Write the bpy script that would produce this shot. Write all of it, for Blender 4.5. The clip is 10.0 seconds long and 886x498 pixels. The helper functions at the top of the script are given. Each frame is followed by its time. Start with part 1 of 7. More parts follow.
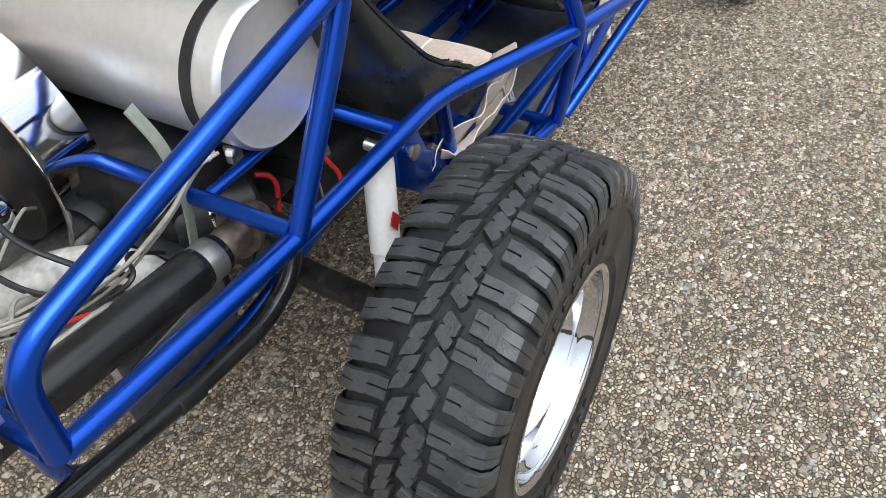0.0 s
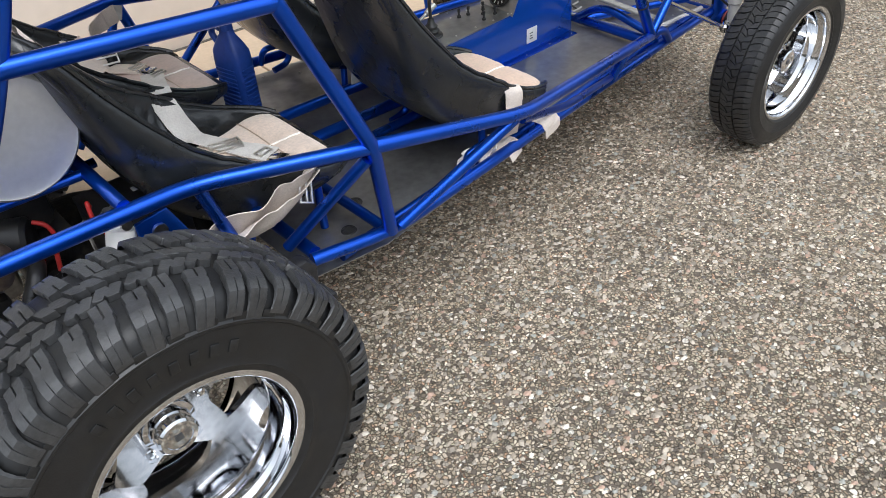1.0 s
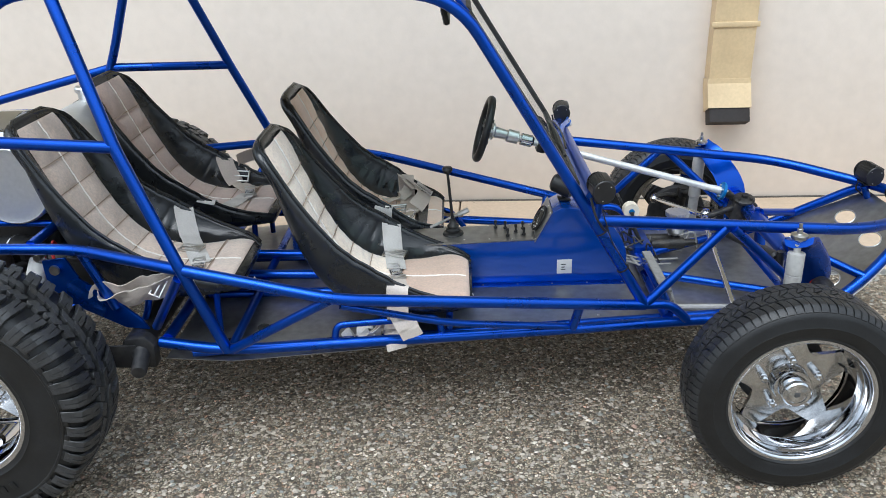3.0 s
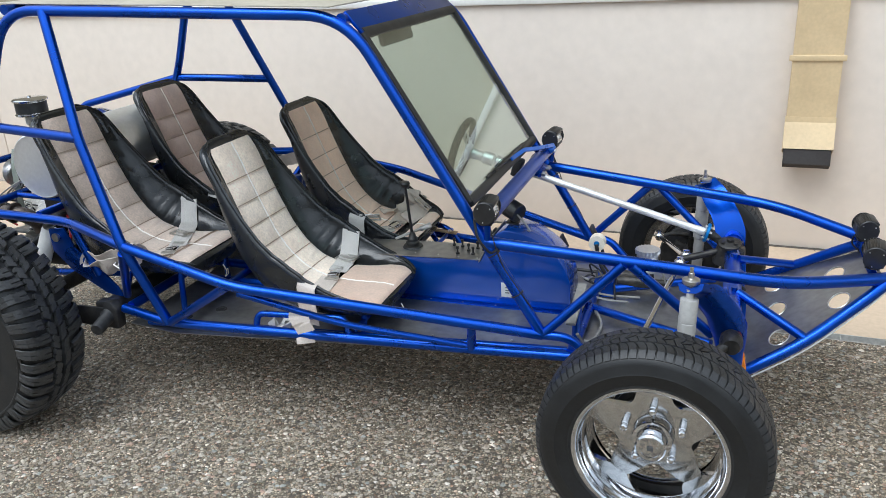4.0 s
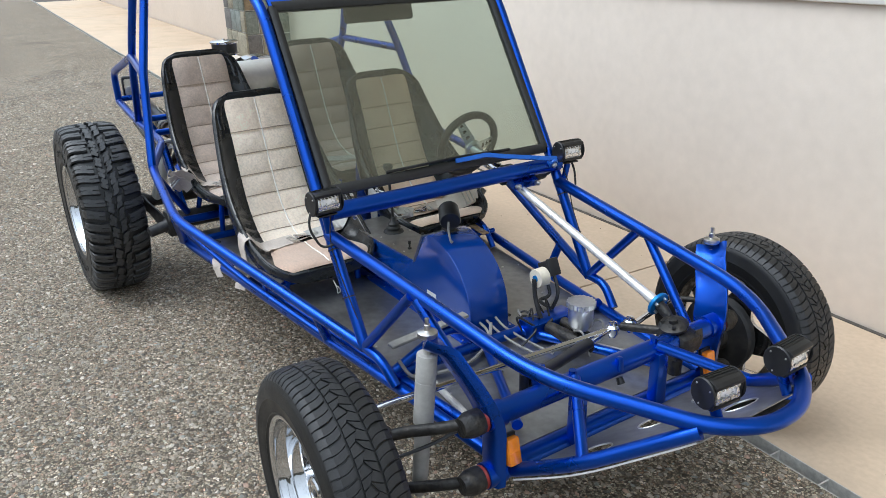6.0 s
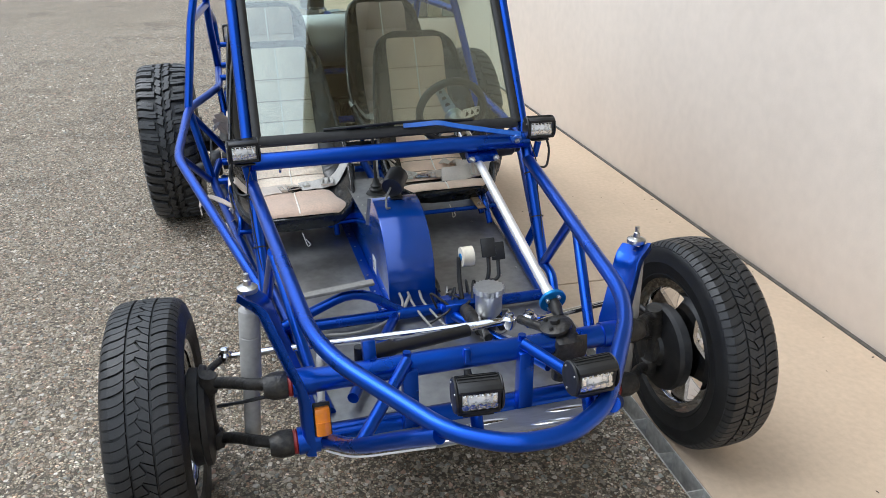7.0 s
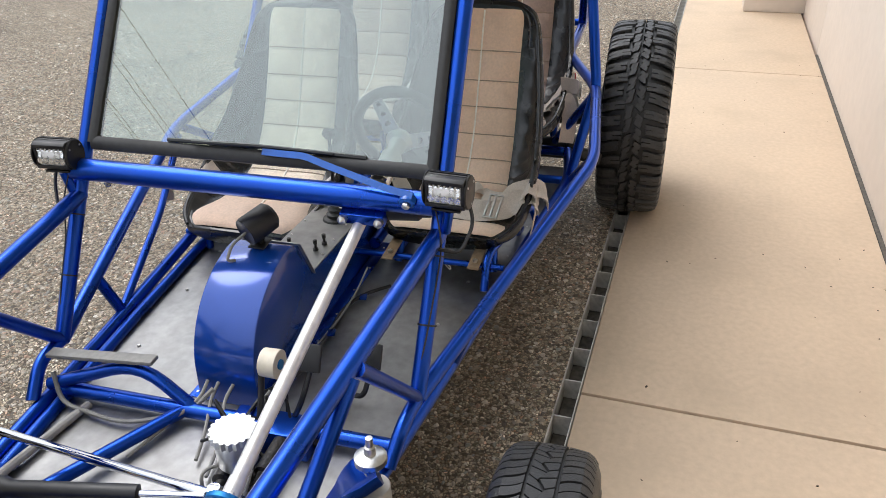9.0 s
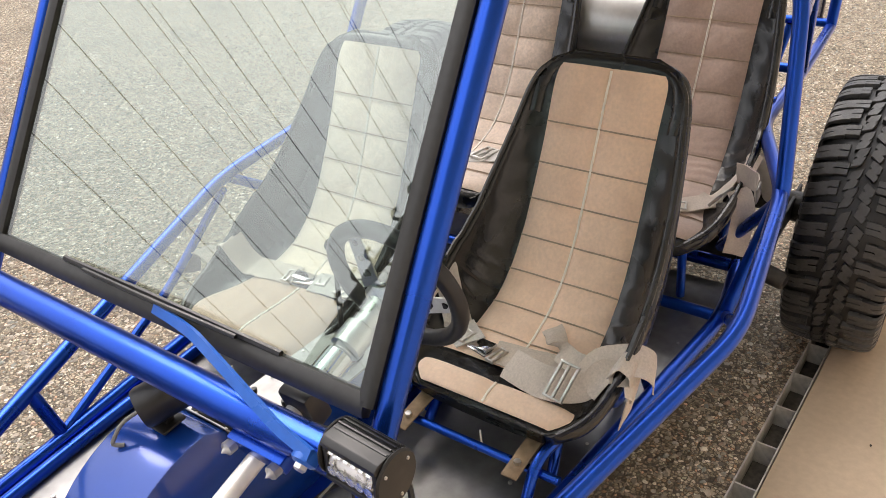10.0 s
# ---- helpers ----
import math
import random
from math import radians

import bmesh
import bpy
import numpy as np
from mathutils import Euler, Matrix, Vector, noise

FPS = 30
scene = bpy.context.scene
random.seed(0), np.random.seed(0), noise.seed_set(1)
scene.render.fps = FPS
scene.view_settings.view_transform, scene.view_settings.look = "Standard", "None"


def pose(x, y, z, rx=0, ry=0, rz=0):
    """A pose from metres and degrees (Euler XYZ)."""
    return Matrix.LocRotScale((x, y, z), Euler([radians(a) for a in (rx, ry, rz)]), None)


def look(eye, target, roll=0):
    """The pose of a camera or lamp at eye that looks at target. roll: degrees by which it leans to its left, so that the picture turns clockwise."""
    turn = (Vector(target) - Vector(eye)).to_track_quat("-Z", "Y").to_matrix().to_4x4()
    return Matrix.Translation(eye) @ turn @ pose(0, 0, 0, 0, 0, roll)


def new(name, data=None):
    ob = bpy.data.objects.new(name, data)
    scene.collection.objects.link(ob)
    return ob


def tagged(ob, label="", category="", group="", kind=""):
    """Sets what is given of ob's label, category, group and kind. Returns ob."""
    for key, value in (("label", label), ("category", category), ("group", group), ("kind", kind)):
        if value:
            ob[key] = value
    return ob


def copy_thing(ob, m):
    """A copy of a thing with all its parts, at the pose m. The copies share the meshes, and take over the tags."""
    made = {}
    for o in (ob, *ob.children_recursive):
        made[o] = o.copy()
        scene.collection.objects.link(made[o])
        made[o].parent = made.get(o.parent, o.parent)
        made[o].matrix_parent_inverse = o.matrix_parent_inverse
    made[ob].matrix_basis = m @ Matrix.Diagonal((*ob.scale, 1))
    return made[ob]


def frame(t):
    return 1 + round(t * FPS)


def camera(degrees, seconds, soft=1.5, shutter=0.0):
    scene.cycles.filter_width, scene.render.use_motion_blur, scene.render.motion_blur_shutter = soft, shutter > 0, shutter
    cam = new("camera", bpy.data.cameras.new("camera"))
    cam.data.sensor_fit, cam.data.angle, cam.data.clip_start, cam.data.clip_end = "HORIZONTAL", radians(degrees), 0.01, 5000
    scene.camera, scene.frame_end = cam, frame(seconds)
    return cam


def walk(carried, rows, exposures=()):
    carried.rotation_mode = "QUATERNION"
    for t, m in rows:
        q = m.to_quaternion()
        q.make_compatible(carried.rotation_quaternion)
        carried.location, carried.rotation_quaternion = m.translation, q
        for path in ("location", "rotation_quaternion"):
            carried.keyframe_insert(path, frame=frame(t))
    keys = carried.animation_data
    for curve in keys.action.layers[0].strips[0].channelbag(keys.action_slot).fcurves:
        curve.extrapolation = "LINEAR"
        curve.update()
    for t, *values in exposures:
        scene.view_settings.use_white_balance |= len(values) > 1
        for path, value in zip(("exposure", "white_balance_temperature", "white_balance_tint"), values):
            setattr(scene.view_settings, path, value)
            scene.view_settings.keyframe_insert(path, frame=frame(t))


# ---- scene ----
cam = camera(59.6, 10.0, soft=0.8)
PATH = [
    (0, (-0.829, -1.41, 1.684), (0.339, -0.61, 0.271), -4.4),
    (0.5, (-0.613, -1.813, 1.689), (0.434, -0.771, 0.341), -3.7),
    (1, (-0.179, -2.159, 1.739), (0.782, -0.934, 0.484), -3.5),
    (1.5, (0.228, -2.555, 1.783), (0.979, -1.056, 0.693), -4.3),
    (2, (0.614, -2.661, 1.768), (1.092, -0.948, 0.853), -2.5),
    (2.3, (0.882, -2.739, 1.821), (1.155, -0.943, 0.984), -2.5),
    (2.5, (1.125, -2.831, 1.815), (1.236, -1.006, 1.005), -2.8),
    (3, (1.697, -2.941, 1.791), (1.554, -1.119, 0.979), -2.3),
    (3.2, (1.9, -2.907, 1.761), (1.686, -1.093, 0.947), -1.6),
    (4.3, (3.103, -2.692, 1.732), (2.194, -1.055, 1.029), -2.4),
    (4.4, (3.157, -2.635, 1.74), (2.205, -1.028, 1.024), -2.0),
    (4.5, (3.236, -2.566, 1.713), (2.224, -0.99, 1.011), -2.1),
    (5, (3.642, -2.228, 1.706), (2.381, -0.841, 1.009), -1.8),
    (5.2, (3.812, -2.055, 1.708), (2.463, -0.761, 0.996), -1.8),
    (6.3, (4.414, -1.081, 1.682), (2.737, -0.297, 0.926), -1.0),
    (6.5, (4.52, -0.876, 1.688), (2.801, -0.203, 0.918), -0.8),
    (7, (4.544, -0.419, 1.641), (2.759, -0.014, 0.835), -0.4),
    (7.5, (4.46, 0.036, 1.657), (2.654, 0.168, 0.807), -0.4),
    (8, (4.306, 0.481, 1.654), (2.517, 0.369, 0.767), -0.5),
    (8.5, (3.922, 0.799, 1.629), (2.18, 0.453, 0.708), -0.8),
    (9, (3.474, 1.014, 1.63), (1.813, 0.442, 0.674), -1.4),
    (9.5, (3.011, 1.086, 1.603), (1.469, 0.266, 0.629), -2.2),
    (9.7, (2.773, 1.059, 1.603), (1.303, 0.134, 0.611), -2.4),
    (10, (2.473, 1.04, 1.63), (1.111, -0.032, 0.633), -2.8),
]
EXPOSE = [  # seconds, stops, kelvin, tint
    (0, 0.99, 6200, 11),
    (1, 1.00, 6150, 11),
    (2, 0.84, 5850, 8),
    (3, 0.78, 5820, 7),
    (5, 0.76, 5820, 7),
    (6.5, 0.78, 5880, 8),
    (8.0, 0.86, 6050, 11),
    (8.5, 0.86, 6150, 11),
    (9.5, 1.03, 6650, 15),
    (10, 1.32, 6950, 16),
]
walk(cam, [(t, look(eye, target, roll)) for t, eye, target, roll in PATH], EXPOSE)

# ---- light ----
world = bpy.data.worlds.new("overcast_sky")
scene.world = world
world.use_nodes = True
wn, wl = world.node_tree.nodes, world.node_tree.links
sky = wn.new("ShaderNodeTexSky")
sky.sky_type, sky.sun_disc = "NISHITA", False
sky.sun_elevation, sky.sun_rotation = radians(55), radians(200)
sky.air_density, sky.dust_density, sky.ozone_density = 1.0, 4.0, 1.0
cloud = wn.new("ShaderNodeMixRGB")
cloud.inputs["Fac"].default_value = 0.82
cloud.inputs["Color2"].default_value = (9.3, 9.8, 10.1, 1)
wl.new(sky.outputs["Color"], cloud.inputs["Color1"])
# an overcast sky is brightest overhead and dims to a third at the horizon
way = wn.new("ShaderNodeTexCoord")
height = wn.new("ShaderNodeSeparateXYZ")
wl.new(way.outputs["Generated"], height.inputs[0])
dome = wn.new("ShaderNodeMapRange")
dome.inputs["To Min"].default_value, dome.inputs["To Max"].default_value = 0.43, 1.29
wl.new(height.outputs["Z"], dome.inputs["Value"])
shade = wn.new("ShaderNodeVectorMath")
shade.operation = "MULTIPLY"
wl.new(cloud.outputs["Color"], shade.inputs[0])
wl.new(dome.outputs["Result"], shade.inputs[1])
wl.new(shade.outputs[0], wn["Background"].inputs["Color"])
wn["Background"].inputs["Strength"].default_value = 0.1

sun = new("sun", bpy.data.lights.new("sun", "SUN"))
sun.data.energy, sun.data.angle, sun.data.color = 1.0, radians(40), (1.0, 0.98, 0.95)
sun.matrix_world = look((-3, -8, 14), (0, 0, 0))


# ---- materials ----
def mat(name, base, rough=0.5, metal=0.0, coat=0.0, vary=0.25, scale=6.0, fine=60.0, bump=0.0, bump_scale=200.0, dirt=None, sheen=0.0, spec=0.5, rough_vary=0.12, dirt_amount=0.5):
    """A surface with stains at one scale, grain at another, and relief."""
    m = bpy.data.materials.new(name)
    m.use_nodes = True
    n, l = m.node_tree.nodes, m.node_tree.links
    b = n["Principled BSDF"]
    co = n.new("ShaderNodeTexCoord")
    n1 = n.new("ShaderNodeTexNoise")
    n1.inputs["Scale"].default_value, n1.inputs["Detail"].default_value = scale, 6
    n2 = n.new("ShaderNodeTexNoise")
    n2.inputs["Scale"].default_value, n2.inputs["Detail"].default_value = fine, 4
    l.new(co.outputs["Object"], n1.inputs["Vector"])
    l.new(co.outputs["Object"], n2.inputs["Vector"])
    add = n.new("ShaderNodeMath")
    add.operation = "ADD"
    l.new(n1.outputs["Fac"], add.inputs[0])
    l.new(n2.outputs["Fac"], add.inputs[1])
    ramp = n.new("ShaderNodeMapRange")
    ramp.inputs["From Min"].default_value, ramp.inputs["From Max"].default_value = 0.7, 1.3
    ramp.inputs["To Min"].default_value, ramp.inputs["To Max"].default_value = 1 - vary, 1 + vary
    l.new(add.outputs[0], ramp.inputs["Value"])
    mul = n.new("ShaderNodeVectorMath")
    mul.operation = "MULTIPLY"
    mul.inputs[0].default_value = base
    l.new(ramp.outputs["Result"], mul.inputs[1])
    colour = mul.outputs[0]
    if dirt:
        n3 = n.new("ShaderNodeTexNoise")
        n3.inputs["Scale"].default_value, n3.inputs["Detail"].default_value = scale * 1.7, 8
        l.new(co.outputs["Object"], n3.inputs["Vector"])
        dr = n.new("ShaderNodeMapRange")
        dr.inputs["From Min"].default_value, dr.inputs["From Max"].default_value = 0.5, 0.72
        dr.inputs["To Max"].default_value = dirt_amount
        l.new(n3.outputs["Fac"], dr.inputs["Value"])
        mx = n.new("ShaderNodeMixRGB")
        mx.inputs["Color2"].default_value = (*dirt, 1)
        l.new(dr.outputs["Result"], mx.inputs["Fac"])
        l.new(colour, mx.inputs["Color1"])
        colour = mx.outputs["Color"]
    l.new(colour, b.inputs["Base Color"])
    rr = n.new("ShaderNodeMapRange")
    rr.inputs["From Min"].default_value, rr.inputs["From Max"].default_value = 0.3, 0.7
    rr.inputs["To Min"].default_value, rr.inputs["To Max"].default_value = max(0.02, rough - rough_vary), min(1, rough + rough_vary)
    l.new(n1.outputs["Fac"], rr.inputs["Value"])
    l.new(rr.outputs["Result"], b.inputs["Roughness"])
    b.inputs["Metallic"].default_value = metal
    b.inputs["Coat Weight"].default_value = coat
    b.inputs["Coat Roughness"].default_value = 0.1
    b.inputs["Sheen Weight"].default_value, b.inputs["Sheen Roughness"].default_value = sheen, 0.65
    b.inputs["Specular IOR Level"].default_value = spec
    if bump:
        n4 = n.new("ShaderNodeTexNoise")
        n4.inputs["Scale"].default_value, n4.inputs["Detail"].default_value = bump_scale, 5
        l.new(co.outputs["Object"], n4.inputs["Vector"])
        bp = n.new("ShaderNodeBump")
        bp.inputs["Strength"].default_value, bp.inputs["Distance"].default_value = bump, 0.004
        l.new(n4.outputs["Fac"], bp.inputs["Height"])
        l.new(bp.outputs["Normal"], b.inputs["Normal"])
    return m


def stones_mat(name, scale, colours, gap=0.0, gap_colour=(0.03, 0.028, 0.025), rough=0.8, big=1.2, bump=0.6):
    """Packed small stones: each cell takes a colour of its own, with dark joints and shaded-in rims."""
    m = bpy.data.materials.new(name)
    m.use_nodes = True
    n, l = m.node_tree.nodes, m.node_tree.links
    b = n["Principled BSDF"]
    co = n.new("ShaderNodeTexCoord")
    wob = n.new("ShaderNodeTexNoise")
    wob.inputs["Scale"].default_value = scale * 0.6
    l.new(co.outputs["Object"], wob.inputs["Vector"])
    mixv = n.new("ShaderNodeMixRGB")
    mixv.blend_type, mixv.inputs["Fac"].default_value = "ADD", 0.012
    l.new(co.outputs["Object"], mixv.inputs["Color1"])
    l.new(wob.outputs["Color"], mixv.inputs["Color2"])
    v = n.new("ShaderNodeTexVoronoi")
    v.inputs["Scale"].default_value = scale
    l.new(mixv.outputs["Color"], v.inputs["Vector"])
    sep = n.new("ShaderNodeSeparateColor")
    l.new(v.outputs["Color"], sep.inputs["Color"])
    r = n.new("ShaderNodeValToRGB")
    r.color_ramp.interpolation = "LINEAR"
    for k, (pos, col) in enumerate(colours):
        e = r.color_ramp.elements[k] if k < 2 else r.color_ramp.elements.new(pos)
        e.position, e.color = pos, (*col, 1)
    l.new(sep.outputs[0], r.inputs["Fac"])
    e = n.new("ShaderNodeTexVoronoi")
    e.feature = "DISTANCE_TO_EDGE"
    e.inputs["Scale"].default_value = scale
    l.new(mixv.outputs["Color"], e.inputs["Vector"])
    # Soft dark rim paints rounding shade on each stone, besides the binder colour.
    er = n.new("ShaderNodeMapRange")
    er.inputs["From Min"].default_value, er.inputs["From Max"].default_value = gap, gap + 0.17
    l.new(e.outputs["Distance"], er.inputs["Value"])
    # only part of the stones stand free of the binder
    some = n.new("ShaderNodeMath")
    some.operation = "GREATER_THAN"
    some.inputs[1].default_value = 0.07
    l.new(sep.outputs[1], some.inputs[0])
    both = n.new("ShaderNodeMath")
    both.operation = "MULTIPLY"
    l.new(er.outputs["Result"], both.inputs[0])
    l.new(some.outputs[0], both.inputs[1])
    mx = n.new("ShaderNodeMixRGB")
    mx.inputs["Color1"].default_value = (*gap_colour, 1)
    l.new(both.outputs[0], mx.inputs["Fac"])
    # each stone leans to grey-green, rust or neutral
    hue = n.new("ShaderNodeValToRGB")
    for k, (pos, col) in enumerate(((0.0, (0.90, 1.0, 0.96)), (0.35, (1.0, 0.98, 0.93)), (0.65, (1.0, 1.0, 1.0)), (0.88, (1.05, 0.97, 0.88)), (1.0, (1.18, 0.88, 0.74)))):
        t_ = hue.color_ramp.elements[k] if k < 2 else hue.color_ramp.elements.new(pos)
        t_.position, t_.color = pos, (*col, 1)
    l.new(sep.outputs[2], hue.inputs["Fac"])
    tint = n.new("ShaderNodeVectorMath")
    tint.operation = "MULTIPLY"
    grain = n.new("ShaderNodeTexNoise")
    grain.inputs["Scale"].default_value, grain.inputs["Detail"].default_value = scale * 3.5, 3
    l.new(co.outputs["Object"], grain.inputs["Vector"])
    gr = n.new("ShaderNodeMapRange")
    gr.inputs["From Min"].default_value, gr.inputs["From Max"].default_value = 0.35, 0.65
    gr.inputs["To Min"].default_value, gr.inputs["To Max"].default_value = 0.72, 1.28
    l.new(grain.outputs["Fac"], gr.inputs["Value"])
    speck = n.new("ShaderNodeVectorMath")
    speck.operation = "MULTIPLY"
    l.new(r.outputs["Color"], speck.inputs[0])
    l.new(gr.outputs["Result"], speck.inputs[1])
    l.new(speck.outputs[0], tint.inputs[0])
    l.new(hue.outputs["Color"], tint.inputs[1])
    # larger stones scattered among the small ones
    v2 = n.new("ShaderNodeTexVoronoi")
    v2.inputs["Scale"].default_value = scale * 0.42
    l.new(mixv.outputs["Color"], v2.inputs["Vector"])
    sep2 = n.new("ShaderNodeSeparateColor")
    l.new(v2.outputs["Color"], sep2.inputs["Color"])
    near = n.new("ShaderNodeMath")
    near.operation = "LESS_THAN"
    near.inputs[1].default_value = 0.36
    l.new(v2.outputs["Distance"], near.inputs[0])
    rare = n.new("ShaderNodeMath")
    rare.operation = "GREATER_THAN"
    rare.inputs[1].default_value = 0.80
    l.new(sep2.outputs[1], rare.inputs[0])
    large = n.new("ShaderNodeMath")
    large.operation = "MULTIPLY"
    l.new(near.outputs[0], large.inputs[0])
    l.new(rare.outputs[0], large.inputs[1])
    r2 = n.new("ShaderNodeValToRGB")
    for k, (pos, col) in enumerate(((0.0, (0.20, 0.19, 0.165)), (0.45, (0.40, 0.35, 0.28)), (0.8, (0.56, 0.50, 0.42)), (1.0, (0.75, 0.70, 0.62)))):
        t_ = r2.color_ramp.elements[k] if k < 2 else r2.color_ramp.elements.new(pos)
        t_.position, t_.color = pos, (*col, 1)
    l.new(sep2.outputs[0], r2.inputs["Fac"])
    l.new(tint.outputs[0], mx.inputs["Color2"])
    fine_ = mx
    mx = n.new("ShaderNodeMixRGB")
    l.new(large.outputs[0], mx.inputs["Fac"])
    l.new(fine_.outputs["Color"], mx.inputs["Color1"])
    l.new(r2.outputs["Color"], mx.inputs["Color2"])
    st = n.new("ShaderNodeTexNoise")
    st.inputs["Scale"].default_value, st.inputs["Detail"].default_value = big, 5
    l.new(co.outputs["Object"], st.inputs["Vector"])
    sr = n.new("ShaderNodeMapRange")
    sr.inputs["From Min"].default_value, sr.inputs["From Max"].default_value = 0.3, 0.7
    sr.inputs["To Min"].default_value, sr.inputs["To Max"].default_value = 0.90, 1.10
    l.new(st.outputs["Fac"], sr.inputs["Value"])
    mm = n.new("ShaderNodeVectorMath")
    mm.operation = "MULTIPLY"
    l.new(mx.outputs["Color"], mm.inputs[0])
    l.new(sr.outputs["Result"], mm.inputs[1])
    # old oil stains with soft edges
    oil = n.new("ShaderNodeTexNoise")
    oil.inputs["Scale"].default_value, oil.inputs["Detail"].default_value, oil.inputs["Distortion"].default_value = 1.35, 7, 0.6
    l.new(co.outputs["Object"], oil.inputs["Vector"])
    om = n.new("ShaderNodeMapRange")
    om.inputs["From Min"].default_value, om.inputs["From Max"].default_value = 0.56, 0.68
    om.inputs["To Min"].default_value, om.inputs["To Max"].default_value = 1.0, 0.74
    l.new(oil.outputs["Fac"], om.inputs["Value"])
    m2 = n.new("ShaderNodeVectorMath")
    m2.operation = "MULTIPLY"
    l.new(mm.outputs[0], m2.inputs[0])
    l.new(om.outputs["Result"], m2.inputs[1])
    l.new(m2.outputs[0], b.inputs["Base Color"])
    b.inputs["Roughness"].default_value = rough
    bp = n.new("ShaderNodeBump")
    bp.inputs["Strength"].default_value, bp.inputs["Distance"].default_value = bump, 0.006
    l.new(both.outputs[0], bp.inputs["Height"])
    l.new(bp.outputs["Normal"], b.inputs["Normal"])
    return m


def island_mat(name, colours, rough=0.7, by_object=False, bump=0.3, bump_scale=90.0, vary=0.3):
    """Pieces that take their colour one by one."""
    m = mat(name, (1, 1, 1), rough, vary=vary, scale=14, fine=70, bump=bump, bump_scale=bump_scale)
    n, l = m.node_tree.nodes, m.node_tree.links
    src = n.new("ShaderNodeObjectInfo" if by_object else "ShaderNodeNewGeometry")
    r = n.new("ShaderNodeValToRGB")
    r.color_ramp.interpolation = "CONSTANT"
    for k, (pos, col) in enumerate(colours):
        e = r.color_ramp.elements[k] if k < 2 else r.color_ramp.elements.new(pos)
        e.position, e.color = pos, (*col, 1)
    l.new(src.outputs["Random" if by_object else "Random Per Island"], r.inputs["Fac"])
    mul = next(x for x in n if x.type == "VECT_MATH")
    l.new(r.outputs["Color"], mul.inputs[0])
    return m


BLUE = mat("blue_metallic_paint", (0.004, 0.066, 0.45), 0.30, metal=0.85, coat=0.28, vary=0.16, scale=5, fine=900, rough_vary=0.06, bump=0.03, bump_scale=60)
CHROME = mat("chrome", (0.64, 0.65, 0.67), 0.05, metal=1.0, vary=0.05, rough_vary=0.03)
CHROME_WORN = mat("dulled_chrome_spokes", (0.60, 0.60, 0.60), 0.16, metal=1.0, vary=0.12, scale=30, rough_vary=0.06, bump=0.03, bump_scale=40)
BLUEGLOSS = mat("glossy_blue_paint", (0.005, 0.060, 0.36), 0.2, metal=0.35, coat=0.9, vary=0.08, scale=5, fine=900, rough_vary=0.03, bump=0.015, bump_scale=30)
COLUMN = mat("dull_aluminium_column", (0.78, 0.77, 0.74), 0.42, metal=0.6, vary=0.12, scale=9, rough_vary=0.1)
STEEL = mat("zinc_steel", (0.62, 0.61, 0.59), 0.38, metal=1.0, vary=0.2)
ALU = mat("brushed_aluminium", (0.74, 0.745, 0.74), 0.38, metal=1.0, vary=0.1, scale=3, rough_vary=0.08)
SHEET = mat("bare_aluminium_sheet", (0.33, 0.33, 0.325), 0.42, metal=0.9, vary=0.2, scale=3.0, fine=30, rough_vary=0.12, dirt=(0.21, 0.20, 0.185), dirt_amount=0.4, bump=0.05, bump_scale=25)
# Lighter tread tops over a darker carcass: groove shade is put into the colours.
TREAD = mat("lit_tread_rubber", (0.034, 0.035, 0.0365), 0.42, vary=0.4, scale=14, fine=120, bump=0.25, bump_scale=260, dirt=(0.065, 0.063, 0.06), dirt_amount=0.3, spec=0.6)
ROAD_TREAD = mat("road_tread_rubber", (0.019, 0.0195, 0.021), 0.45, vary=0.4, scale=14, fine=120, bump=0.25, bump_scale=260, dirt=(0.045, 0.044, 0.042), dirt_amount=0.3)
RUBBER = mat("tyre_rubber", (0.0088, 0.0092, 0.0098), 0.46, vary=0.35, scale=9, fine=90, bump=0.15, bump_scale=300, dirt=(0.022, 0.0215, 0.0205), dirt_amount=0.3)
VINYL = mat("black_vinyl", (0.013, 0.0148, 0.0165), 0.27, vary=0.25, scale=8, bump=0.35, bump_scale=45, rough_vary=0.06, spec=0.62)
SUEDE = mat("tan_velour", (0.90, 0.665, 0.505), 0.92, vary=0.10, scale=7, fine=120, sheen=0.6, bump=0.12, bump_scale=160, dirt=(0.66, 0.44, 0.305), dirt_amount=0.35)
# Pink-brown pad cloth, its base also lowered against the stronger light on top.
SUEDE_PAD = mat("pink_brown_velour", (0.62, 0.44, 0.33), 0.92, vary=0.16, scale=7, fine=120, sheen=0.4, bump=0.12, bump_scale=160, dirt=(0.46, 0.32, 0.235), dirt_amount=0.4)
SUEDE_WORN = mat("worn_pale_velour", (0.94, 0.80, 0.645), 0.9, vary=0.2, scale=6, fine=120, sheen=0.7, bump=0.12, bump_scale=160, dirt=(0.62, 0.46, 0.335), dirt_amount=0.4)
SUEDE_BROWN = mat("brown_velour", (0.55, 0.405, 0.338), 0.92, vary=0.14, scale=7, fine=120, sheen=0.6, bump=0.12, bump_scale=160, dirt=(0.31, 0.215, 0.175), dirt_amount=0.4)
# Lighter than the brown cloth of the rear left seat.
SUEDE_GREY = mat("light_brown_velour", (0.68, 0.54, 0.435), 0.92, vary=0.2, scale=7, fine=120, sheen=0.6, bump=0.12, bump_scale=160, dirt=(0.38, 0.285, 0.22), dirt_amount=0.45)
THREAD = mat("pale_thread", (0.95, 0.91, 0.84), 0.8, vary=0.1)
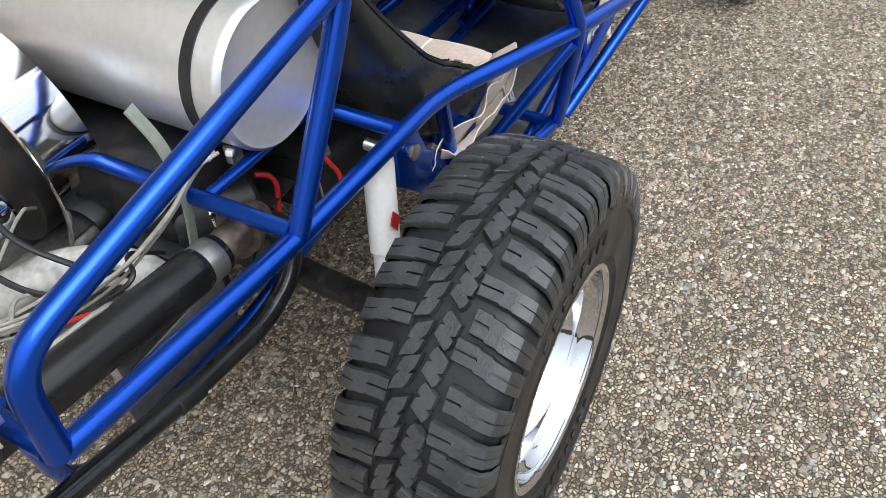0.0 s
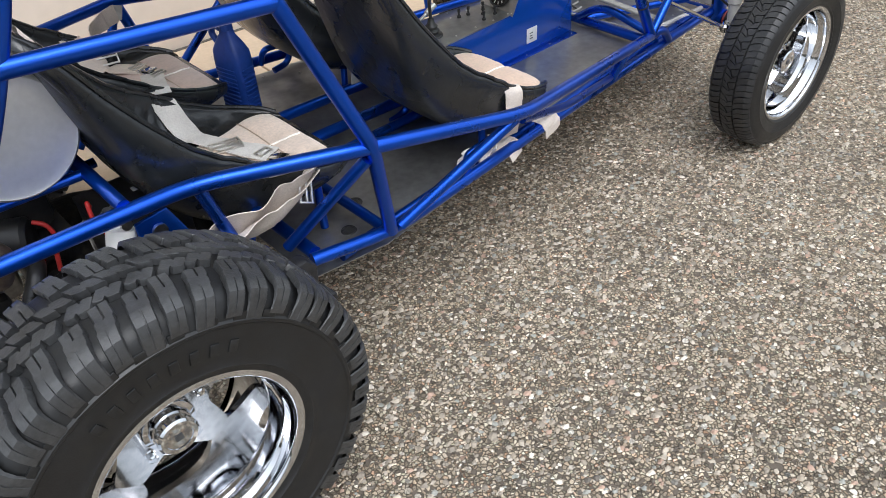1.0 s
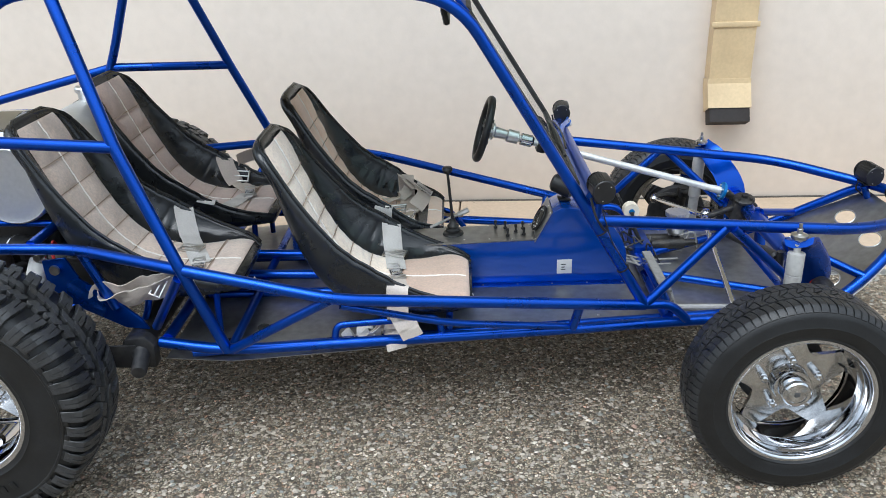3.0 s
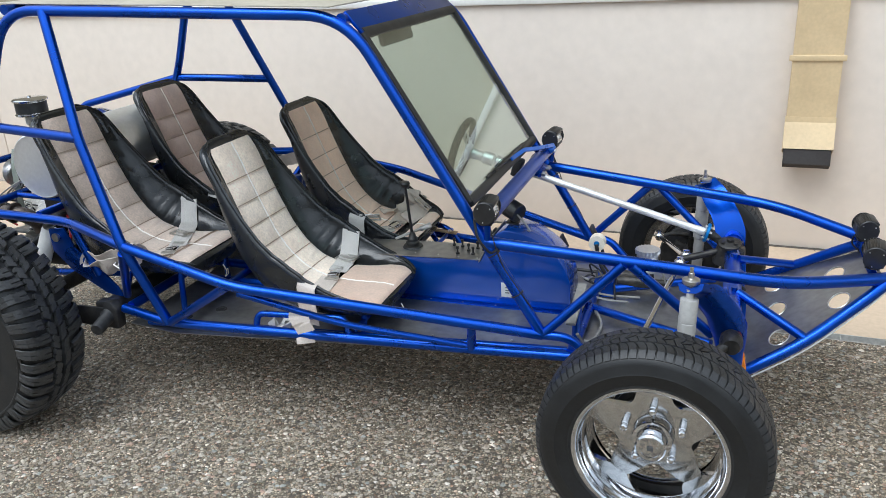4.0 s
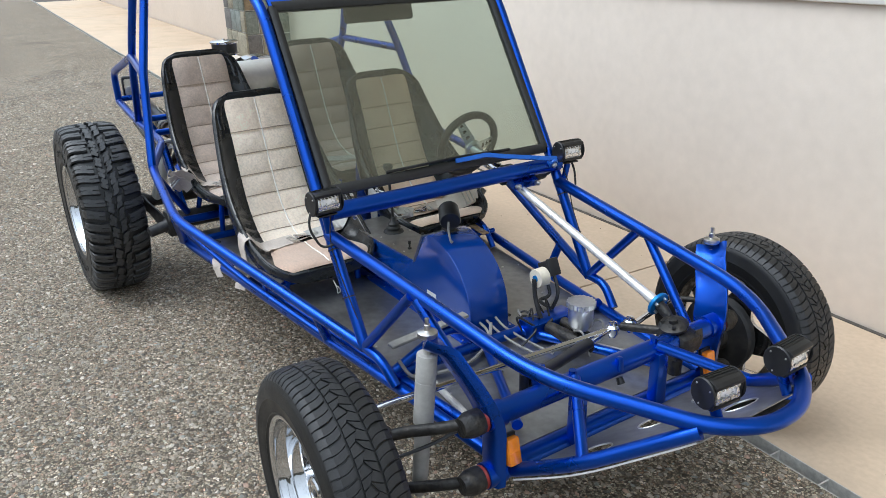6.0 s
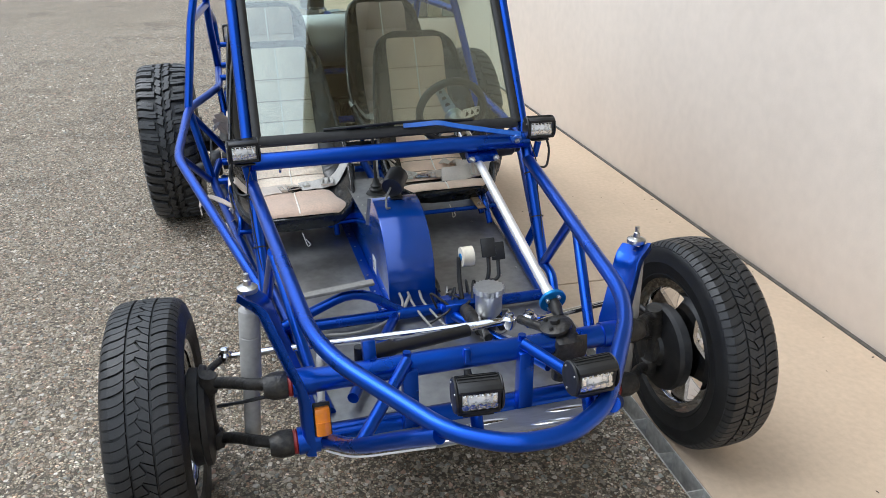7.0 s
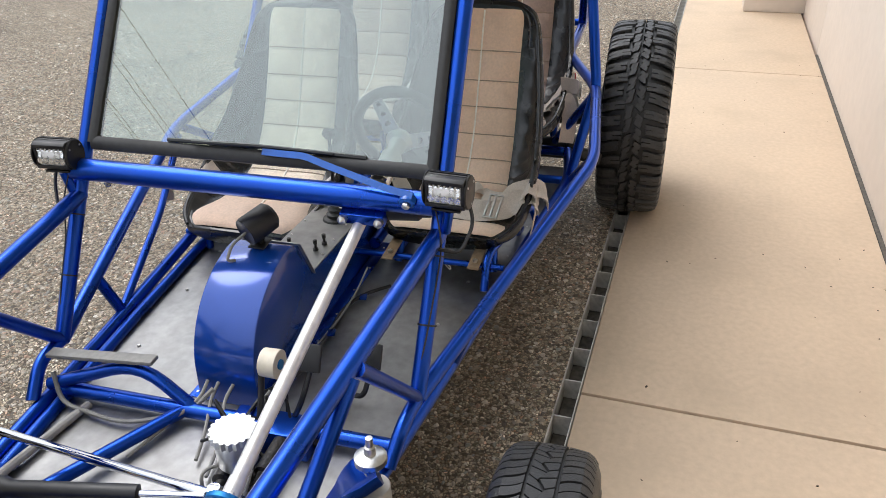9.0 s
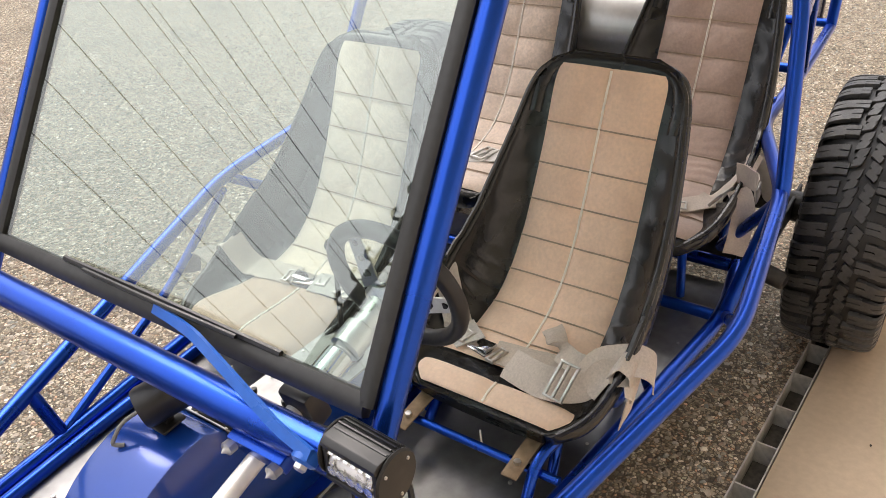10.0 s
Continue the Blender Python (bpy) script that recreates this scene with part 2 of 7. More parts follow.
SEAM = mat("brown_seam_thread", (0.42, 0.33, 0.25), 0.85, vary=0.2)
WEB = mat("grey_webbing", (0.57, 0.555, 0.53), 0.85, vary=0.15, scale=12, fine=220, bump=0.3, bump_scale=400)
WEB_PALE = mat("pale_webbing", (0.62, 0.55, 0.49), 0.85, vary=0.15, scale=12, fine=220, bump=0.3, bump_scale=400)
BLACK = mat("black_plastic", (0.014, 0.014, 0.015), 0.4, vary=0.25, scale=20)
MATT = mat("dull_black_metal", (0.02, 0.02, 0.021), 0.5, metal=0.2, vary=0.4, scale=10, dirt=(0.07, 0.062, 0.055), dirt_amount=0.5)
EXHAUST = mat("black_exhaust_paint", (0.015, 0.015, 0.016), 0.27, metal=0.3, vary=0.35, scale=6, bump=0.08, bump_scale=40, dirt=(0.06, 0.058, 0.055), dirt_amount=0.25)
GREASE = mat("greasy_cast_iron", (0.022, 0.021, 0.020), 0.45, metal=0.3, vary=0.6, scale=22, bump=0.8, bump_scale=70, dirt=(0.07, 0.058, 0.045), dirt_amount=0.6)
SHOCK = mat("grey_shock_paint", (0.42, 0.41, 0.39), 0.42, vary=0.12, scale=9, dirt=(0.2, 0.19, 0.17))
DUCT = mat("pale_grey_duct", (0.50, 0.49, 0.46), 0.6, vary=0.3, scale=16, dirt=(0.15, 0.14, 0.12), dirt_amount=0.7)
OLIVE = mat("grey_green_tin", (0.24, 0.26, 0.22), 0.5, vary=0.2)
PALEWIRE = mat("dusty_cable_sheath", (0.30, 0.29, 0.25), 0.6, vary=0.3, scale=20)
SCORCHED = mat("scorched_steel", (0.16, 0.13, 0.11), 0.45, metal=0.7, vary=0.5, scale=22, dirt=(0.05, 0.04, 0.035))
TANK = mat("dull_aluminium_drum", (0.82, 0.82, 0.805), 0.40, metal=0.8, vary=0.06, scale=3, rough_vary=0.08)
WHITE = mat("white_paint", (0.75, 0.74, 0.72), 0.4, vary=0.08)
ROOFM = mat("weathered_beige_sheet", (0.46, 0.42, 0.34), 0.6, vary=0.15, scale=3, dirt=(0.3, 0.27, 0.2))
CREAMP = mat("cream_plastic", (0.68, 0.62, 0.5), 0.5, vary=0.1)
RED = mat("red_rubber", (0.42, 0.02, 0.018), 0.45, vary=0.2)
SEALRED = mat("dark_red_seal", (0.24, 0.015, 0.014), 0.45, vary=0.2)
ORANGE = mat("amber_lens", (0.95, 0.27, 0.012), 0.2, coat=0.6, vary=0.1)
LED_BACK = mat("bright_lamp_tray", (0.90, 0.90, 0.89), 0.3, metal=0.3, vary=0.2, scale=60)
LED = mat("led_reflector", (0.85, 0.85, 0.84), 0.22, metal=0.95, vary=0.1, bump=0.6, bump_scale=120)
WIPERB = mat("bright_blue_enamel", (0.015, 0.115, 0.50), 0.34, coat=0.3, vary=0.1)
BLUEPL = mat("blue_plastic", (0.012, 0.05, 0.27), 0.42, vary=0.15, scale=9)
ANOD = mat("blue_anodised_disc", (0.01, 0.17, 0.46), 0.35, metal=0.5, vary=0.15)
WIRE = mat("grey_cable_sheath", (0.24, 0.235, 0.22), 0.5, vary=0.2)
MUDDY = mat("grey_tin", (0.22, 0.22, 0.215), 0.45, metal=0.7, vary=0.3, dirt=(0.09, 0.075, 0.06))
CASTALU = mat("cast_aluminium_case", (0.42, 0.41, 0.39), 0.5, metal=0.7, vary=0.35, scale=16, dirt=(0.15, 0.13, 0.1))
PAPER = mat("silver_sticker", (0.62, 0.62, 0.6), 0.35, vary=0.06)
SIGN_INK = mat("printed_ink", (0.06, 0.06, 0.06), 0.6)
DIAL = mat("black_dial", (0.02, 0.02, 0.02), 0.25)
BROWNT = mat("rusty_brown_bracket", (0.3, 0.21, 0.13), 0.6, metal=0.2, vary=0.35, dirt=(0.16, 0.09, 0.05))
SOFT_BLACK = mat("rubber_boot", (0.02, 0.02, 0.02), 0.55, vary=0.3)
WALLM = mat("cream_stucco", (0.71, 0.625, 0.54), 0.9, vary=0.045, scale=0.9, fine=14, bump=0.12, bump_scale=120, dirt=(0.62, 0.54, 0.46), dirt_amount=0.25)
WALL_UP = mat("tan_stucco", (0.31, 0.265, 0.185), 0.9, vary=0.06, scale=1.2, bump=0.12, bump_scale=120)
CAPM = mat("white_coping", (0.78, 0.76, 0.72), 0.8, vary=0.05, scale=2)
CONC = mat("tan_concrete", (0.555, 0.432, 0.31), 0.88, vary=0.09, scale=1.6, fine=40, bump=0.1, bump_scale=160, dirt=(0.44, 0.345, 0.245), dirt_amount=0.5)
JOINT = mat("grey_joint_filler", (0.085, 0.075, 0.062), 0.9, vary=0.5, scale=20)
GALV = mat("dull_galvanised_channel", (0.52, 0.51, 0.475), 0.55, metal=0.2, vary=0.25, scale=8, dirt=(0.22, 0.19, 0.16))
SPOUT = mat("cream_painted_tin", (0.66, 0.5, 0.29), 0.5, vary=0.08, scale=3, dirt=(0.5, 0.36, 0.2), dirt_amount=0.4)
SPOUT_SHADE = mat("spout_mouth_shade", (0.025, 0.02, 0.018), 0.8)
ASPHALT = stones_mat("exposed_asphalt", 93.0, [(0.0, (0.10, 0.081, 0.061)), (0.2, (0.265, 0.215, 0.157)), (0.5, (0.395, 0.325, 0.24)), (0.78, (0.50, 0.42, 0.318)), (0.94, (0.66, 0.575, 0.455)), (1.0, (0.92, 0.84, 0.72))], gap=0.0, gap_colour=(0.112, 0.09, 0.068), bump=1.0)
PEBBLE = island_mat("loose_pebbles", [(0.0, (0.13, 0.112, 0.092)), (0.14, (0.28, 0.24, 0.19)), (0.36, (0.37, 0.315, 0.245)), (0.58, (0.30, 0.30, 0.265)), (0.70, (0.47, 0.41, 0.33)), (0.86, (0.40, 0.275, 0.205)), (0.94, (0.66, 0.60, 0.51))], 0.7)
SLATE = island_mat("slate_tiles", [(0.0, (0.2, 0.22, 0.19)), (0.3, (0.27, 0.2, 0.12)), (0.5, (0.16, 0.15, 0.14)), (0.65, (0.3, 0.27, 0.2)), (0.82, (0.22, 0.24, 0.22))], 0.7, by_object=True, vary=0.4)
DISTANT = mat("dark_mirror_band", (0.09, 0.085, 0.07), 0.95, vary=0.6, scale=0.25, fine=1.5)
LEAFM = mat("dry_leaf_bits", (0.06, 0.045, 0.03), 0.9)


def glass_mat():
    m = bpy.data.materials.new("tinted_windscreen_glass")
    m.use_nodes = True
    n, l = m.node_tree.nodes, m.node_tree.links
    n.remove(n["Principled BSDF"])
    clear = n.new("ShaderNodeBsdfTransparent")
    clear.inputs["Color"].default_value = (0.77, 0.85, 0.81, 1)
    gloss = n.new("ShaderNodeBsdfGlossy")
    gloss.inputs["Roughness"].default_value = 0.01
    gloss.inputs["Color"].default_value = (1, 1, 1, 1)
    lw = n.new("ShaderNodeLayerWeight")
    lw.inputs["Blend"].default_value = 0.5
    pw = n.new("ShaderNodeMath")
    pw.operation = "POWER"
    pw.inputs[1].default_value = 4.5
    l.new(lw.outputs["Facing"], pw.inputs[0])
    fr = n.new("ShaderNodeMapRange")
    fr.inputs["To Min"].default_value, fr.inputs["To Max"].default_value = 0.155, 0.9
    l.new(pw.outputs[0], fr.inputs["Value"])
    mx = n.new("ShaderNodeMixShader")
    l.new(fr.outputs[0], mx.inputs[0])
    l.new(clear.outputs[0], mx.inputs[1])
    l.new(gloss.outputs[0], mx.inputs[2])
    l.new(mx.outputs[0], n["Material Output"].inputs["Surface"])
    return m


GLASS = glass_mat()


# ---- shapes ----
def obj(name, verts, faces, material, parent=None, label="", smooth=True, angle=40):
    me = bpy.data.meshes.new(name)
    me.from_pydata([tuple(v) for v in verts], [], [tuple(f) for f in faces])
    me.materials.append(material)
    me.update()
    if smooth:
        me.shade_smooth()
        me.set_sharp_from_angle(angle=radians(angle))
    ob = new(name, me)
    if parent:
        ob.parent = parent
    if label:
        tagged(ob, label)
    return ob


def part(name, bm, material, parent=None, label="", smooth=True, angle=40):
    bmesh.ops.recalc_face_normals(bm, faces=bm.faces[:])
    me = bpy.data.meshes.new(name)
    bm.to_mesh(me)
    bm.free()
    me.materials.append(material)
    if smooth:
        me.shade_smooth()
        me.set_sharp_from_angle(angle=radians(angle))
    ob = new(name, me)
    if parent:
        ob.parent = parent
    if label:
        tagged(ob, label)
    return ob


def empty(name, m=None, parent=None):
    e = new(name)
    e.empty_display_size = 0.1
    if parent:
        e.parent = parent
    if m is not None:
        e.matrix_basis = m
    return e


def rounded(pts, fillet, steps=5):
    """A polyline with its inner corners rounded."""
    p = [Vector(q) for q in pts]
    if fillet <= 0 or len(p) < 3:
        return p
    out = [p[0]]
    for a, b, c in zip(p, p[1:], p[2:]):
        d = min(fillet, (b - a).length * 0.45, (c - b).length * 0.45)
        s, e = b + (a - b).normalized() * d, b + (c - b).normalized() * d
        for k in range(steps + 1):
            t = k / steps
            out.append(s * (1 - t) ** 2 + b * 2 * t * (1 - t) + e * t * t)
    out.append(p[-1])
    return out


def sweep(pts, section, caps=True, up=None):
    """Rings of a closed section (points across, up) along a path."""
    p = [Vector(q) for q in pts]
    n = len(p)
    tang = [(p[min(i + 1, n - 1)] - p[max(i - 1, 0)]).normalized() for i in range(n)]
    ref = Vector(up) if up else (Vector((0, 0, 1)) if abs(tang[0].z) < 0.9 else Vector((1, 0, 0)))
    side = tang[0].cross(ref).normalized()
    verts, k = [], len(section)
    for i in range(n):
        if up:
            s = tang[i].cross(ref)
            side = s.normalized() if s.length > 1e-5 else side
        else:
            side = (side - tang[i] * side.dot(tang[i])).normalized()
        top = side.cross(tang[i]).normalized()
        verts += [p[i] + side * a + top * b for a, b in section]
    faces = [(i * k + j, i * k + (j + 1) % k, (i + 1) * k + (j + 1) % k, (i + 1) * k + j) for i in range(n - 1) for j in range(k)]
    if caps:
        faces += [tuple(reversed(range(k))), tuple(range((n - 1) * k, n * k))]
    return verts, faces


def circle(r, seg=12):
    return [(r * math.cos(2 * math.pi * j / seg), r * math.sin(2 * math.pi * j / seg)) for j in range(seg)]


def tube(name, pts, r, material, parent, fillet=0.05, seg=12, label="", steps=5):
    v, f = sweep(rounded(pts, fillet, steps), circle(r, seg))
    return obj(name, v, f, material, parent, label)


def strap(name, pts, width, material, parent, up=(0, 0, 1), thick=0.004, fillet=0.03, label=""):
    w, t = width / 2, thick / 2
    v, f = sweep(rounded(pts, fillet, 6), [(-w, -t), (w, -t), (w, t), (-w, t)], up=up)
    return obj(name, v, f, material, parent, label)


def lathe(profile, seg=48, closed=False):
    """Points (radius, along y) turned about the y axis."""
    k, verts = len(profile), []
    for i in range(seg):
        a = 2 * math.pi * i / seg
        verts += [(r * math.cos(a), y, r * math.sin(a)) for r, y in profile]
    last = k if closed else k - 1
    faces = []
    for i in range(seg):
        n = (i + 1) % seg
        for j in range(last):
            jj = (j + 1) % k
            faces.append((i * k + j, n * k + j, n * k + jj, i * k + jj))
    return verts, faces


def moved(verts, m):
    return [m @ Vector(v) for v in verts]


def turned(name, profile, m, material, parent, seg=32, label="", angle=35):
    """A turned part: the profile runs along m's y axis."""
    v, f = lathe(profile, seg)
    k = len(profile)
    if profile[0][0] > 1e-6:
        f.append(tuple(i * k for i in range(seg)))
    if profile[-1][0] > 1e-6:
        f.append(tuple(reversed([i * k + k - 1 for i in range(seg)])))
    bm = bmesh.new()
    vs = [bm.verts.new(p) for p in moved(v, m)]
    for q in f:
        try:
            bm.faces.new([vs[i] for i in q])
        except ValueError:
            pass
    bmesh.ops.remove_doubles(bm, verts=bm.verts[:], dist=1e-5)
    return part(name, bm, material, parent, label, angle=angle)


def toward(a, b):
    """A frame at a whose y axis points to b."""
    a, b = Vector(a), Vector(b)
    return Matrix.Translation(a) @ (b - a).to_track_quat("Y", "Z").to_matrix().to_4x4()


def rod(name, a, b, profile, material, parent, seg=20, label=""):
    """A turned part from a to b; profile gives (radius, share of the length)."""
    d = (Vector(b) - Vector(a)).length
    return turned(name, [(r, s * d) for r, s in profile], toward(a, b), material, parent, seg, label)


def box_bm(size, bevel=0.004, m=None, segs=2):
    bm = bmesh.new()
    bmesh.ops.create_cube(bm, size=1)
    bmesh.ops.scale(bm, vec=size, verts=bm.verts[:])
    if bevel > 0:
        bmesh.ops.bevel(bm, geom=bm.edges[:], offset=bevel, segments=segs, affect="EDGES", profile=0.5)
    if m is not None:
        bmesh.ops.transform(bm, matrix=m, verts=bm.verts[:])
    return bm


def box(name, size, m, material, parent=None, bevel=0.004, label=""):
    return part(name, box_bm(size, bevel, m), material, parent, label)


def prism(name, outline, depth, m, material, parent=None, bevel=0.0, label="", angle=30):
    """An outline in x and z, given thickness along y, centred."""
    bm = bmesh.new()
    a = [bm.verts.new((x, -depth / 2, z)) for x, z in outline]
    f = bm.faces.new(a)
    r = bmesh.ops.extrude_face_region(bm, geom=[f])
    bmesh.ops.translate(bm, vec=(0, depth, 0), verts=[v for v in r["geom"] if isinstance(v, bmesh.types.BMVert)])
    if bevel > 0:
        bmesh.ops.bevel(bm, geom=bm.edges[:], offset=bevel, segments=2, affect="EDGES", profile=0.5)
    if m is not None:
        bmesh.ops.transform(bm, matrix=m, verts=bm.verts[:])
    return part(name, bm, material, parent, label, angle=angle)


# ---- the setting ----
WALL_Y, DRAIN_IN, DRAIN_OUT = 1.87, 0.712, 0.778
ground = obj("ground", [(-400, -400, 0), (400, -400, 0), (400, DRAIN_IN, 0), (-400, DRAIN_IN, 0)], [(0, 1, 2, 3)], ASPHALT)
tagged(ground, "brown-grey weathered asphalt with exposed pebbles", "ground", kind="structure")
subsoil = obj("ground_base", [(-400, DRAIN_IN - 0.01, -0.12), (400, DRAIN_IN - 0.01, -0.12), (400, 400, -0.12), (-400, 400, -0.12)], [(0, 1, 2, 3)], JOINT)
tagged(subsoil, "dark earth below the pavement and the drain", "ground", kind="structure")

pavement = empty("pavement")
tagged(pavement, "tan concrete pavement slabs between drain and wall", "pavement", kind="structure")
SLAB = 4.03
for k in range(-7, 4):
    x0, x1 = 1.45 + SLAB * k + 0.006, 1.45 + SLAB * (k + 1) - 0.006
    y0, y1 = DRAIN_OUT + 0.003, (WALL_Y - 0.021 if x1 > -5.3 else 2.69)
    box("slab", (x1 - x0, y1 - y0, 0.12), pose((x0 + x1) / 2, (y0 + y1) / 2, -0.06), CONC, pavement, 0.004)

drain = empty("trench_drain")
tagged(drain, "open galvanised trench drain channel with cross ribs along the pavement", "drain", kind="structure")
for y in (DRAIN_IN + 0.002, DRAIN_OUT - 0.002):
    box("channel_side", (60, 0.004, 0.085), pose(-5, y, -0.041), GALV, drain, 0)
# Floor takes the dark joint colour, darker than the galvanised sides.
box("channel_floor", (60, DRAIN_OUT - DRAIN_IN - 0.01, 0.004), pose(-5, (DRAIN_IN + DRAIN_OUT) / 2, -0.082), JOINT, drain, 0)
rib_me = None
for k in range(-60, 30):
    x = 0.08 + 0.187 * k
    if rib_me is None:
        r0 = box("rib", (0.005, DRAIN_OUT - DRAIN_IN - 0.009, 0.074), None, GALV, drain, 0)
        rib_me = r0.data
    else:
        r0 = new("rib", rib_me)
        r0.parent = drain
    r0.matrix_basis = pose(x, (DRAIN_IN + DRAIN_OUT) / 2, -0.041)

wall_joint = box("trim", (8.8, 0.022, 0.02), pose(1.2, WALL_Y - 0.0095, -0.006), JOINT, None, 0.004)
tagged(wall_joint, "grey expansion joint at the foot of the wall", "joint", kind="structure")

# the building: a cream wall to sill height, a coping, and the set-back wall above
CAP_Z = 1.40
wall = empty("wall_north")
tagged(wall, "cream stucco building wall with white coping", "wall", kind="structure")
box("wall_panel", (14.35, 0.3, CAP_Z + 0.1), pose(3.9, WALL_Y + 0.15, CAP_Z / 2 - 0.05), WALLM, wall, 0.006)
box("wall_panel", (1.60, 0.3, CAP_Z + 0.1), pose(-4.085, WALL_Y + 0.15, CAP_Z / 2 - 0.05), WALLM, wall, 0.006)
box("coping", (16.6, 0.34, 0.045), pose(2.8, WALL_Y + 0.145, CAP_Z + 0.0225), CAPM, wall, 0.008)
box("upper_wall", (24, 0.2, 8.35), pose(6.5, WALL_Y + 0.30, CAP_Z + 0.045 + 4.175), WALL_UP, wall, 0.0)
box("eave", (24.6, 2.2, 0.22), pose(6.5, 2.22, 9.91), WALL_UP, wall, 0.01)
far_wall = box("wall_far", (20, 0.3, 4.2), pose(-15.7, 2.86, 2.05), WALLM, None, 0.006)
tagged(far_wall, "cream stucco wall further along the building", "wall", kind="structure")

pier = empty("stone_pier")
tagged(pier, "stone-clad pier of mixed slate tiles on a cream base", "pier", kind="structure")
PX, PY0, PY1 = -4.76, 1.34, 1.95
box("base", (0.8, PY1 - PY0 + 0.04, 0.45), pose(PX - 0.40, (PY0 + PY1) / 2, 0.225), WALLM, pier, 0.012)
box("core", (0.74, PY1 - PY0 - 0.02, 3.2), pose(PX - 0.41, (PY0 + PY1) / 2, 2.1), CAPM, pier, 0.0)
rng = random.Random(7)
for face in range(2):
    z = 0.455
    while z < 3.5:
        h = rng.uniform(0.24, 0.3)
        a, end = (PY0, PY1) if face == 0 else (PX - 0.78, PX)
        while a < end - 0.02:
            w = min(rng.uniform(0.16, 0.36), end - a)
            if end - a - w < 0.1:
                w = end - a
            c = a + w / 2
            if face == 0:
                box("stone_tile", (0.022, w - 0.012, h - 0.012), pose(PX - 0.034 + rng.uniform(0, 0.006), c, z + h / 2), SLATE, pier, 0.004)
            else:
                box("stone_tile", (w - 0.012, 0.022, h - 0.012), pose(c, PY0 + 0.004, z + h / 2), SLATE, pier, 0.004)
            a += w
        z += h

# downspout with a kicked-out foot
spout = empty("downspout")
tagged(spout, "cream painted square metal downspout on the wall", "downspout")
SX, SW = 3.075, 0.245


def square_pipe(name, pts, w, d, material, parent):
    sec = [(-w / 2, -d / 2), (w / 2, -d / 2), (w / 2, d / 2), (-w / 2, d / 2)]
    v, f = sweep(pts, sec, caps=False, up=(0, 1, 0))
    ob = obj(name, v, f, material, parent, smooth=False)
    so = ob.modifiers.new("thickness", "SOLIDIFY")
    so.thickness = 0.004
    return ob


square_pipe("pipe", [(SX, WALL_Y - 0.055, 1.42), (SX, WALL_Y - 0.055, 0.78)], SW - 0.01, 0.10, SPOUT, spout)
square_pipe("elbow", [(SX, WALL_Y - 0.056, 0.78), (SX, WALL_Y - 0.062, 0.74), (SX, WALL_Y - 0.128, 0.605)], SW, 0.105, SPOUT, spout)
# Near-black block paints the shade of the open spout mouth.
box("mouth_shade_block", (SW - 0.012, 0.095, 0.13), pose(SX, WALL_Y - 0.136, 0.590, -26), SPOUT_SHADE, spout, 0.0, "dark block standing in for the shaded spout mouth")
box("strap", (SW + 0.03, 0.012, 0.03), pose(SX, WALL_Y - 0.111, 1.1), SPOUT, spout, 0.003)

# loose bits on the pavement
bits_v, bits_f = [], []
for k in range(70):
    x, y = rng.uniform(-3, 3.6), DRAIN_OUT + 0.06 + rng.random() * 1.0
    s, a = rng.uniform(0.004, 0.011), rng.uniform(0, 6.3)
    b = len(bits_v)
    for dx, dy, dz in ((1, 0, 0.1), (0, 0.45, 0.35), (-1, 0, 0.15), (0, -0.45, 0.1), (0, 0, 0.6)):
        bits_v.append((x + s * (dx * math.cos(a) - dy * math.sin(a)), y + s * (dx * math.sin(a) + dy * math.cos(a)), 0.0008 + s * dz * 0.6))
    bits_f += [(b, b + 1, b + 4), (b + 1, b + 2, b + 4), (b + 2, b + 3, b + 4), (b + 3, b, b + 4)]
bits = obj("leaf_litter", bits_v, bits_f, LEAFM, None, smooth=False)
tagged(bits, "small dry leaf bits scattered on the concrete", "litter", kind="stuff")


def pebbles(count, x0, x1, y0, y1, small, large, seed):
    r = np.random.RandomState(seed)
    c = np.stack([r.uniform(x0, x1, count), r.uniform(y0, y1, count)], 1)
    s = small + (large - small) * r.rand(count) ** 3
    base = np.array([(1, 0, 0), (0.3, 0.8, 0), (-0.7, 0.65, 0), (-0.95, -0.2, 0), (-0.2, -0.85, 0), (0.75, -0.6, 0), (0.35, 0.2, 0.55), (-0.35, -0.1, 0.5)])
    tri = np.array([(0, 1, 6), (1, 2, 6), (2, 7, 6), (2, 3, 7), (3, 4, 7), (4, 6, 7), (4, 5, 6), (5, 0, 6)])
    a = r.uniform(0, 6.283, count)
    jig = 1 + 0.25 * r.randn(count, 8, 1)
    loc = base[None] * jig * s[:, None, None]
    ca, sa = np.cos(a)[:, None], np.sin(a)[:, None]
    xy = np.stack([loc[..., 0] * ca - loc[..., 1] * sa, loc[..., 0] * sa + loc[..., 1] * ca], -1)
    xy[..., 0] *= 1.15
    v = np.concatenate([xy + c[:, None], np.abs(loc[..., 2:]) - 0.0007], -1).reshape(-1, 3)
    f = (tri[None] + 8 * np.arange(count)[:, None, None]).reshape(-1, 3)
    return v.tolist(), f.tolist()


pv, pf = pebbles(64000, -1.7, 4.2, -2.5, DRAIN_IN - 0.02, 0.0026, 0.0118, 5)
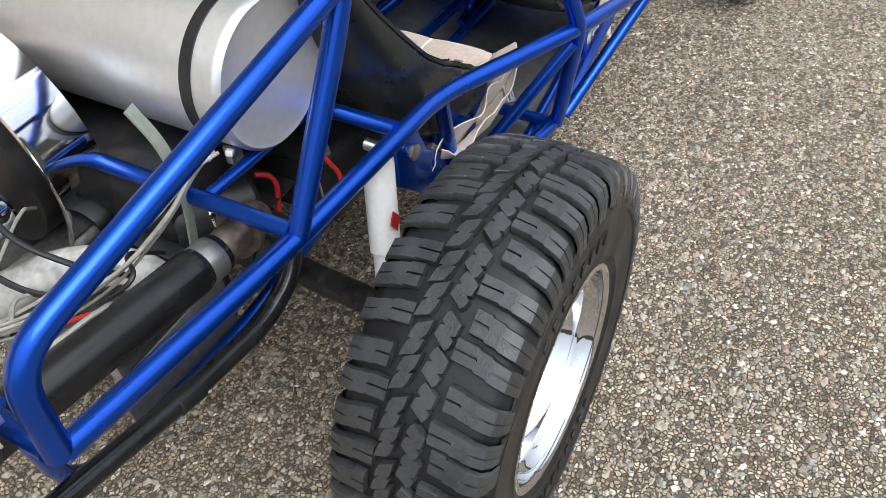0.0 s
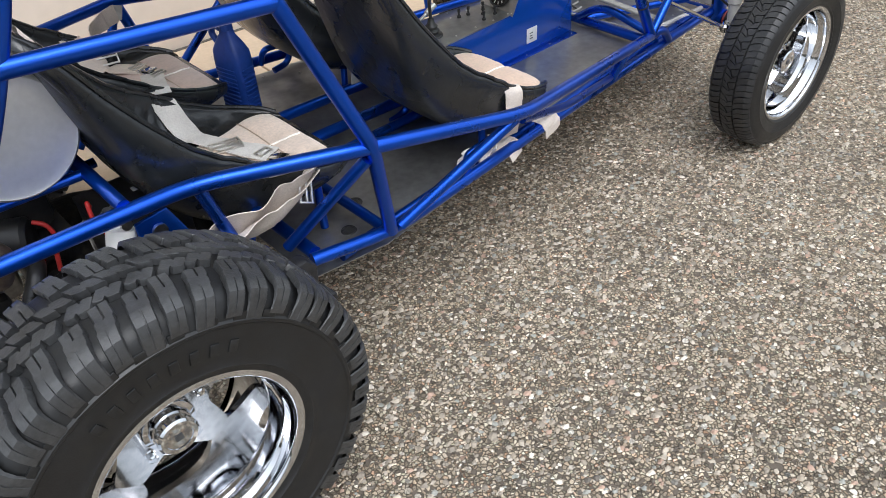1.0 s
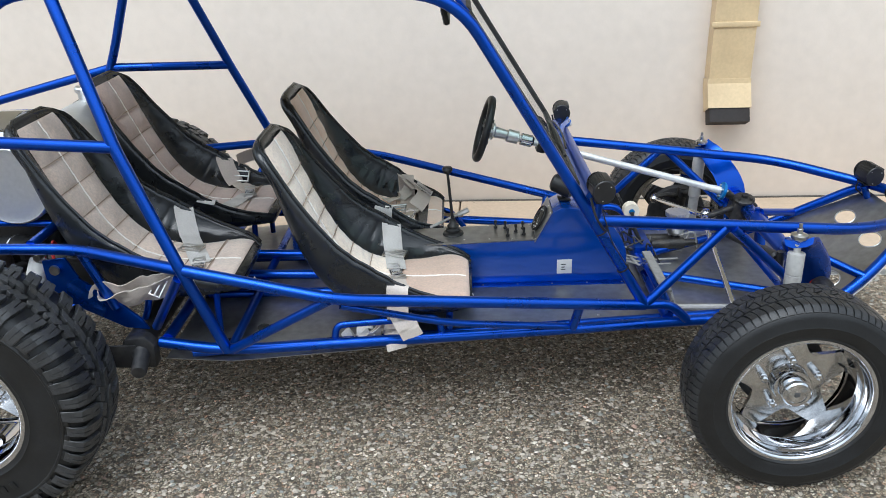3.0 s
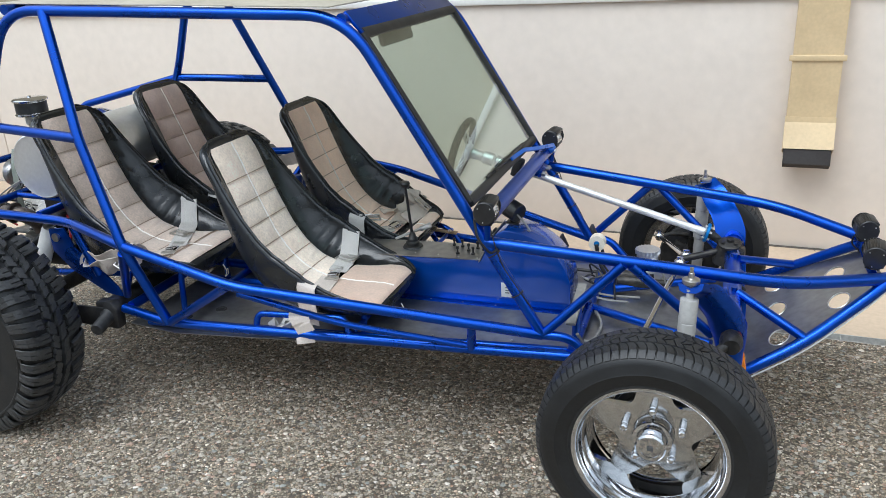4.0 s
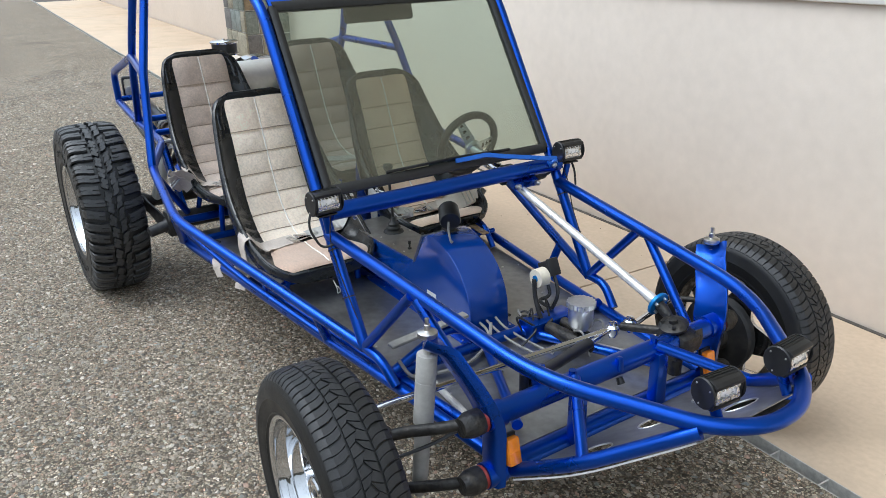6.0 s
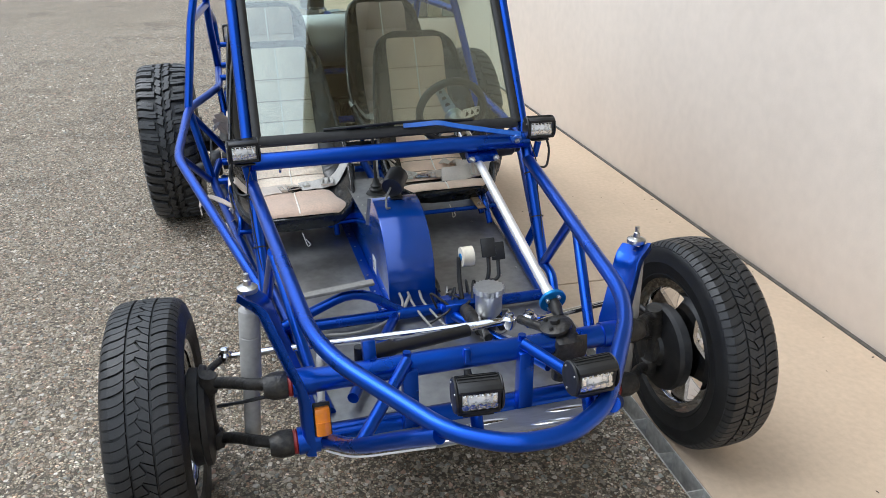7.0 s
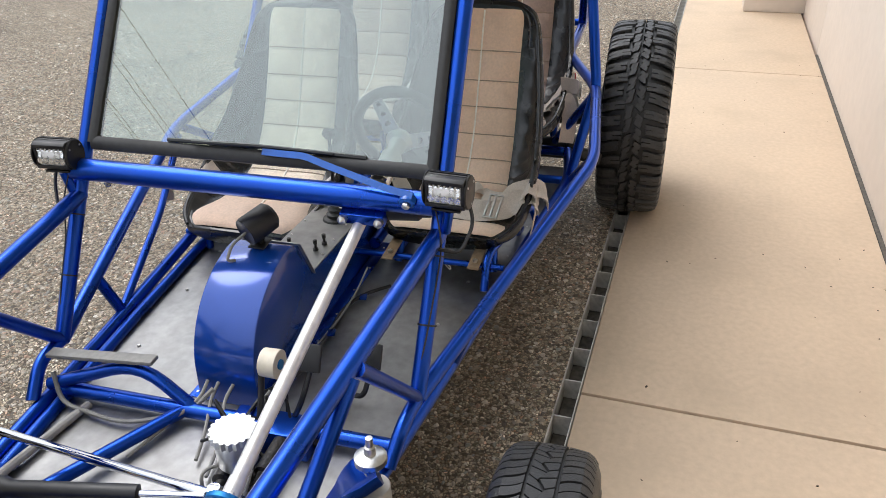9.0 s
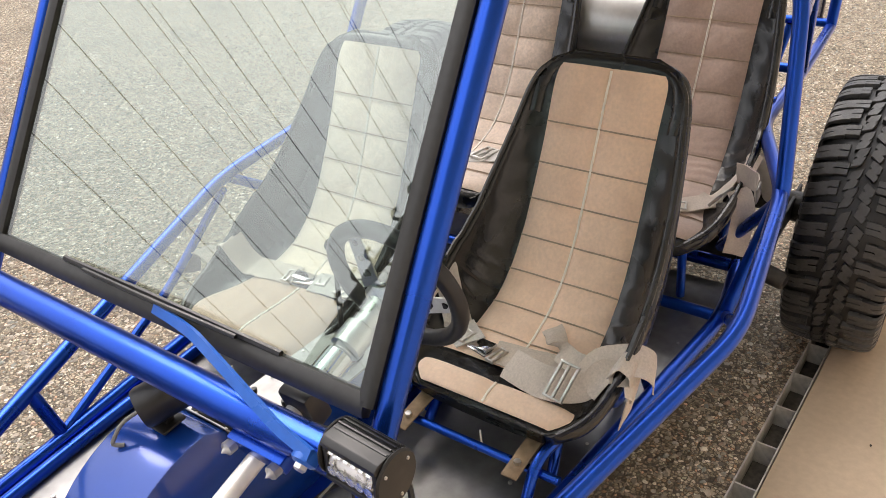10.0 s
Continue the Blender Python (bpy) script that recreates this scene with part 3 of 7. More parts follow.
for n_, box_, lo, hi, sd in ((34000, (-8.5, -1.7, -4.6, DRAIN_IN - 0.02), 0.004, 0.0165, 6), (22000, (-1.7, 4.2, -5.2, -2.5), 0.0035, 0.0135, 8), (6000, (4.2, 6.5, -3.5, DRAIN_IN - 0.02), 0.0035, 0.0135, 9)):
    v2, f2 = pebbles(n_, *box_, lo, hi, sd)
    k0 = len(pv)
    pv += v2
    pf += [(a + k0, b + k0, c + k0) for a, b, c in f2]
gravel = obj("gravel", pv, pf, PEBBLE, None, smooth=False)
tagged(gravel, "small mixed pebbles standing proud of the asphalt", "gravel", kind="stuff")

# added unseen dark band far across the street, uneven, for the chrome to mirror
def mirror_band(name, a, b, low, high, seed, label):
    r = random.Random(seed)
    p, q = Vector(a), Vector(b)
    n = 60
    v, f, h = [], [], low
    for i in range(n + 1):
        h = min(high, max(low, h + r.uniform(-0.9, 0.9)))
        c = p.lerp(q, i / n)
        v += [(c.x, c.y, 0.0), (c.x, c.y, h)]
    f = [(2 * i, 2 * i + 2, 2 * i + 3, 2 * i + 1) for i in range(n)]
    tagged(obj(name, v, f, DISTANT, None, smooth=False), label, "backdrop", kind="structure")


mirror_band("backdrop_south", (-60, -34, 0), (60, -34, 0), 3.0, 6.5, 3, "unseen dark band added for the chrome to mirror")
mirror_band("backdrop_east", (60, -34, 0), (60, 60, 0), 3.0, 7.0, 4, "unseen dark band added for the chrome to mirror")
mirror_band("backdrop_west", (-60, -34, 0), (-60, 60, 0), 3.0, 7.0, 5, "unseen dark band added for the chrome to mirror")

# a utility pole with its lines across the street, seen mirrored in the windscreen
pole = empty("utility_pole", pose(16.7, -9.75, 0, 0, 0, 8.5))
tagged(pole, "tall utility pole with short cross-arms and power lines", "utility pole")
rod("shaft", (0, 0, 0), (0, 0, 11.4), [(0.24, 0), (0.17, 1)], GREASE, pole, 14)
for k, z in enumerate((11.2, 10.3, 9.4, 8.0, 7.3, 6.5)):
    tube("crossarm", [(0, -0.62, z + 0.16), (0, -0.5, z), (0, 0.5, z), (0, 0.62, z + 0.16)], 0.055, GREASE, pole, 0.1, 8)
    for y in (-0.62, 0.62):
        rod("insulator", (0, y, z + 0.14), (0, y, z + 0.34), [(0.05, 0), (0.07, 0.4), (0.05, 1)], BLACK, pole, 8)
        tube("power_line", [(-60, y, z + 1.6), (-30, y, z + 0.2), (0, y, z + 0.34), (35, y, z + 0.2), (70, y, z + 1.6)], 0.009, BLACK, pole, 8, 5)
for y, z in ((0.1, 5.6), (-0.2, 4.9), (0.2, 4.0)):
    tube("power_line", [(-60, y, z + 1.2), (-30, y, z), (0, y, z + 0.1), (35, y, z), (70, y, z + 1.2)], 0.011, BLACK, pole, 8, 5)


# ---- the buggy: x forward, y to its left, origin under the rear axle ----
buggy = empty("dune_buggy", pose(0, -0.103, 0, 0, 0, 2.8))
tagged(buggy, "blue tube-frame four-seat dune buggy with chrome wheels parked by the wall", "dune buggy")
R1, R2, R3 = 0.0195, 0.0165, 0.0125


def both(name, pts, r=R1, fillet=0.06, **kw):
    """A tube and its mirror image."""
    for s in (-1, 1):
        tube(name, [(x, s * y, z) for x, y, z in pts], r, BLUE, buggy, fillet, **kw)


def one(name, pts, r=R1, fillet=0.06, **kw):
    return tube(name, pts, r, BLUE, buggy, fillet, **kw)


J2, J3, J4, J5, J8 = (0.66, 0.724, 0.768), (0.741, 0.652, 0.428), (2.19, 0.488, 0.473), (0.505, 0.664, 1.156), (1.985, 0.492, 0.822)
RV, RJ = (-0.22, 0.568, 0.798), (-0.012, 0.594, 1.174)
# roof rail: up the rear hoop, along the roof, down the front pillar
both("roof_rail", [RV, RJ, (0.165, 0.555, 1.606), (0.90, 0.518, 1.576), (1.545, 0.487, 1.550), J8, J4], fillet=0.15, steps=8)
both("centre_hoop", [(0.357, 0.552, 1.598), J5, J2, J3], fillet=0.03)
both("side_rail", [(-0.70, 0.560, 0.842), RV, (0.26, 0.572, 0.785), J2, (1.15, 0.772, 0.674), J4], fillet=0.08, steps=6)
both("rear_upper_rail", [RJ, (-0.69, 0.565, 1.015), (-0.70, 0.560, 0.842)], fillet=0.07, steps=6)
both("rear_brace", [RJ, J5], R1)
both("lower_rail", [(0.50, 0.615, 0.446), J3, (1.932, 0.502, 0.391), (2.34, 0.452, 0.384), (2.80, 0.405, 0.372)], R1, 0.12)
both("lower_diagonal", [(1.125, 0.766, 0.668), (0.765, 0.665, 0.440)], R2)
both("rail_post", [(1.955, 0.552, 0.522), (1.935, 0.505, 0.395)], R2)
one("side_bar", [(1.16, -0.757, 0.645), (1.50, -0.64, 0.505), (1.925, -0.508, 0.405)], R3, 0.1)
one("floor_edge", [(0.60, -0.60, 0.392), (1.93, -0.462, 0.388), (2.74, -0.365, 0.375)], R2, 0.1)
one("seat_loop", [(1.10, 0.585, 0.41), (1.11, 0.565, 0.475), (1.50, 0.497, 0.475), (1.560, 0.502, 0.385)], R3, 0.06)
one("seat_loop", [(1.10, -0.595, 0.41), (1.105, -0.58, 0.475), (1.46, -0.54, 0.475), (1.475, -0.555, 0.405)], R3, 0.05)
both("rear_post", [(0.645, 0.716, 0.735), (0.47, 0.555, 0.475)], R2)
both("rear_drop", [(0.27, 0.572, 0.78), (0.34, 0.55, 0.55)], R2)
both("front_strut", [J4, (2.455, 0.463, 0.748)], R2)
both("front_strut", [(2.48, 0.462, 0.745), (2.74, 0.405, 0.50)], R2)
both("pillar_foot", [J4, (2.28, 0.483, 0.472), (2.35, 0.468, 0.40)], R2, 0.05)
# hood rails meeting in the nose
half_rail = [(1.99, 0.492, 0.803), (2.945, 0.405, 0.702), (3.275, 0.175, 0.655), (3.340, 0.06, 0.650)]
one("hood_rail", half_rail + [(x, -y, z) for x, y, z in reversed(half_rail)], R1 * 1.06, 0.14, steps=8)
both("nose_lower", [(2.83, 0.385, 0.352), (3.02, 0.34, 0.465), (3.215, 0.232, 0.612), (3.262, 0.196, 0.646)], R1, 0.1)
for s in (-1, 1):
    tube("sheet_edge", [(2.84, s * 0.392, 0.328), (3.03, s * 0.345, 0.440), (3.222, s * 0.240, 0.588), (3.262, s * 0.205, 0.618)], 0.0028, WHITE, buggy, 0.1, 6, "pale cut edge of the nose sheet")
both("nose_strut", [(2.818, 0.162, 0.552), (3.035, 0.33, 0.480)], R2)
# cross tubes
for pts, r in (
    ([(0.175, -0.553, 1.606), (0.175, 0.553, 1.606)], R1),
    ([(0.36, -0.55, 1.60), (0.36, 0.55, 1.60)], R2),
    ([(-0.22, -0.56, 0.812), (-0.22, 0.56, 0.812)], R2),
    ([(0.108, -0.565, 0.802), (0.108, 0.565, 0.802)], R2),
    ([(-0.705, -0.555, 0.855), (-0.705, 0.555, 0.855)], R2),
    ([(0.52, -0.60, 0.45), (0.52, 0.60, 0.45)], R1),
    ([(0.745, -0.64, 0.42), (0.745, 0.64, 0.42)], R2),
    ([(1.50, -0.55, 0.44), (1.50, 0.55, 0.44)], R3 * 0.8),
    ([(2.285, -0.455, 0.40), (2.285, 0.455, 0.40)], R1),
    ([(1.995, -0.485, 0.878), (1.995, 0.485, 0.878)], 0.029),
    ([(0.42, -0.56, 0.60), (0.42, 0.56, 0.60)], R1),
):
    one("cross_tube", pts, r, 0)
for s in (-1, 1):
    one("tank_cradle", [(-0.22, s * 0.37, 0.812), (0.108, s * 0.37, 0.802)], R3, 0)
    one("floor_beam", [(0.52, s * 0.10, 0.455), (1.42, s * 0.10, 0.43)], R1, 0)
    one("floor_beam", [(0.52, s * 0.17, 0.40), (1.42, s * 0.17, 0.40)], R2, 0)
    one("engine_rail", [(0.30, s * 0.30, 0.45), (-0.25, s * 0.33, 0.42), (-0.66, s * 0.36, 0.50), (-0.69, s * 0.42, 0.84)], R2, 0.12)
one("brake_loop", [(2.30, -0.45, 0.42), (2.26, -0.20, 0.50), (2.28, -0.05, 0.40)], R2, 0.1)
one("front_diagonal", [(2.29, -0.08, 0.40), (2.74, -0.30, 0.41)], R2, 0)
one("front_diagonal", [(2.29, 0.08, 0.40), (2.74, 0.28, 0.41)], R2, 0)

# header of the windscreen
prism("header", [(0.020, -0.062), (0.083, -0.130), (0.092, -0.124), (0.032, -0.052)], 0.93, pose(1.505, 0, 1.615), BLUE, buggy, 0.003)
one("header_tube", [(1.530, -0.485, 1.537), (1.530, 0.485, 1.537)], R1, 0)
# roof sheet
part("roof_panel", box_bm((1.42, 1.03, 0.005), 0.002, pose(0.80, 0, 1.604, 0, 2.0, 0)), ROOFM, buggy, "pale roof sheet on the frame")

# floor sheets
def plate(name, outline, z, thick, material, label=""):
    bm = bmesh.new()
    f = bm.faces.new([bm.verts.new((x, y, z)) for x, y in outline])
    r = bmesh.ops.extrude_face_region(bm, geom=[f])
    bmesh.ops.translate(bm, vec=(0, 0, -thick), verts=[v for v in r["geom"] if isinstance(v, bmesh.types.BMVert)])
    return part(name, bm, material, buggy, label, smooth=False)


half = [(0.50, 0.60), (0.74, 0.63), (1.93, 0.485), (2.30, 0.445), (2.78, 0.385)]
plate("floor_pan", half + [(x, -y) for x, y in reversed(half)], 0.372, 0.003, SHEET, "bare aluminium floor sheet")

# nose sheet with oval lightening holes
def nose_sheet():
    bm = bmesh.new()
    nx, ny = 64, 116
    holes = [(2.962, 0.235), (2.962, 0.012), (2.962, -0.215), (3.152, 0.112), (3.145, -0.115)]
    ax, ay = 0.031, 0.054

    def height(x):
        u = (x - 2.85) / 0.42
        return 0.362 + 0.262 * u - 0.05 * u * (1 - u)

    grid = {}
    for i in range(nx + 1):
        u = i / nx
        x, h = 2.85 + 0.42 * u, 0.365 - 0.17 * u ** 1.5
        for j in range(ny + 1):
            grid[i, j] = bm.verts.new((x, (2 * j / ny - 1) * h, height(x)))
    for i in range(nx):
        for j in range(ny):
            c = [grid[i, j], grid[i + 1, j], grid[i + 1, j + 1], grid[i, j + 1]]
            x, y = sum(v.co.x for v in c) / 4, sum(v.co.y for v in c) / 4
            if all(((x - a) / ax) ** 2 + ((y - b) / ay) ** 2 > 1 for a, b in holes):
                bm.faces.new(c)
    bmesh.ops.delete(bm, geom=[v for v in bm.verts if not v.link_faces], context="VERTS")
    # the cut edges follow true ovals
    for v in bm.verts:
        if v.is_boundary:
            for a, b in holes:
                d = math.hypot((v.co.x - a) / ax, (v.co.y - b) / ay)
                if 0.6 < d < 1.5:
                    x = a + (v.co.x - a) / d
                    v.co = (x, b + (v.co.y - b) / d, height(x))
    r = bmesh.ops.extrude_face_region(bm, geom=bm.faces[:])
    bmesh.ops.translate(bm, vec=(0.001, 0, -0.003), verts=[v for v in r["geom"] if isinstance(v, bmesh.types.BMVert)])
    sheet = part("nose_sheet", bm, SHEET, buggy, "bare aluminium nose sheet with oval holes")
    for a, b in holes:
        rim = []
        for k in range(33):
            t = 2 * math.pi * k / 32
            x = a + ax * 1.02 * math.cos(t)
            rim.append((x, b + ay * 1.02 * math.sin(t), height(x) - 0.001))
        v, f = sweep(rim, circle(0.0028, 6), caps=False)
        obj("rolled_edge", v, f, ALU, sheet)
    return sheet


nose_sheet()


# ---- wheels ----
def tread_bm(blocks, radius, crown, depth):
    """Tread blocks: outlines in metres round the tyre (u) and across it (v)."""
    bm = bmesh.new()
    for poly, lift in blocks:
        cu, cv = sum(p[0] for p in poly) / len(poly), sum(p[1] for p in poly) / len(poly)
        rings = []
        for grow, h in ((1.0, -depth), (0.97, -0.002), (0.93, 0.0)):
            ring = []
            for u, v in poly:
                uu, vv = cu + (u - cu) * grow, cv + (v - cv) * grow
                r = radius - crown * vv * vv + h + (lift if h == 0 else 0)
                a = uu / radius
                ring.append(bm.verts.new((r * math.cos(a), vv, r * math.sin(a))))
            rings.append(ring)
        n = len(poly)
        for a, b in zip(rings, rings[1:]):
            for i in range(n):
                bm.faces.new((a[i], a[(i + 1) % n], b[(i + 1) % n], b[i]))
        bm.faces.new(rings[-1])
    return bm


def lugs(bm, count, radius, crown, v0, profile, width):
    """Shoulder lugs wrapping onto the side wall, both sides, each cut by slits."""
    for k in range(count):
        for s in (-1, 1):
            a0 = 2 * math.pi * (k + (0.25 if s > 0 else 0.75) + 0.07 * math.sin(2.3 * k + s)) / count
            step = 0.006 if k % 2 else -0.006
            rows = [(v0 + step, radius - crown * v0 * v0, 0.009), (v0 + 0.030, radius - crown * (v0 + 0.030) ** 2, 0.009), (v0 + 0.032, radius - crown * (v0 + 0.032) ** 2, 0.0)]
            rows += [(v, r, 0.0035 if 1 < n < len(profile) - 1 else 0.0) for n, (v, r) in enumerate(profile)]
            rows[-1] = (rows[-1][0], rows[-1][1] - (0.012 if k % 2 else -0.004), 0.0)
            w = width / radius / 2 * (1.06 if k % 2 else 0.94)
            mesh = []
            for n, (v, r, slit) in enumerate(rows):
                skew = -(0.055 + 0.014 * math.sin(1.7 * k)) * (1 - n / len(rows))
                base = r - (0.014 if n < 5 else 0.009)
                mesh.append([bm.verts.new((q * math.cos(a0 + skew + e * w), s * v * (1 if q == r else 0.99), q * math.sin(a0 + skew + e * w))) for q, e in ((base, -1.06), (r - 0.002, -0.97), (r, -0.9), (r, -0.10), (r - slit, -0.07), (r - slit, 0.05), (r, 0.08), (r, 0.9), (r - 0.002, 0.97), (base, 1.06))])
            for a, b in zip(mesh, mesh[1:]):
                for i in range(9):
                    bm.faces.new((a[i], a[i + 1], b[i + 1], b[i]))
            bm.faces.new(mesh[0])
            bm.faces.new(list(reversed(mesh[-1])))


def join_lathe(bm, profile, seg, closed=True):
    v, f = lathe(profile, seg, closed)
    vs = [bm.verts.new(p) for p in v]
    for q in f:
        bm.faces.new([vs[i] for i in q])


def star_rim(parent, lip, half, inset, cap):
    """A chrome wheel with five broad spokes; the outer face looks to -y."""
    y0 = -half
    prof = [(lip, y0 + 0.004), (lip + 0.003, y0 - 0.002), (lip - 0.006, y0 - 0.005), (lip - 0.013, y0 + 0.001), (lip - 0.015, y0 + 0.010), (lip - 0.016, y0 + 0.030), (lip - 0.022, y0 + 0.037), (lip - 0.024, y0 + 0.046), (lip - 0.026, y0 + 0.075), (lip - 0.030, y0 + 0.082), (lip - 0.031, y0 + 0.090), (lip - 0.033, y0 + inset), (lip - 0.036, y0 + inset + 0.012), (lip - 0.030, half - 0.012), (lip - 0.004, half - 0.004), (lip - 0.004, half), (lip - 0.035, half - 0.008)]
    bm = bmesh.new()
    join_lathe(bm, prof, 72, False)
    part("rim", bm, CHROME, parent, "polished chrome rim", angle=60)
    bm = bmesh.new()
    ro, hub, yd = lip - 0.033, 0.062, y0 + inset
    sect, rad, open_half = 32, 8, radians(26)
    front, back = [], []
    n = 5 * sect
    for i in range(n):
        th = 2 * math.pi * i / n + 0.3
        d = ((i % sect) / sect - 0.5) * 2 * math.pi / 5
        rb = ro if abs(d) >= open_half else ro * 0.60 + ro * 0.40 * (abs(d) / open_half) ** 2.1
        fr, bk = [], []
        for j in range(rad + 1):
            r = hub + (rb - hub) * j / rad
            dome = -0.005 * (1 - (r - hub) / (ro - hub))
            ridge = -0.001 * max(0, abs(d) / (math.pi / 5) - 0.5)
            fr.append(bm.verts.new((r * math.cos(th), yd + dome + ridge, r * math.sin(th))))
            bk.append(bm.verts.new((r * math.cos(th), yd + dome * 0.8 + 0.016, r * math.sin(th))))
        front.append(fr)
        back.append(bk)
    for i in range(n):
        k = (i + 1) % n
        for j in range(rad):
            bm.faces.new((front[i][j], front[k][j], front[k][j + 1], front[i][j + 1]))
            bm.faces.new((back[i][j], back[i][j + 1], back[k][j + 1], back[k][j]))
        bm.faces.new((front[i][rad], front[k][rad], back[k][rad], back[i][rad]))
    part("spoke_disc", bm, CHROME_WORN, parent, "five-spoke chrome centre", angle=50)
    yh = yd - 0.022
    turned("hub_sleeve", [(0.061, yd + 0.012), (0.060, yd - 0.050), (0.058, yd - 0.054), (0.047, yd - 0.056), (0.0445, yd - 0.066)], Matrix(), CHROME, parent, 40)
    turned("hub_cap", [(0.041, yd - 0.05), (0.0415, yh - cap + 0.018), (0.045, yh - cap + 0.016), (0.045, yh - cap + 0.005), (0.040, yh - cap), (0.030, yh - cap), (0.029, yh - cap + 0.0025), (0.0, yh - cap + 0.0025)], Matrix(), CHROME, parent, 40, "long chrome centre cap")
    box("cap_emblem", (0.017, 0.003, 0.015), pose(0, yh - cap + 0.001, 0), SIGN_INK, parent, 0.001)
    for k in range(5):
        a = 2 * math.pi * (k + 0.5) / 5 + 0.3 + math.pi / 5
        m = pose(0.089 * math.cos(a), yd - 0.012, 0.089 * math.sin(a))
        turned("lug_nut", [(0.0125, 0.02), (0.0125, -0.016), (0.0095, -0.018), (0.0095, -0.024), (0.0110, -0.025), (0.0110, -0.034), (0.007, -0.037), (0.0, -0.037)], m, CHROME, parent, 10)
    rod("valve", (ro * 0.93, yd - 0.005, 0.03), (ro * 0.9, yd - 0.03, 0.03), [(0.004, 0), (0.004, 1)], BLACK, parent, 8)


def rear_wheel():
    w = empty("rear_wheel", None, buggy)
    R, half, crown = 0.418, 0.132, 0.62
    prof = [(0.208, -0.124), (0.226, -0.130), (0.240, -0.134), (0.244, -0.138), (0.248, -0.136), (0.27, -0.137), (0.30, -0.1395), (0.333, -0.1385), (0.337, -0.142), (0.343, -0.142), (0.347, -0.1375), (0.375, -0.130), (0.388, -0.118), (0.396, -0.10), (0.402, -0.05), (0.403, 0.0)]
    prof = prof + [(r, -y) for r, y in reversed(prof[:-1])]
    n = 46
    pitch = 2 * math.pi * R / n
    # two interlocking rows of notched blocks down the middle
    hook = ((-0.027, -0.021), (-0.029, 0.008), (-0.020, 0.0135), (-0.006, 0.0165), (-0.004, 0.008), (0.003, 0.017), (0.024, 0.022), (0.028, -0.006), (0.019, -0.0125), (0.005, -0.0165), (0.003, -0.008), (-0.004, -0.017))
    blocks = []
    for k in range(n):
        wear = 0.0012 * math.sin(5.1 * k)
        blocks.append(([(k * pitch + 0.95 * a + 0.004 * math.sin(3.7 * k), -0.0215 + 0.88 * b) for a, b in hook], wear))
        blocks.append(([((k + 0.45) * pitch + 0.95 * a + 0.004 * math.sin(2.9 * k), 0.0215 + 0.88 * b) for a, b in hook], -wear))
    # the blocks lean back towards the middle of the tread
    blocks = [([(u + 0.55 * (abs(v) - 0.04), v) for u, v in poly], lift) for poly, lift in blocks]
    bm = tread_bm(blocks, R, crown, 0.014)
    lugs(bm, n, R, crown, 0.047, [(0.098, R - crown * 0.0098), (0.102, R - crown * 0.0104), (0.116, R - 0.0105), (0.130, R - 0.018), (0.1385, R - 0.036), (0.1415, R - 0.060)], 0.0385)
    part("tyre_tread", bm, TREAD, w, "tread blocks lighter than the darkened grooves", angle=30)
    bm = bmesh.new()
    join_lathe(bm, prof, 96, False)
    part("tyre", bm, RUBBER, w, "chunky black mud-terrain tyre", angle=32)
    for k in range(2):
        for j in range(8):
            a = 1.15 + 3.14 * k + 0.13 * j
            m = Matrix.Rotation(-a, 4, "Y") @ pose(0.292, -0.1405, 0)
            box("letter_bar", (0.026, 0.004, 0.018), m, RUBBER, w, 0.0015)
    for j in range(36):
        m = Matrix.Rotation(-2 * math.pi * (j + 0.5) / 36, 4, "Y") @ pose(0.352, -0.1375, 0, 0, 0, 4)
        box("side_lug", (0.016, 0.005, 0.030), m, RUBBER, w, 0.0015)
    star_rim(w, 0.224, 0.129, 0.214, 0.078)
    turned("brake_drum", [(0.06, 0.172), (0.125, 0.168), (0.125, 0.112), (0.10, 0.108), (0.05, 0.106)], Matrix(), MATT, w, 40)
    return w


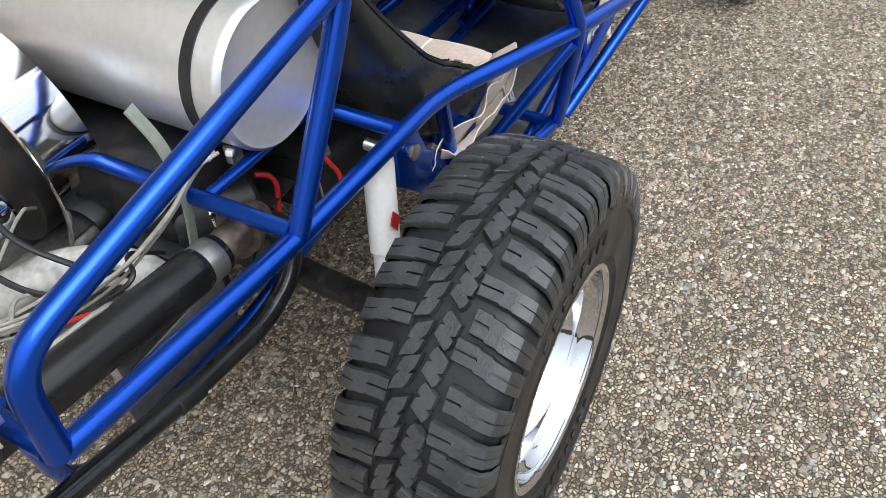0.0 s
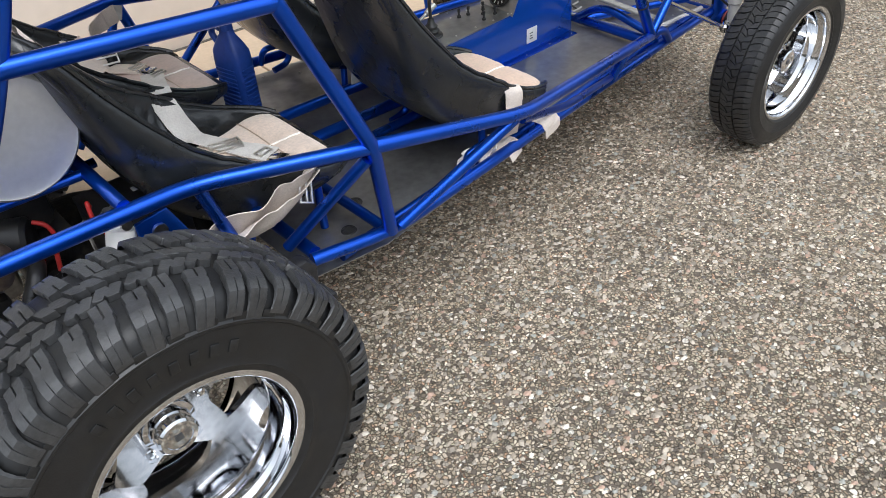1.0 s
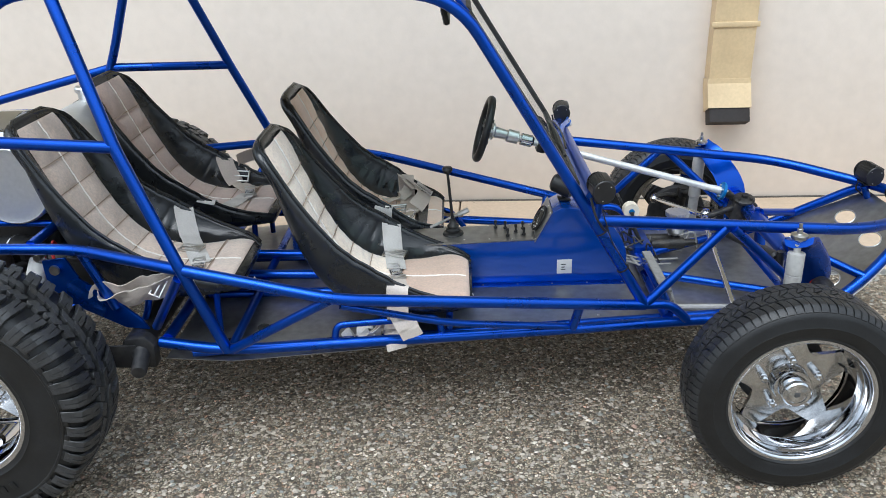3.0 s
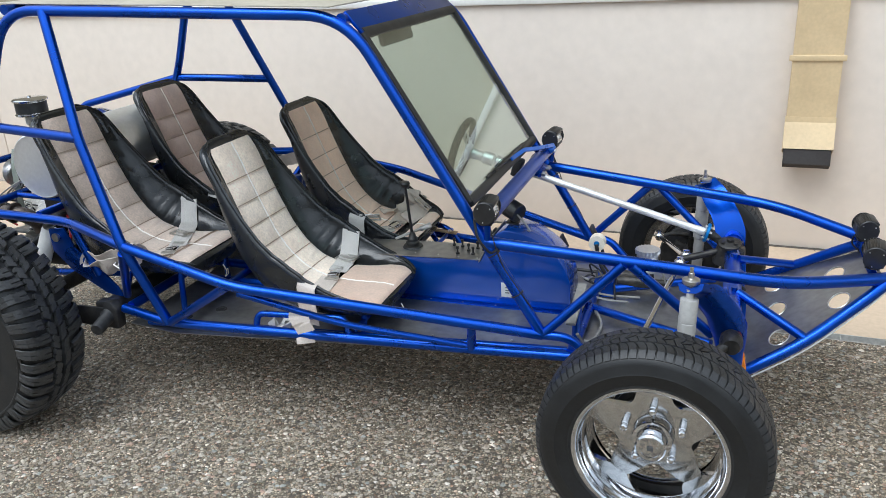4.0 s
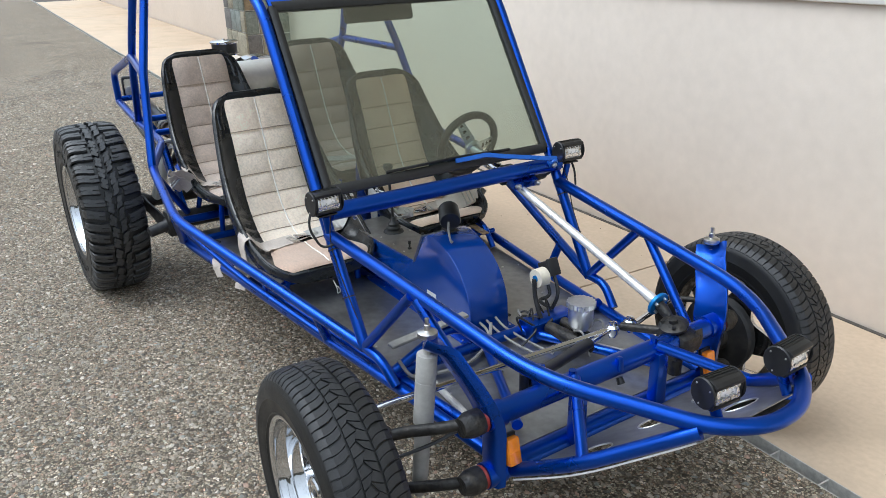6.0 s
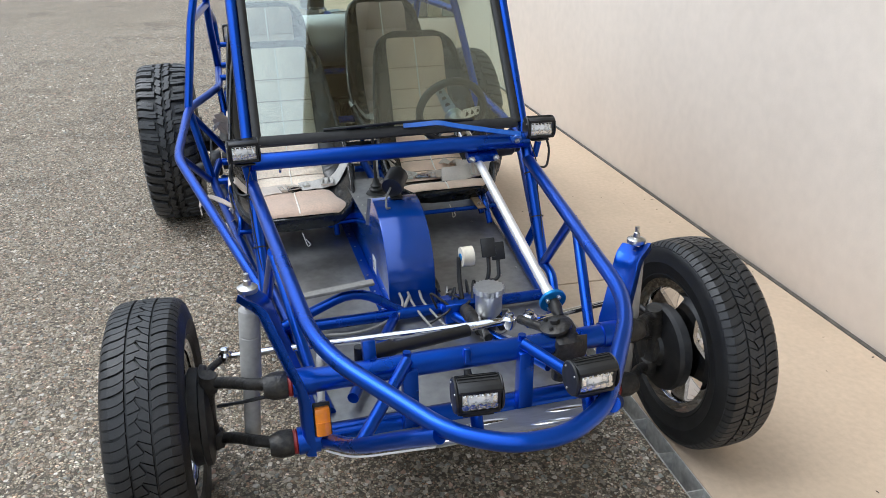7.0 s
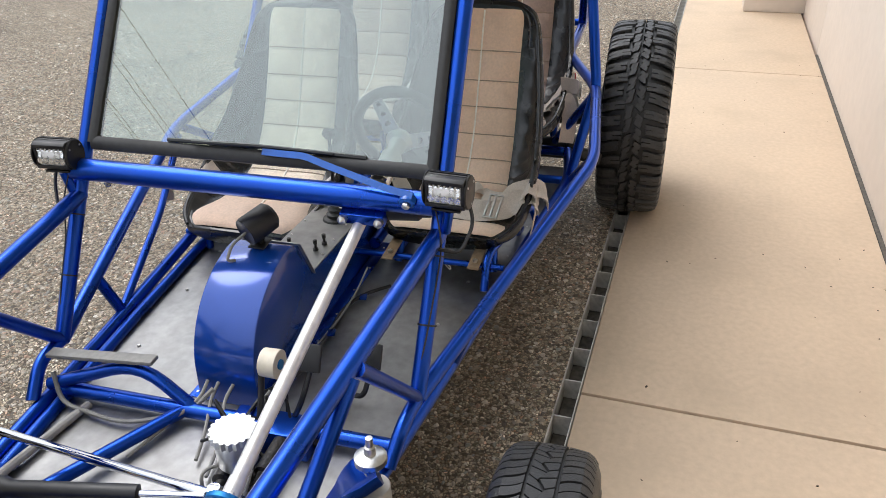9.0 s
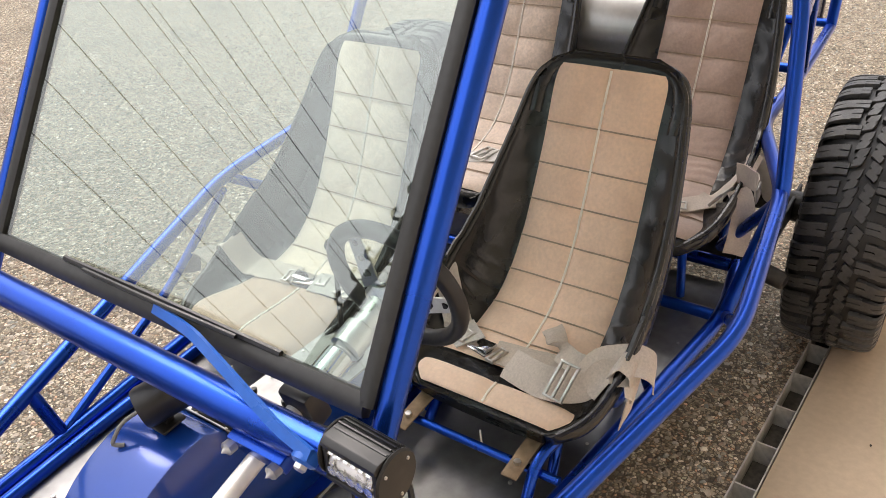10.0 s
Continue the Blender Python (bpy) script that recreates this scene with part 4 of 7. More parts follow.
def front_wheel():
    w = empty("front_wheel", None, buggy)
    R, crown = 0.343, 0.75
    prof = [(0.210, -0.088), (0.227, -0.098), (0.232, -0.103), (0.236, -0.102), (0.25, -0.108), (0.27, -0.110), (0.274, -0.112), (0.278, -0.110), (0.3020, -0.107), (0.3200, -0.098), (0.3300, -0.085), (0.3355, -0.05), (0.3365, 0.0)]
    prof = prof + [(r, -y) for r, y in reversed(prof[:-1])]
    n = 84
    pitch = 2 * math.pi * R / n
    blocks = []
    for k in range(n):
        c = k * pitch
        # broad shoulder blocks with curved grooves, every second one a fine slit
        lo, hi = (0.0026, pitch - 0.0007) if k % 2 == 0 else (0.0007, pitch - 0.0026)
        for s in (-1, 1):
            u0, o = (c, 1) if s > 0 else (c + 0.4 * pitch, -1)
            bow = [(0.0, 0.0335), (0.0085, 0.048), (0.0130, 0.063), (0.0150, 0.0775)]
            ring = [(u0 + lo + o * d, s * v) for d, v in bow] + [(u0 + hi + o * d, s * v) for d, v in reversed(bow)]
            blocks.append((ring if s < 0 else ring[::-1], 0.0))
        # middle rib of small zigzag blocks
        j = 0.0075 if k % 2 else -0.0075
        h = pitch - 0.0024
        blocks.append(([(c + 0.000, -0.0285), (c + h, -0.0285), (c + h + 0.010, j - 0.0012), (c + 0.010, -j - 0.0012)], 0.0))
        blocks.append(([(c + 0.016, -j + 0.0012), (c + h + 0.016, j + 0.0012), (c + h + 0.002, 0.0285), (c + 0.002, 0.0285)], 0.0))
    bm = tread_bm(blocks, R, crown, 0.006)
    for k in range(n):
        for s in (-1, 1):
            a0 = 2 * math.pi * (k + (1.08 if s > 0 else 0.32)) / n
            rows = []
            for v, r in ((0.075, R - crown * 0.0056), (0.089, R - 0.0105), (0.0985, R - 0.021)):
                wd = 0.0112 / R
                rows.append([bm.verts.new((q * math.cos(a0 + e * wd), s * v, q * math.sin(a0 + e * wd))) for q, e in ((r - 0.006, -1), (r, -0.9), (r, 0.9), (r - 0.006, 1))])
            for a, b in zip(rows, rows[1:]):
                for i in range(3):
                    bm.faces.new((a[i], a[i + 1], b[i + 1], b[i]))
            bm.faces.new(rows[0])
            bm.faces.new(list(reversed(rows[-1])))
    part("tyre_tread", bm, ROAD_TREAD, w, "zigzag tread blocks, lighter than the grooves", angle=30)
    bm = bmesh.new()
    join_lathe(bm, prof, 96, False)
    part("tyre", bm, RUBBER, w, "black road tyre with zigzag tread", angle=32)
    star_rim(w, 0.225, 0.094, 0.148, 0.084)
    # drum brake on the inner side
    turned("brake_drum", [(0.05, 0.158), (0.105, 0.155), (0.138, 0.146), (0.143, 0.130), (0.134, 0.124), (0.137, 0.096), (0.120, 0.082), (0.06, 0.080)], Matrix(), MATT, w, 40)
    return w


rw = rear_wheel()
rw.matrix_basis = pose(-0.033, -0.862, 0.430) @ Matrix.Diagonal((1.043, 1, 1.043, 1))
copy_thing(rw, pose(-0.033, 0.862, 0.430, 0, 0, 180))
fw = front_wheel()
NARROW = Matrix.Diagonal((1, 0.90, 1, 1))
fw.matrix_basis = pose(2.596, -0.818, 0.339, 0, -4, -2.0) @ NARROW
copy_thing(fw, pose(2.625, 0.832, 0.338, 0, -20, 180) @ Matrix.Diagonal((1, 0.94, 1, 1)))


# ---- seats ----
STATIONS = [  # x, z, half width, rise of the side bolster, half width of the cloth
    (0.911, 1.090, 0.128, 0, 0.120),
    (0.915, 1.080, 0.151, 0.002, 0.133),
    (0.924, 1.060, 0.167, 0.004, 0.135),
    (0.944, 1.022, 0.181, 0.010, 0.135),
    (0.982, 0.921, 0.198, 0.030, 0.134),
    (1.022, 0.820, 0.214, 0.058, 0.136),
    (1.073, 0.710, 0.226, 0.090, 0.138),
    (1.127, 0.631, 0.234, 0.116, 0.140),
    (1.196, 0.571, 0.238, 0.126, 0.142),
    (1.295, 0.536, 0.238, 0.106, 0.148),
    (1.405, 0.527, 0.232, 0.062, 0.165),
    (1.500, 0.531, 0.220, 0.022, 0.196),
    (1.560, 0.531, 0.198, 0.004, 0.186),
    (1.598, 0.516, 0.160, 0, 0.150),
]


def seat_rows(n=132, front=1.0):
    """Evenly spaced stations with their up directions."""
    a = np.array(STATIONS)
    a[:, 0] = np.where(a[:, 0] > 1.30, 1.30 + (a[:, 0] - 1.30) * front, a[:, 0])
    d = np.r_[0, np.cumsum(np.hypot(*np.diff(a[:, :2], axis=0).T))]
    t = np.linspace(0, d[-1], n)
    rows = np.stack([np.interp(t, d, a[:, k]) for k in range(5)], 1)
    for _ in range(14):
        rows[1:-1] = 0.25 * rows[:-2] + 0.5 * rows[1:-1] + 0.25 * rows[2:]
    tan = np.gradient(rows[:, :2], axis=0)
    tan /= np.linalg.norm(tan, axis=1)[:, None]
    return t, rows, np.stack([-tan[:, 1], tan[:, 0]], 1)  # normals point to the sitter


def make_seat(name, cloth, label, front_scale=1.0, gap=None, pad_cloth=None):
    seat = empty(name, None, buggy)
    t, rows, nor = seat_rows(front=front_scale)
    nor = np.where((nor[:, :1] < 0) & (nor[:, 1:] < 0), -nor, nor)
    n = len(rows)

    def at(i, y, h):
        return (rows[i, 0] + nor[i, 0] * h, y, rows[i, 1] + nor[i, 1] * h)

    # moulded shell with its vinyl sides: a closed section swept down the seat
    verts, faces, k = [], [], 0
    crease = random.Random(name)
    waves = [crease.uniform(0, 6.28) for _ in range(6)]
    for i in range(n):
        _, _, hb, rise, hc = rows[i]
        sect, th = [], min(1.0, 0.42 + 0.58 * t[i] / 0.42)
        fr = [0, 0.2, 0.42, 0.62, 0.8, 0.92, 1.0]
        for f in fr:
            pleat = math.exp(-((t[i] - 0.60) / 0.10) ** 2)
            wrinkle = (-0.016 * pleat * (1 - abs(math.sin(62 * t[i] + waves[0] + 1.5 * f))) ** 2.5 + 0.003 * math.sin(33 * t[i] + waves[1] + 4 * f) + 0.002 * math.sin(71 * t[i] + waves[2] - 5 * f)) * math.sin(math.pi * min(1, f * 1.15)) 
            sect.append((hc + (hb - hc) * (1 - (1 - f) ** 1.55), rise * f ** 1.35 + wrinkle))
        sect += [(hb + 0.010, rise + 0.004), (hb + 0.019, rise - 0.004), (hb + 0.021, rise - 0.020 * th), (hb + 0.012, rise * 0.55 - 0.032 * th), (hb * 0.97, rise * 0.12 - 0.042 * th), (hb * 0.80, -0.055 * th), (hb * 0.45, -0.062 * th)]
        ring = [(0.0, 0.0)] + sect + [(0.0, -0.064 * th)] + [(-y, h) for y, h in reversed(sect)]
        k = len(ring)
        verts += [at(i, y, h) for y, h in ring]
    for i in range(n - 1):
        for j in range(k):
            faces.append((i * k + j, i * k + (j + 1) % k, (i + 1) * k + (j + 1) % k, (i + 1) * k + j))
    faces += [tuple(range(k)), tuple(reversed(range((n - 1) * k, n * k)))]
    bm = bmesh.new()
    vs = [bm.verts.new(v) for v in verts]
    for f in faces:
        bm.faces.new([vs[q] for q in f])
    part("shell", bm, VINYL, seat, "black vinyl bucket shell", angle=70)

    # cloth panels: a quilted back in two columns of squares and a smooth front pad
    cols = 24

    def panel(t0, t1, m, quilted):
        tt = np.linspace(t0, t1, m)
        grid, f2, seams, lean = [], [], [], []
        k = max(1, round((t1 - t0 - 0.15) / 0.098))
        for a in range(m):
            i = min(int(np.searchsorted(t, tt[a])), n - 1)
            j = max(i - 1, 0)
            w = 0 if t[i] == t[j] else (tt[a] - t[j]) / (t[i] - t[j])
            row, no = rows[j] * (1 - w) + rows[i] * w, nor[j] * (1 - w) + nor[i] * w
            d = tt[a] - t0
            lean.append(no)
            hc = row[4] + 0.003
            if not quilted:
                v = min(1.0, min(d / 0.035, (t1 - tt[a]) / 0.05)) ** 0.5
                hc *= 0.95 + 0.05 * v
            elif d < 0.15:
                v = math.sin(math.pi * (0.2 + 0.8 * d / 0.15))
            else:
                v = abs(math.sin(math.pi * k * (d - 0.15) / (t1 - t0 - 0.15)))
            if quilted and v < 0.16 and 0.1 < d < t1 - t0 - 0.02 and (not seams or a - seams[-1] > 8):
                seams.append(a)
            for c in range(cols + 1):
                u = 2 * c / cols - 1
                side = abs(math.sin(math.pi * u)) if quilted else min(1.0, abs(u) * 7)
                puff = (0.0115 if quilted else 0.010) * side ** 0.42 * v ** 0.42 + 0.003
                crush = math.exp(-((tt[a] - 0.60) / 0.07) ** 2) * max(0.0, u)
                puff += 0.0016 * math.sin(141 * u * hc + waves[3] + 60 * tt[a]) * math.sin(83 * tt[a] + waves[4]) * v
                puff += 0.0035 * crush * math.sin(190 * tt[a] + 6 * u + waves[5]) * v
                edge = 1 - abs(u) ** 10
                grid.append((row[0] + no[0] * (puff * edge + 0.0012), u * hc, row[1] + no[1] * (puff * edge + 0.0012)))
        for a in range(m - 1):
            for c in range(cols):
                q = a * (cols + 1) + c
                f2.append((q, q + cols + 1, q + cols + 2, q + 1))
        obj("cushion" if quilted else "front_pad", grid, f2, cloth if quilted else pad_cloth or cloth, seat, label if quilted else "", angle=80)

        def stitch(a, c):
            x, y, z = grid[a * (cols + 1) + c]
            return x + 0.0025 * lean[a][0], y, z + 0.0025 * lean[a][1]

        v, f = sweep([stitch(a, cols // 2) for a in range(1, m - 1, 2)], circle(0.0032, 5))
        obj("centre_seam", v, f, THREAD, seat)
        for a in seams:
            v, f = sweep([stitch(a, c) for c in range(cols + 1)], circle(0.0020, 5))
            obj("cross_seam", v, f, SEAM, seat)

    if gap:
        g0, g1 = (float(np.interp(x, rows[:, 0], t)) for x in gap)
        panel(0.010, g0, 160, True)
        panel(g1, float(t[-1]) - 0.012, 36, False)
    else:
        panel(0.010, float(t[-1]) - 0.03, 190, True)

    # stitched edge piping along the rim of the shell
    rim = [at(i, rows[i, 2] + 0.012, rows[i, 3] + 0.006) for i in range(1, n - 1)]
    top = [(0.892, y, 1.105) for y in (0.10, 0.05, -0.05, -0.10)]
    path = list(reversed(rim[3:])) + [(0.906, 0.150, 1.086)] + top + [(0.906, -0.150, 1.086)] + [(x, -y, z) for x, y, z in rim[3:]]
    v, f = sweep(path, circle(0.006, 6))
    obj("piping", v, f, VINYL, seat)
    # padded roll over the top edge
    half = [(0.962, 0.176, 0.965), (0.934, 0.175, 1.025), (0.908, 0.160, 1.062), (0.895, 0.125, 1.080), (0.890, 0.06, 1.086)]
    v, f = sweep(rounded(half + [(x, -y, z) for x, y, z in reversed(half)], 0.03, 4), [(0.021 * math.cos(a), 0.021 * math.sin(a)) for a in np.linspace(0, 2 * math.pi, 13)[:-1]])
    obj("top_roll", v, f, VINYL, seat, "padded vinyl roll")
    return seat


def ribbon(name, pts, across, width, material, parent, crumple=0.0, seed=1, label=""):
    """Webbing laid along a path; across gives the direction of its width at either end."""
    p = rounded(pts, 0.02, 4)
    r = random.Random(seed)
    ph = [r.uniform(0, 6.28) for _ in range(4)]
    a0, a1 = Vector(across[0]), Vector(across[-1])
    verts, faces = [], []
    n = len(p)
    cols = (-1, -0.5, 0, 0.5, 1)
    for i, q in enumerate(p):
        tg = (p[min(i + 1, n - 1)] - p[max(i - 1, 0)]).normalized()
        ac = a0.lerp(a1, i / (n - 1))
        ac = (ac - tg * ac.dot(tg)).normalized()
        no = ac.cross(tg).normalized()
        if no.z < 0:
            no = -no
        up_, dn = [], []
        for c in cols:
            lift = crumple * (math.sin(0.42 * i + ph[0] + 1.8 * c) + 0.6 * math.sin(3.1 * c + ph[1] + i * 0.3))
            b = q + ac * (c * width / 2) + no * lift
            up_.append(b + no * 0.0014)
            dn.append(b - no * 0.0014)
        verts += up_ + dn[::-1]
    k = 2 * len(cols)
    for i in range(n - 1):
        for j in range(k):
            faces.append((i * k + j, i * k + (j + 1) % k, (i + 1) * k + (j + 1) % k, (i + 1) * k + j))
    faces += [tuple(reversed(range(k))), tuple(range((n - 1) * k, n * k))]
    bm = bmesh.new()
    vs = [bm.verts.new(v) for v in verts]
    for f in faces:
        bm.faces.new([vs[q] for q in f])
    return part(name, bm, material, parent, label, angle=50)


SEAT_T, SEAT_R, SEAT_N = seat_rows()


def shell_height(x, y):
    row = [float(np.interp(x, SEAT_R[:, 0], SEAT_R[:, k])) for k in range(5)]
    hb, rise, hc = row[2], row[3], row[4]
    ay = abs(y)
    if ay <= hc:
        h = 0.011
    elif ay <= hb:
        f = 1 - (1 - (ay - hc) / (hb - hc)) ** 0.645
        h = max(rise * f ** 1.35, 0.014 * (1 - f))
    else:
        h = rise + 0.004
    return row[1] + h


def on_seat(x, y, lift=0.008):
    """A point lying on the shell over plan position x, y, lifted square to it."""
    slope = max(-1.6, min(1.6, (shell_height(x, y + 0.008) - shell_height(x, y - 0.008)) / 0.016))
    d = math.hypot(1, slope)
    return Vector((x, y - lift * slope / d, shell_height(x, y) + lift / d))


def fore_slope(x, y):
    return (shell_height(x + 0.02, y) - shell_height(x - 0.02, y)) / 0.04


def bars(name, m, wide, material, parent, rails=3, pitch=0.017):
    """A slotted steel adjuster: cross bars held by two side rails."""
    bm = bmesh.new()
    for k in range(rails):
        b = box_bm((wide, 0.006, 0.007), 0.0015, pose(0, (k - (rails - 1) / 2) * pitch, 0.002 if k % 2 else 0))
        me = bpy.data.meshes.new("t")
        b.to_mesh(me)
        bm.from_mesh(me)
        b.free()
    for s in (-1, 1):
        b = box_bm((0.005, pitch * (rails - 1) + 0.008, 0.009), 0.0015, pose(s * wide / 2, 0, 0))
        me = bpy.data.meshes.new("t")
        b.to_mesh(me)
        bm.from_mesh(me)
        b.free()
    bmesh.ops.transform(bm, matrix=m, verts=bm.verts[:])
    return part(name, bm, material, parent, "slotted steel strap adjuster")


def lie(x, y, yaw=0.0, lift=0.008):
    """A frame lying on the seat, its y axis across the seat."""
    a, b = on_seat(x, y - 0.012, lift), on_seat(x, y + 0.012, lift)
    mid = on_seat(x, y, lift)
    tilt = math.degrees(math.atan2(b.z - a.z, b.y - a.y))
    return pose(mid.x, mid.y, mid.z, tilt, 0, yaw)


def harness(seat, q, bx, by, inner, outer, seed, tail=True, hang=True):
    """Lap straps: q is the side of the adjuster, (bx, by) the buckle on the seat."""
    def lap(side, material, x1, sd, start):
        hb = float(np.interp(x1, SEAT_R[:, 0], SEAT_R[:, 2]))
        ys = np.linspace(start, side * (hb + 0.008), 11)
        xs = np.linspace(bx, x1, 11)
        pts = [on_seat(float(x), float(y)) for x, y in zip(xs, ys)]
        rim = pts[-1]
        pts += [Vector((x1 - 0.004, side * (hb + 0.030), rim.z - 0.014))]
        if hang:
            pts += [Vector((x1 - 0.006, side * (hb + 0.034), rim.z - 0.06)), Vector((x1 - 0.01, side * (hb + 0.016), 0.455))]
        ribbon("lap_strap", pts, ((1, 0.1 * side, fore_slope(bx, start)), (1, 0, fore_slope(x1, side * hb))), 0.074, material, seat, 0.0010, sd)
    lap(q, inner, 1.285, seed, by + q * 0.03)
    lap(-q, outer, 1.345, seed + 1, by - q * 0.03)
    ay = by + q * 0.155
    ax = bx + (1.285 - bx) * 0.5
    bars("adjuster", lie(ax, ay, -q * 12, 0.013), 0.086, STEEL, seat, 3, 0.024)
    if tail:
        e = on_seat(ax + 0.05, ay - q * 0.02, 0.012)
        ribbon("strap_tail", [on_seat(ax, ay + q * 0.02, 0.015), on_seat(ax - 0.01, ay - q * 0.045, 0.013), on_seat(ax - 0.075, ay - q * 0.075, 0.016), on_seat(ax - 0.115, ay - q * 0.055, 0.010)], ((1, 0, 0), (0.2, 1, 0)), 0.046, inner, seat, 0.002, seed + 2)
    m = lie(bx, by, q * 14, 0.007)
    box("buckle", (0.046, 0.060, 0.006), m, CHROME, seat, 0.002, "chrome lever buckle")
    box("lever", (0.036, 0.050, 0.003), m @ pose(0.0, -q * 0.004, 0.009, q * -9), CHROME, seat, 0.001)
    box("lever_lip", (0.036, 0.006, 0.008), m @ pose(0.0, -q * 0.028, 0.011), CHROME, seat, 0.001)
    bars("latch_plate", m @ pose(0.0, q * 0.055, 0.003), 0.042, STEEL, seat, 2, 0.022)
    bars("end_loop", m @ pose(0.002, -q * 0.050, 0.003), 0.050, STEEL, seat, 2, 0.016)


def draw_cord(seat, back=0.0):
    tube("draw_cord", [(x - back, y, z) for x, y, z in [(1.60, 0.0, 0.455), (1.61, 0.01, 0.42), (1.585, 0.02, 0.385), (1.60, 0.03, 0.40), (1.612, 0.012, 0.43)]], 0.0022, THREAD, seat, 0.02, 6)


fr = make_seat("bucket_seat", SUEDE_WORN, "pale worn velour panel", gap=(1.30, 1.335), pad_cloth=SUEDE_PAD)
harness(fr, 1, 1.315, 0.0, WEB, WEB_PALE, 3, tail=False)
draw_cord(fr)
for k, v in enumerate(([(1.245, -0.262, 0.46), (1.255, -0.235, 0.43), (1.285, -0.215, 0.432), (1.31, -0.255, 0.436), (1.325, -0.285, 0.428), (1.33, -0.292, 0.395)], [(1.25, -0.25, 0.45), (1.22, -0.24, 0.42), (1.18, -0.215, 0.425), (1.15, -0.235, 0.40)], [(1.27, -0.24, 0.44), (1.23, -0.27, 0.425), (1.20, -0.25, 0.435)])):
    ribbon("loose_strap", v, ((0.6, 0, 0.8), (1, 0.3, 0.2)), 0.070, (WEB_PALE, WEB, WEB)[k], fr, 0.003, 20 + k)
fr.matrix_basis = pose(-0.015, -0.308, -0.012)
ribbon("hanging_strap", [(1.315, -0.545, 0.47), (1.325, -0.60, 0.515), (1.338, -0.655, 0.548), (1.352, -0.690, 0.548), (1.366, -0.698, 0.522), (1.380, -0.692, 0.485)], ((1, 0.1, 0), (0.95, 0.1, 0.25)), 0.072, WEB_PALE, buggy, 0.002, 51, "pale strap end hanging over the side bar")
fl_seat = make_seat("bucket_seat", SUEDE, "tan velour panel", 0.76, gap=(1.40, 1.455))
harness(fl_seat, -1, 1.375, -0.085, WEB, WEB_PALE, 7, tail=False)
ribbon("lap_strap", [on_seat(1.40, 0.00, 0.014), on_seat(1.42, 0.05, 0.022), on_seat(1.435, 0.10, 0.028), on_seat(1.43, 0.15, 0.030), on_seat(1.40, 0.195, 0.030), on_seat(1.355, 0.225, 0.034), (1.325, 0.265, 0.618), (1.30, 0.292, 0.590), (1.285, 0.290, 0.545)], ((0.8, 0.2, -0.55), (0.75, 0.3, -0.6)), 0.072, WEB_PALE, fl_seat, 0.0026, 31, "crumpled pale lap strap")
ribbon("strap_tail", [on_seat(1.36, 0.20, 0.036), on_seat(1.35, 0.13, 0.030), on_seat(1.32, 0.08, 0.026), on_seat(1.28, 0.055, 0.020), on_seat(1.262, 0.035, 0.016)], ((0.7, 0.6, -0.2), (0.5, 0.8, 0)), 0.050, WEB_PALE, fl_seat, 0.0026, 33)
ribbon("strap_tail", [on_seat(1.415, 0.185, 0.024), on_seat(1.37, 0.23, 0.022), (1.36, 0.262, 0.585), (1.39, 0.275, 0.56)], ((0.7, 0.3, -0.6), (0.8, 0.3, -0.4)), 0.052, WEB_PALE, fl_seat, 0.003, 35)
bars("adjuster", pose(1.435, 0.145, 0.587, 0, 36, -8), 0.080, STEEL, fl_seat, 3, 0.020)
draw_cord(fl_seat, 0.075)
fl_seat.matrix_basis = pose(-0.055, 0.345, 0)
rr = make_seat("bucket_seat", SUEDE_GREY, "brown worn velour panel")
harness(rr, 1, 1.430, -0.09, WEB, WEB_PALE, 11, tail=False, hang=False)
rr.matrix_basis = pose(-0.842, -0.288, 0.074)
draw_cord(rr)
rl_seat = make_seat("bucket_seat", SUEDE_BROWN, "brown velour panel")
harness(rl_seat, 1, 1.44, 0.06, WEB_PALE, WEB, 15, tail=False, hang=False)
rl_seat.matrix_basis = pose(-0.852, 0.345, 0.080)
# seat legs
for x0, y0, z0 in ((0, -0.315, 0), (-0.055, 0.345, 0), (-0.842, -0.288, 0.075), (-0.852, 0.345, 0.08)):
    for s in (-1, 1):
        one("seat_mount", [(x0 + 1.27, y0 + s * 0.17, z0 + 0.50), (x0 + 1.25, y0 + s * 0.19, z0 + 0.40), (x0 + 1.18, y0 + s * 0.19, 0.39)], R3, 0.04)
        one("seat_mount", [(x0 + (1.50 if y0 < 0 or x0 < -0.1 else 1.44), y0 + s * 0.15, z0 + 0.475), (x0 + 1.495, y0 + s * 0.16, 0.385)], R3, 0)
for y in (0.19, 0.465):
    box("seat_bracket", (0.125, 0.036, 0.005), pose(1.495, y, 0.462, 0, 5, 0), BROWNT, buggy, 0.0015, "rusty brown seat bracket")
    turned("bracket_bolt", [(0.008, 0), (0.008, 0.008), (0, 0.009)], pose(1.520, y, 0.462, 90), STEEL, buggy, 6)
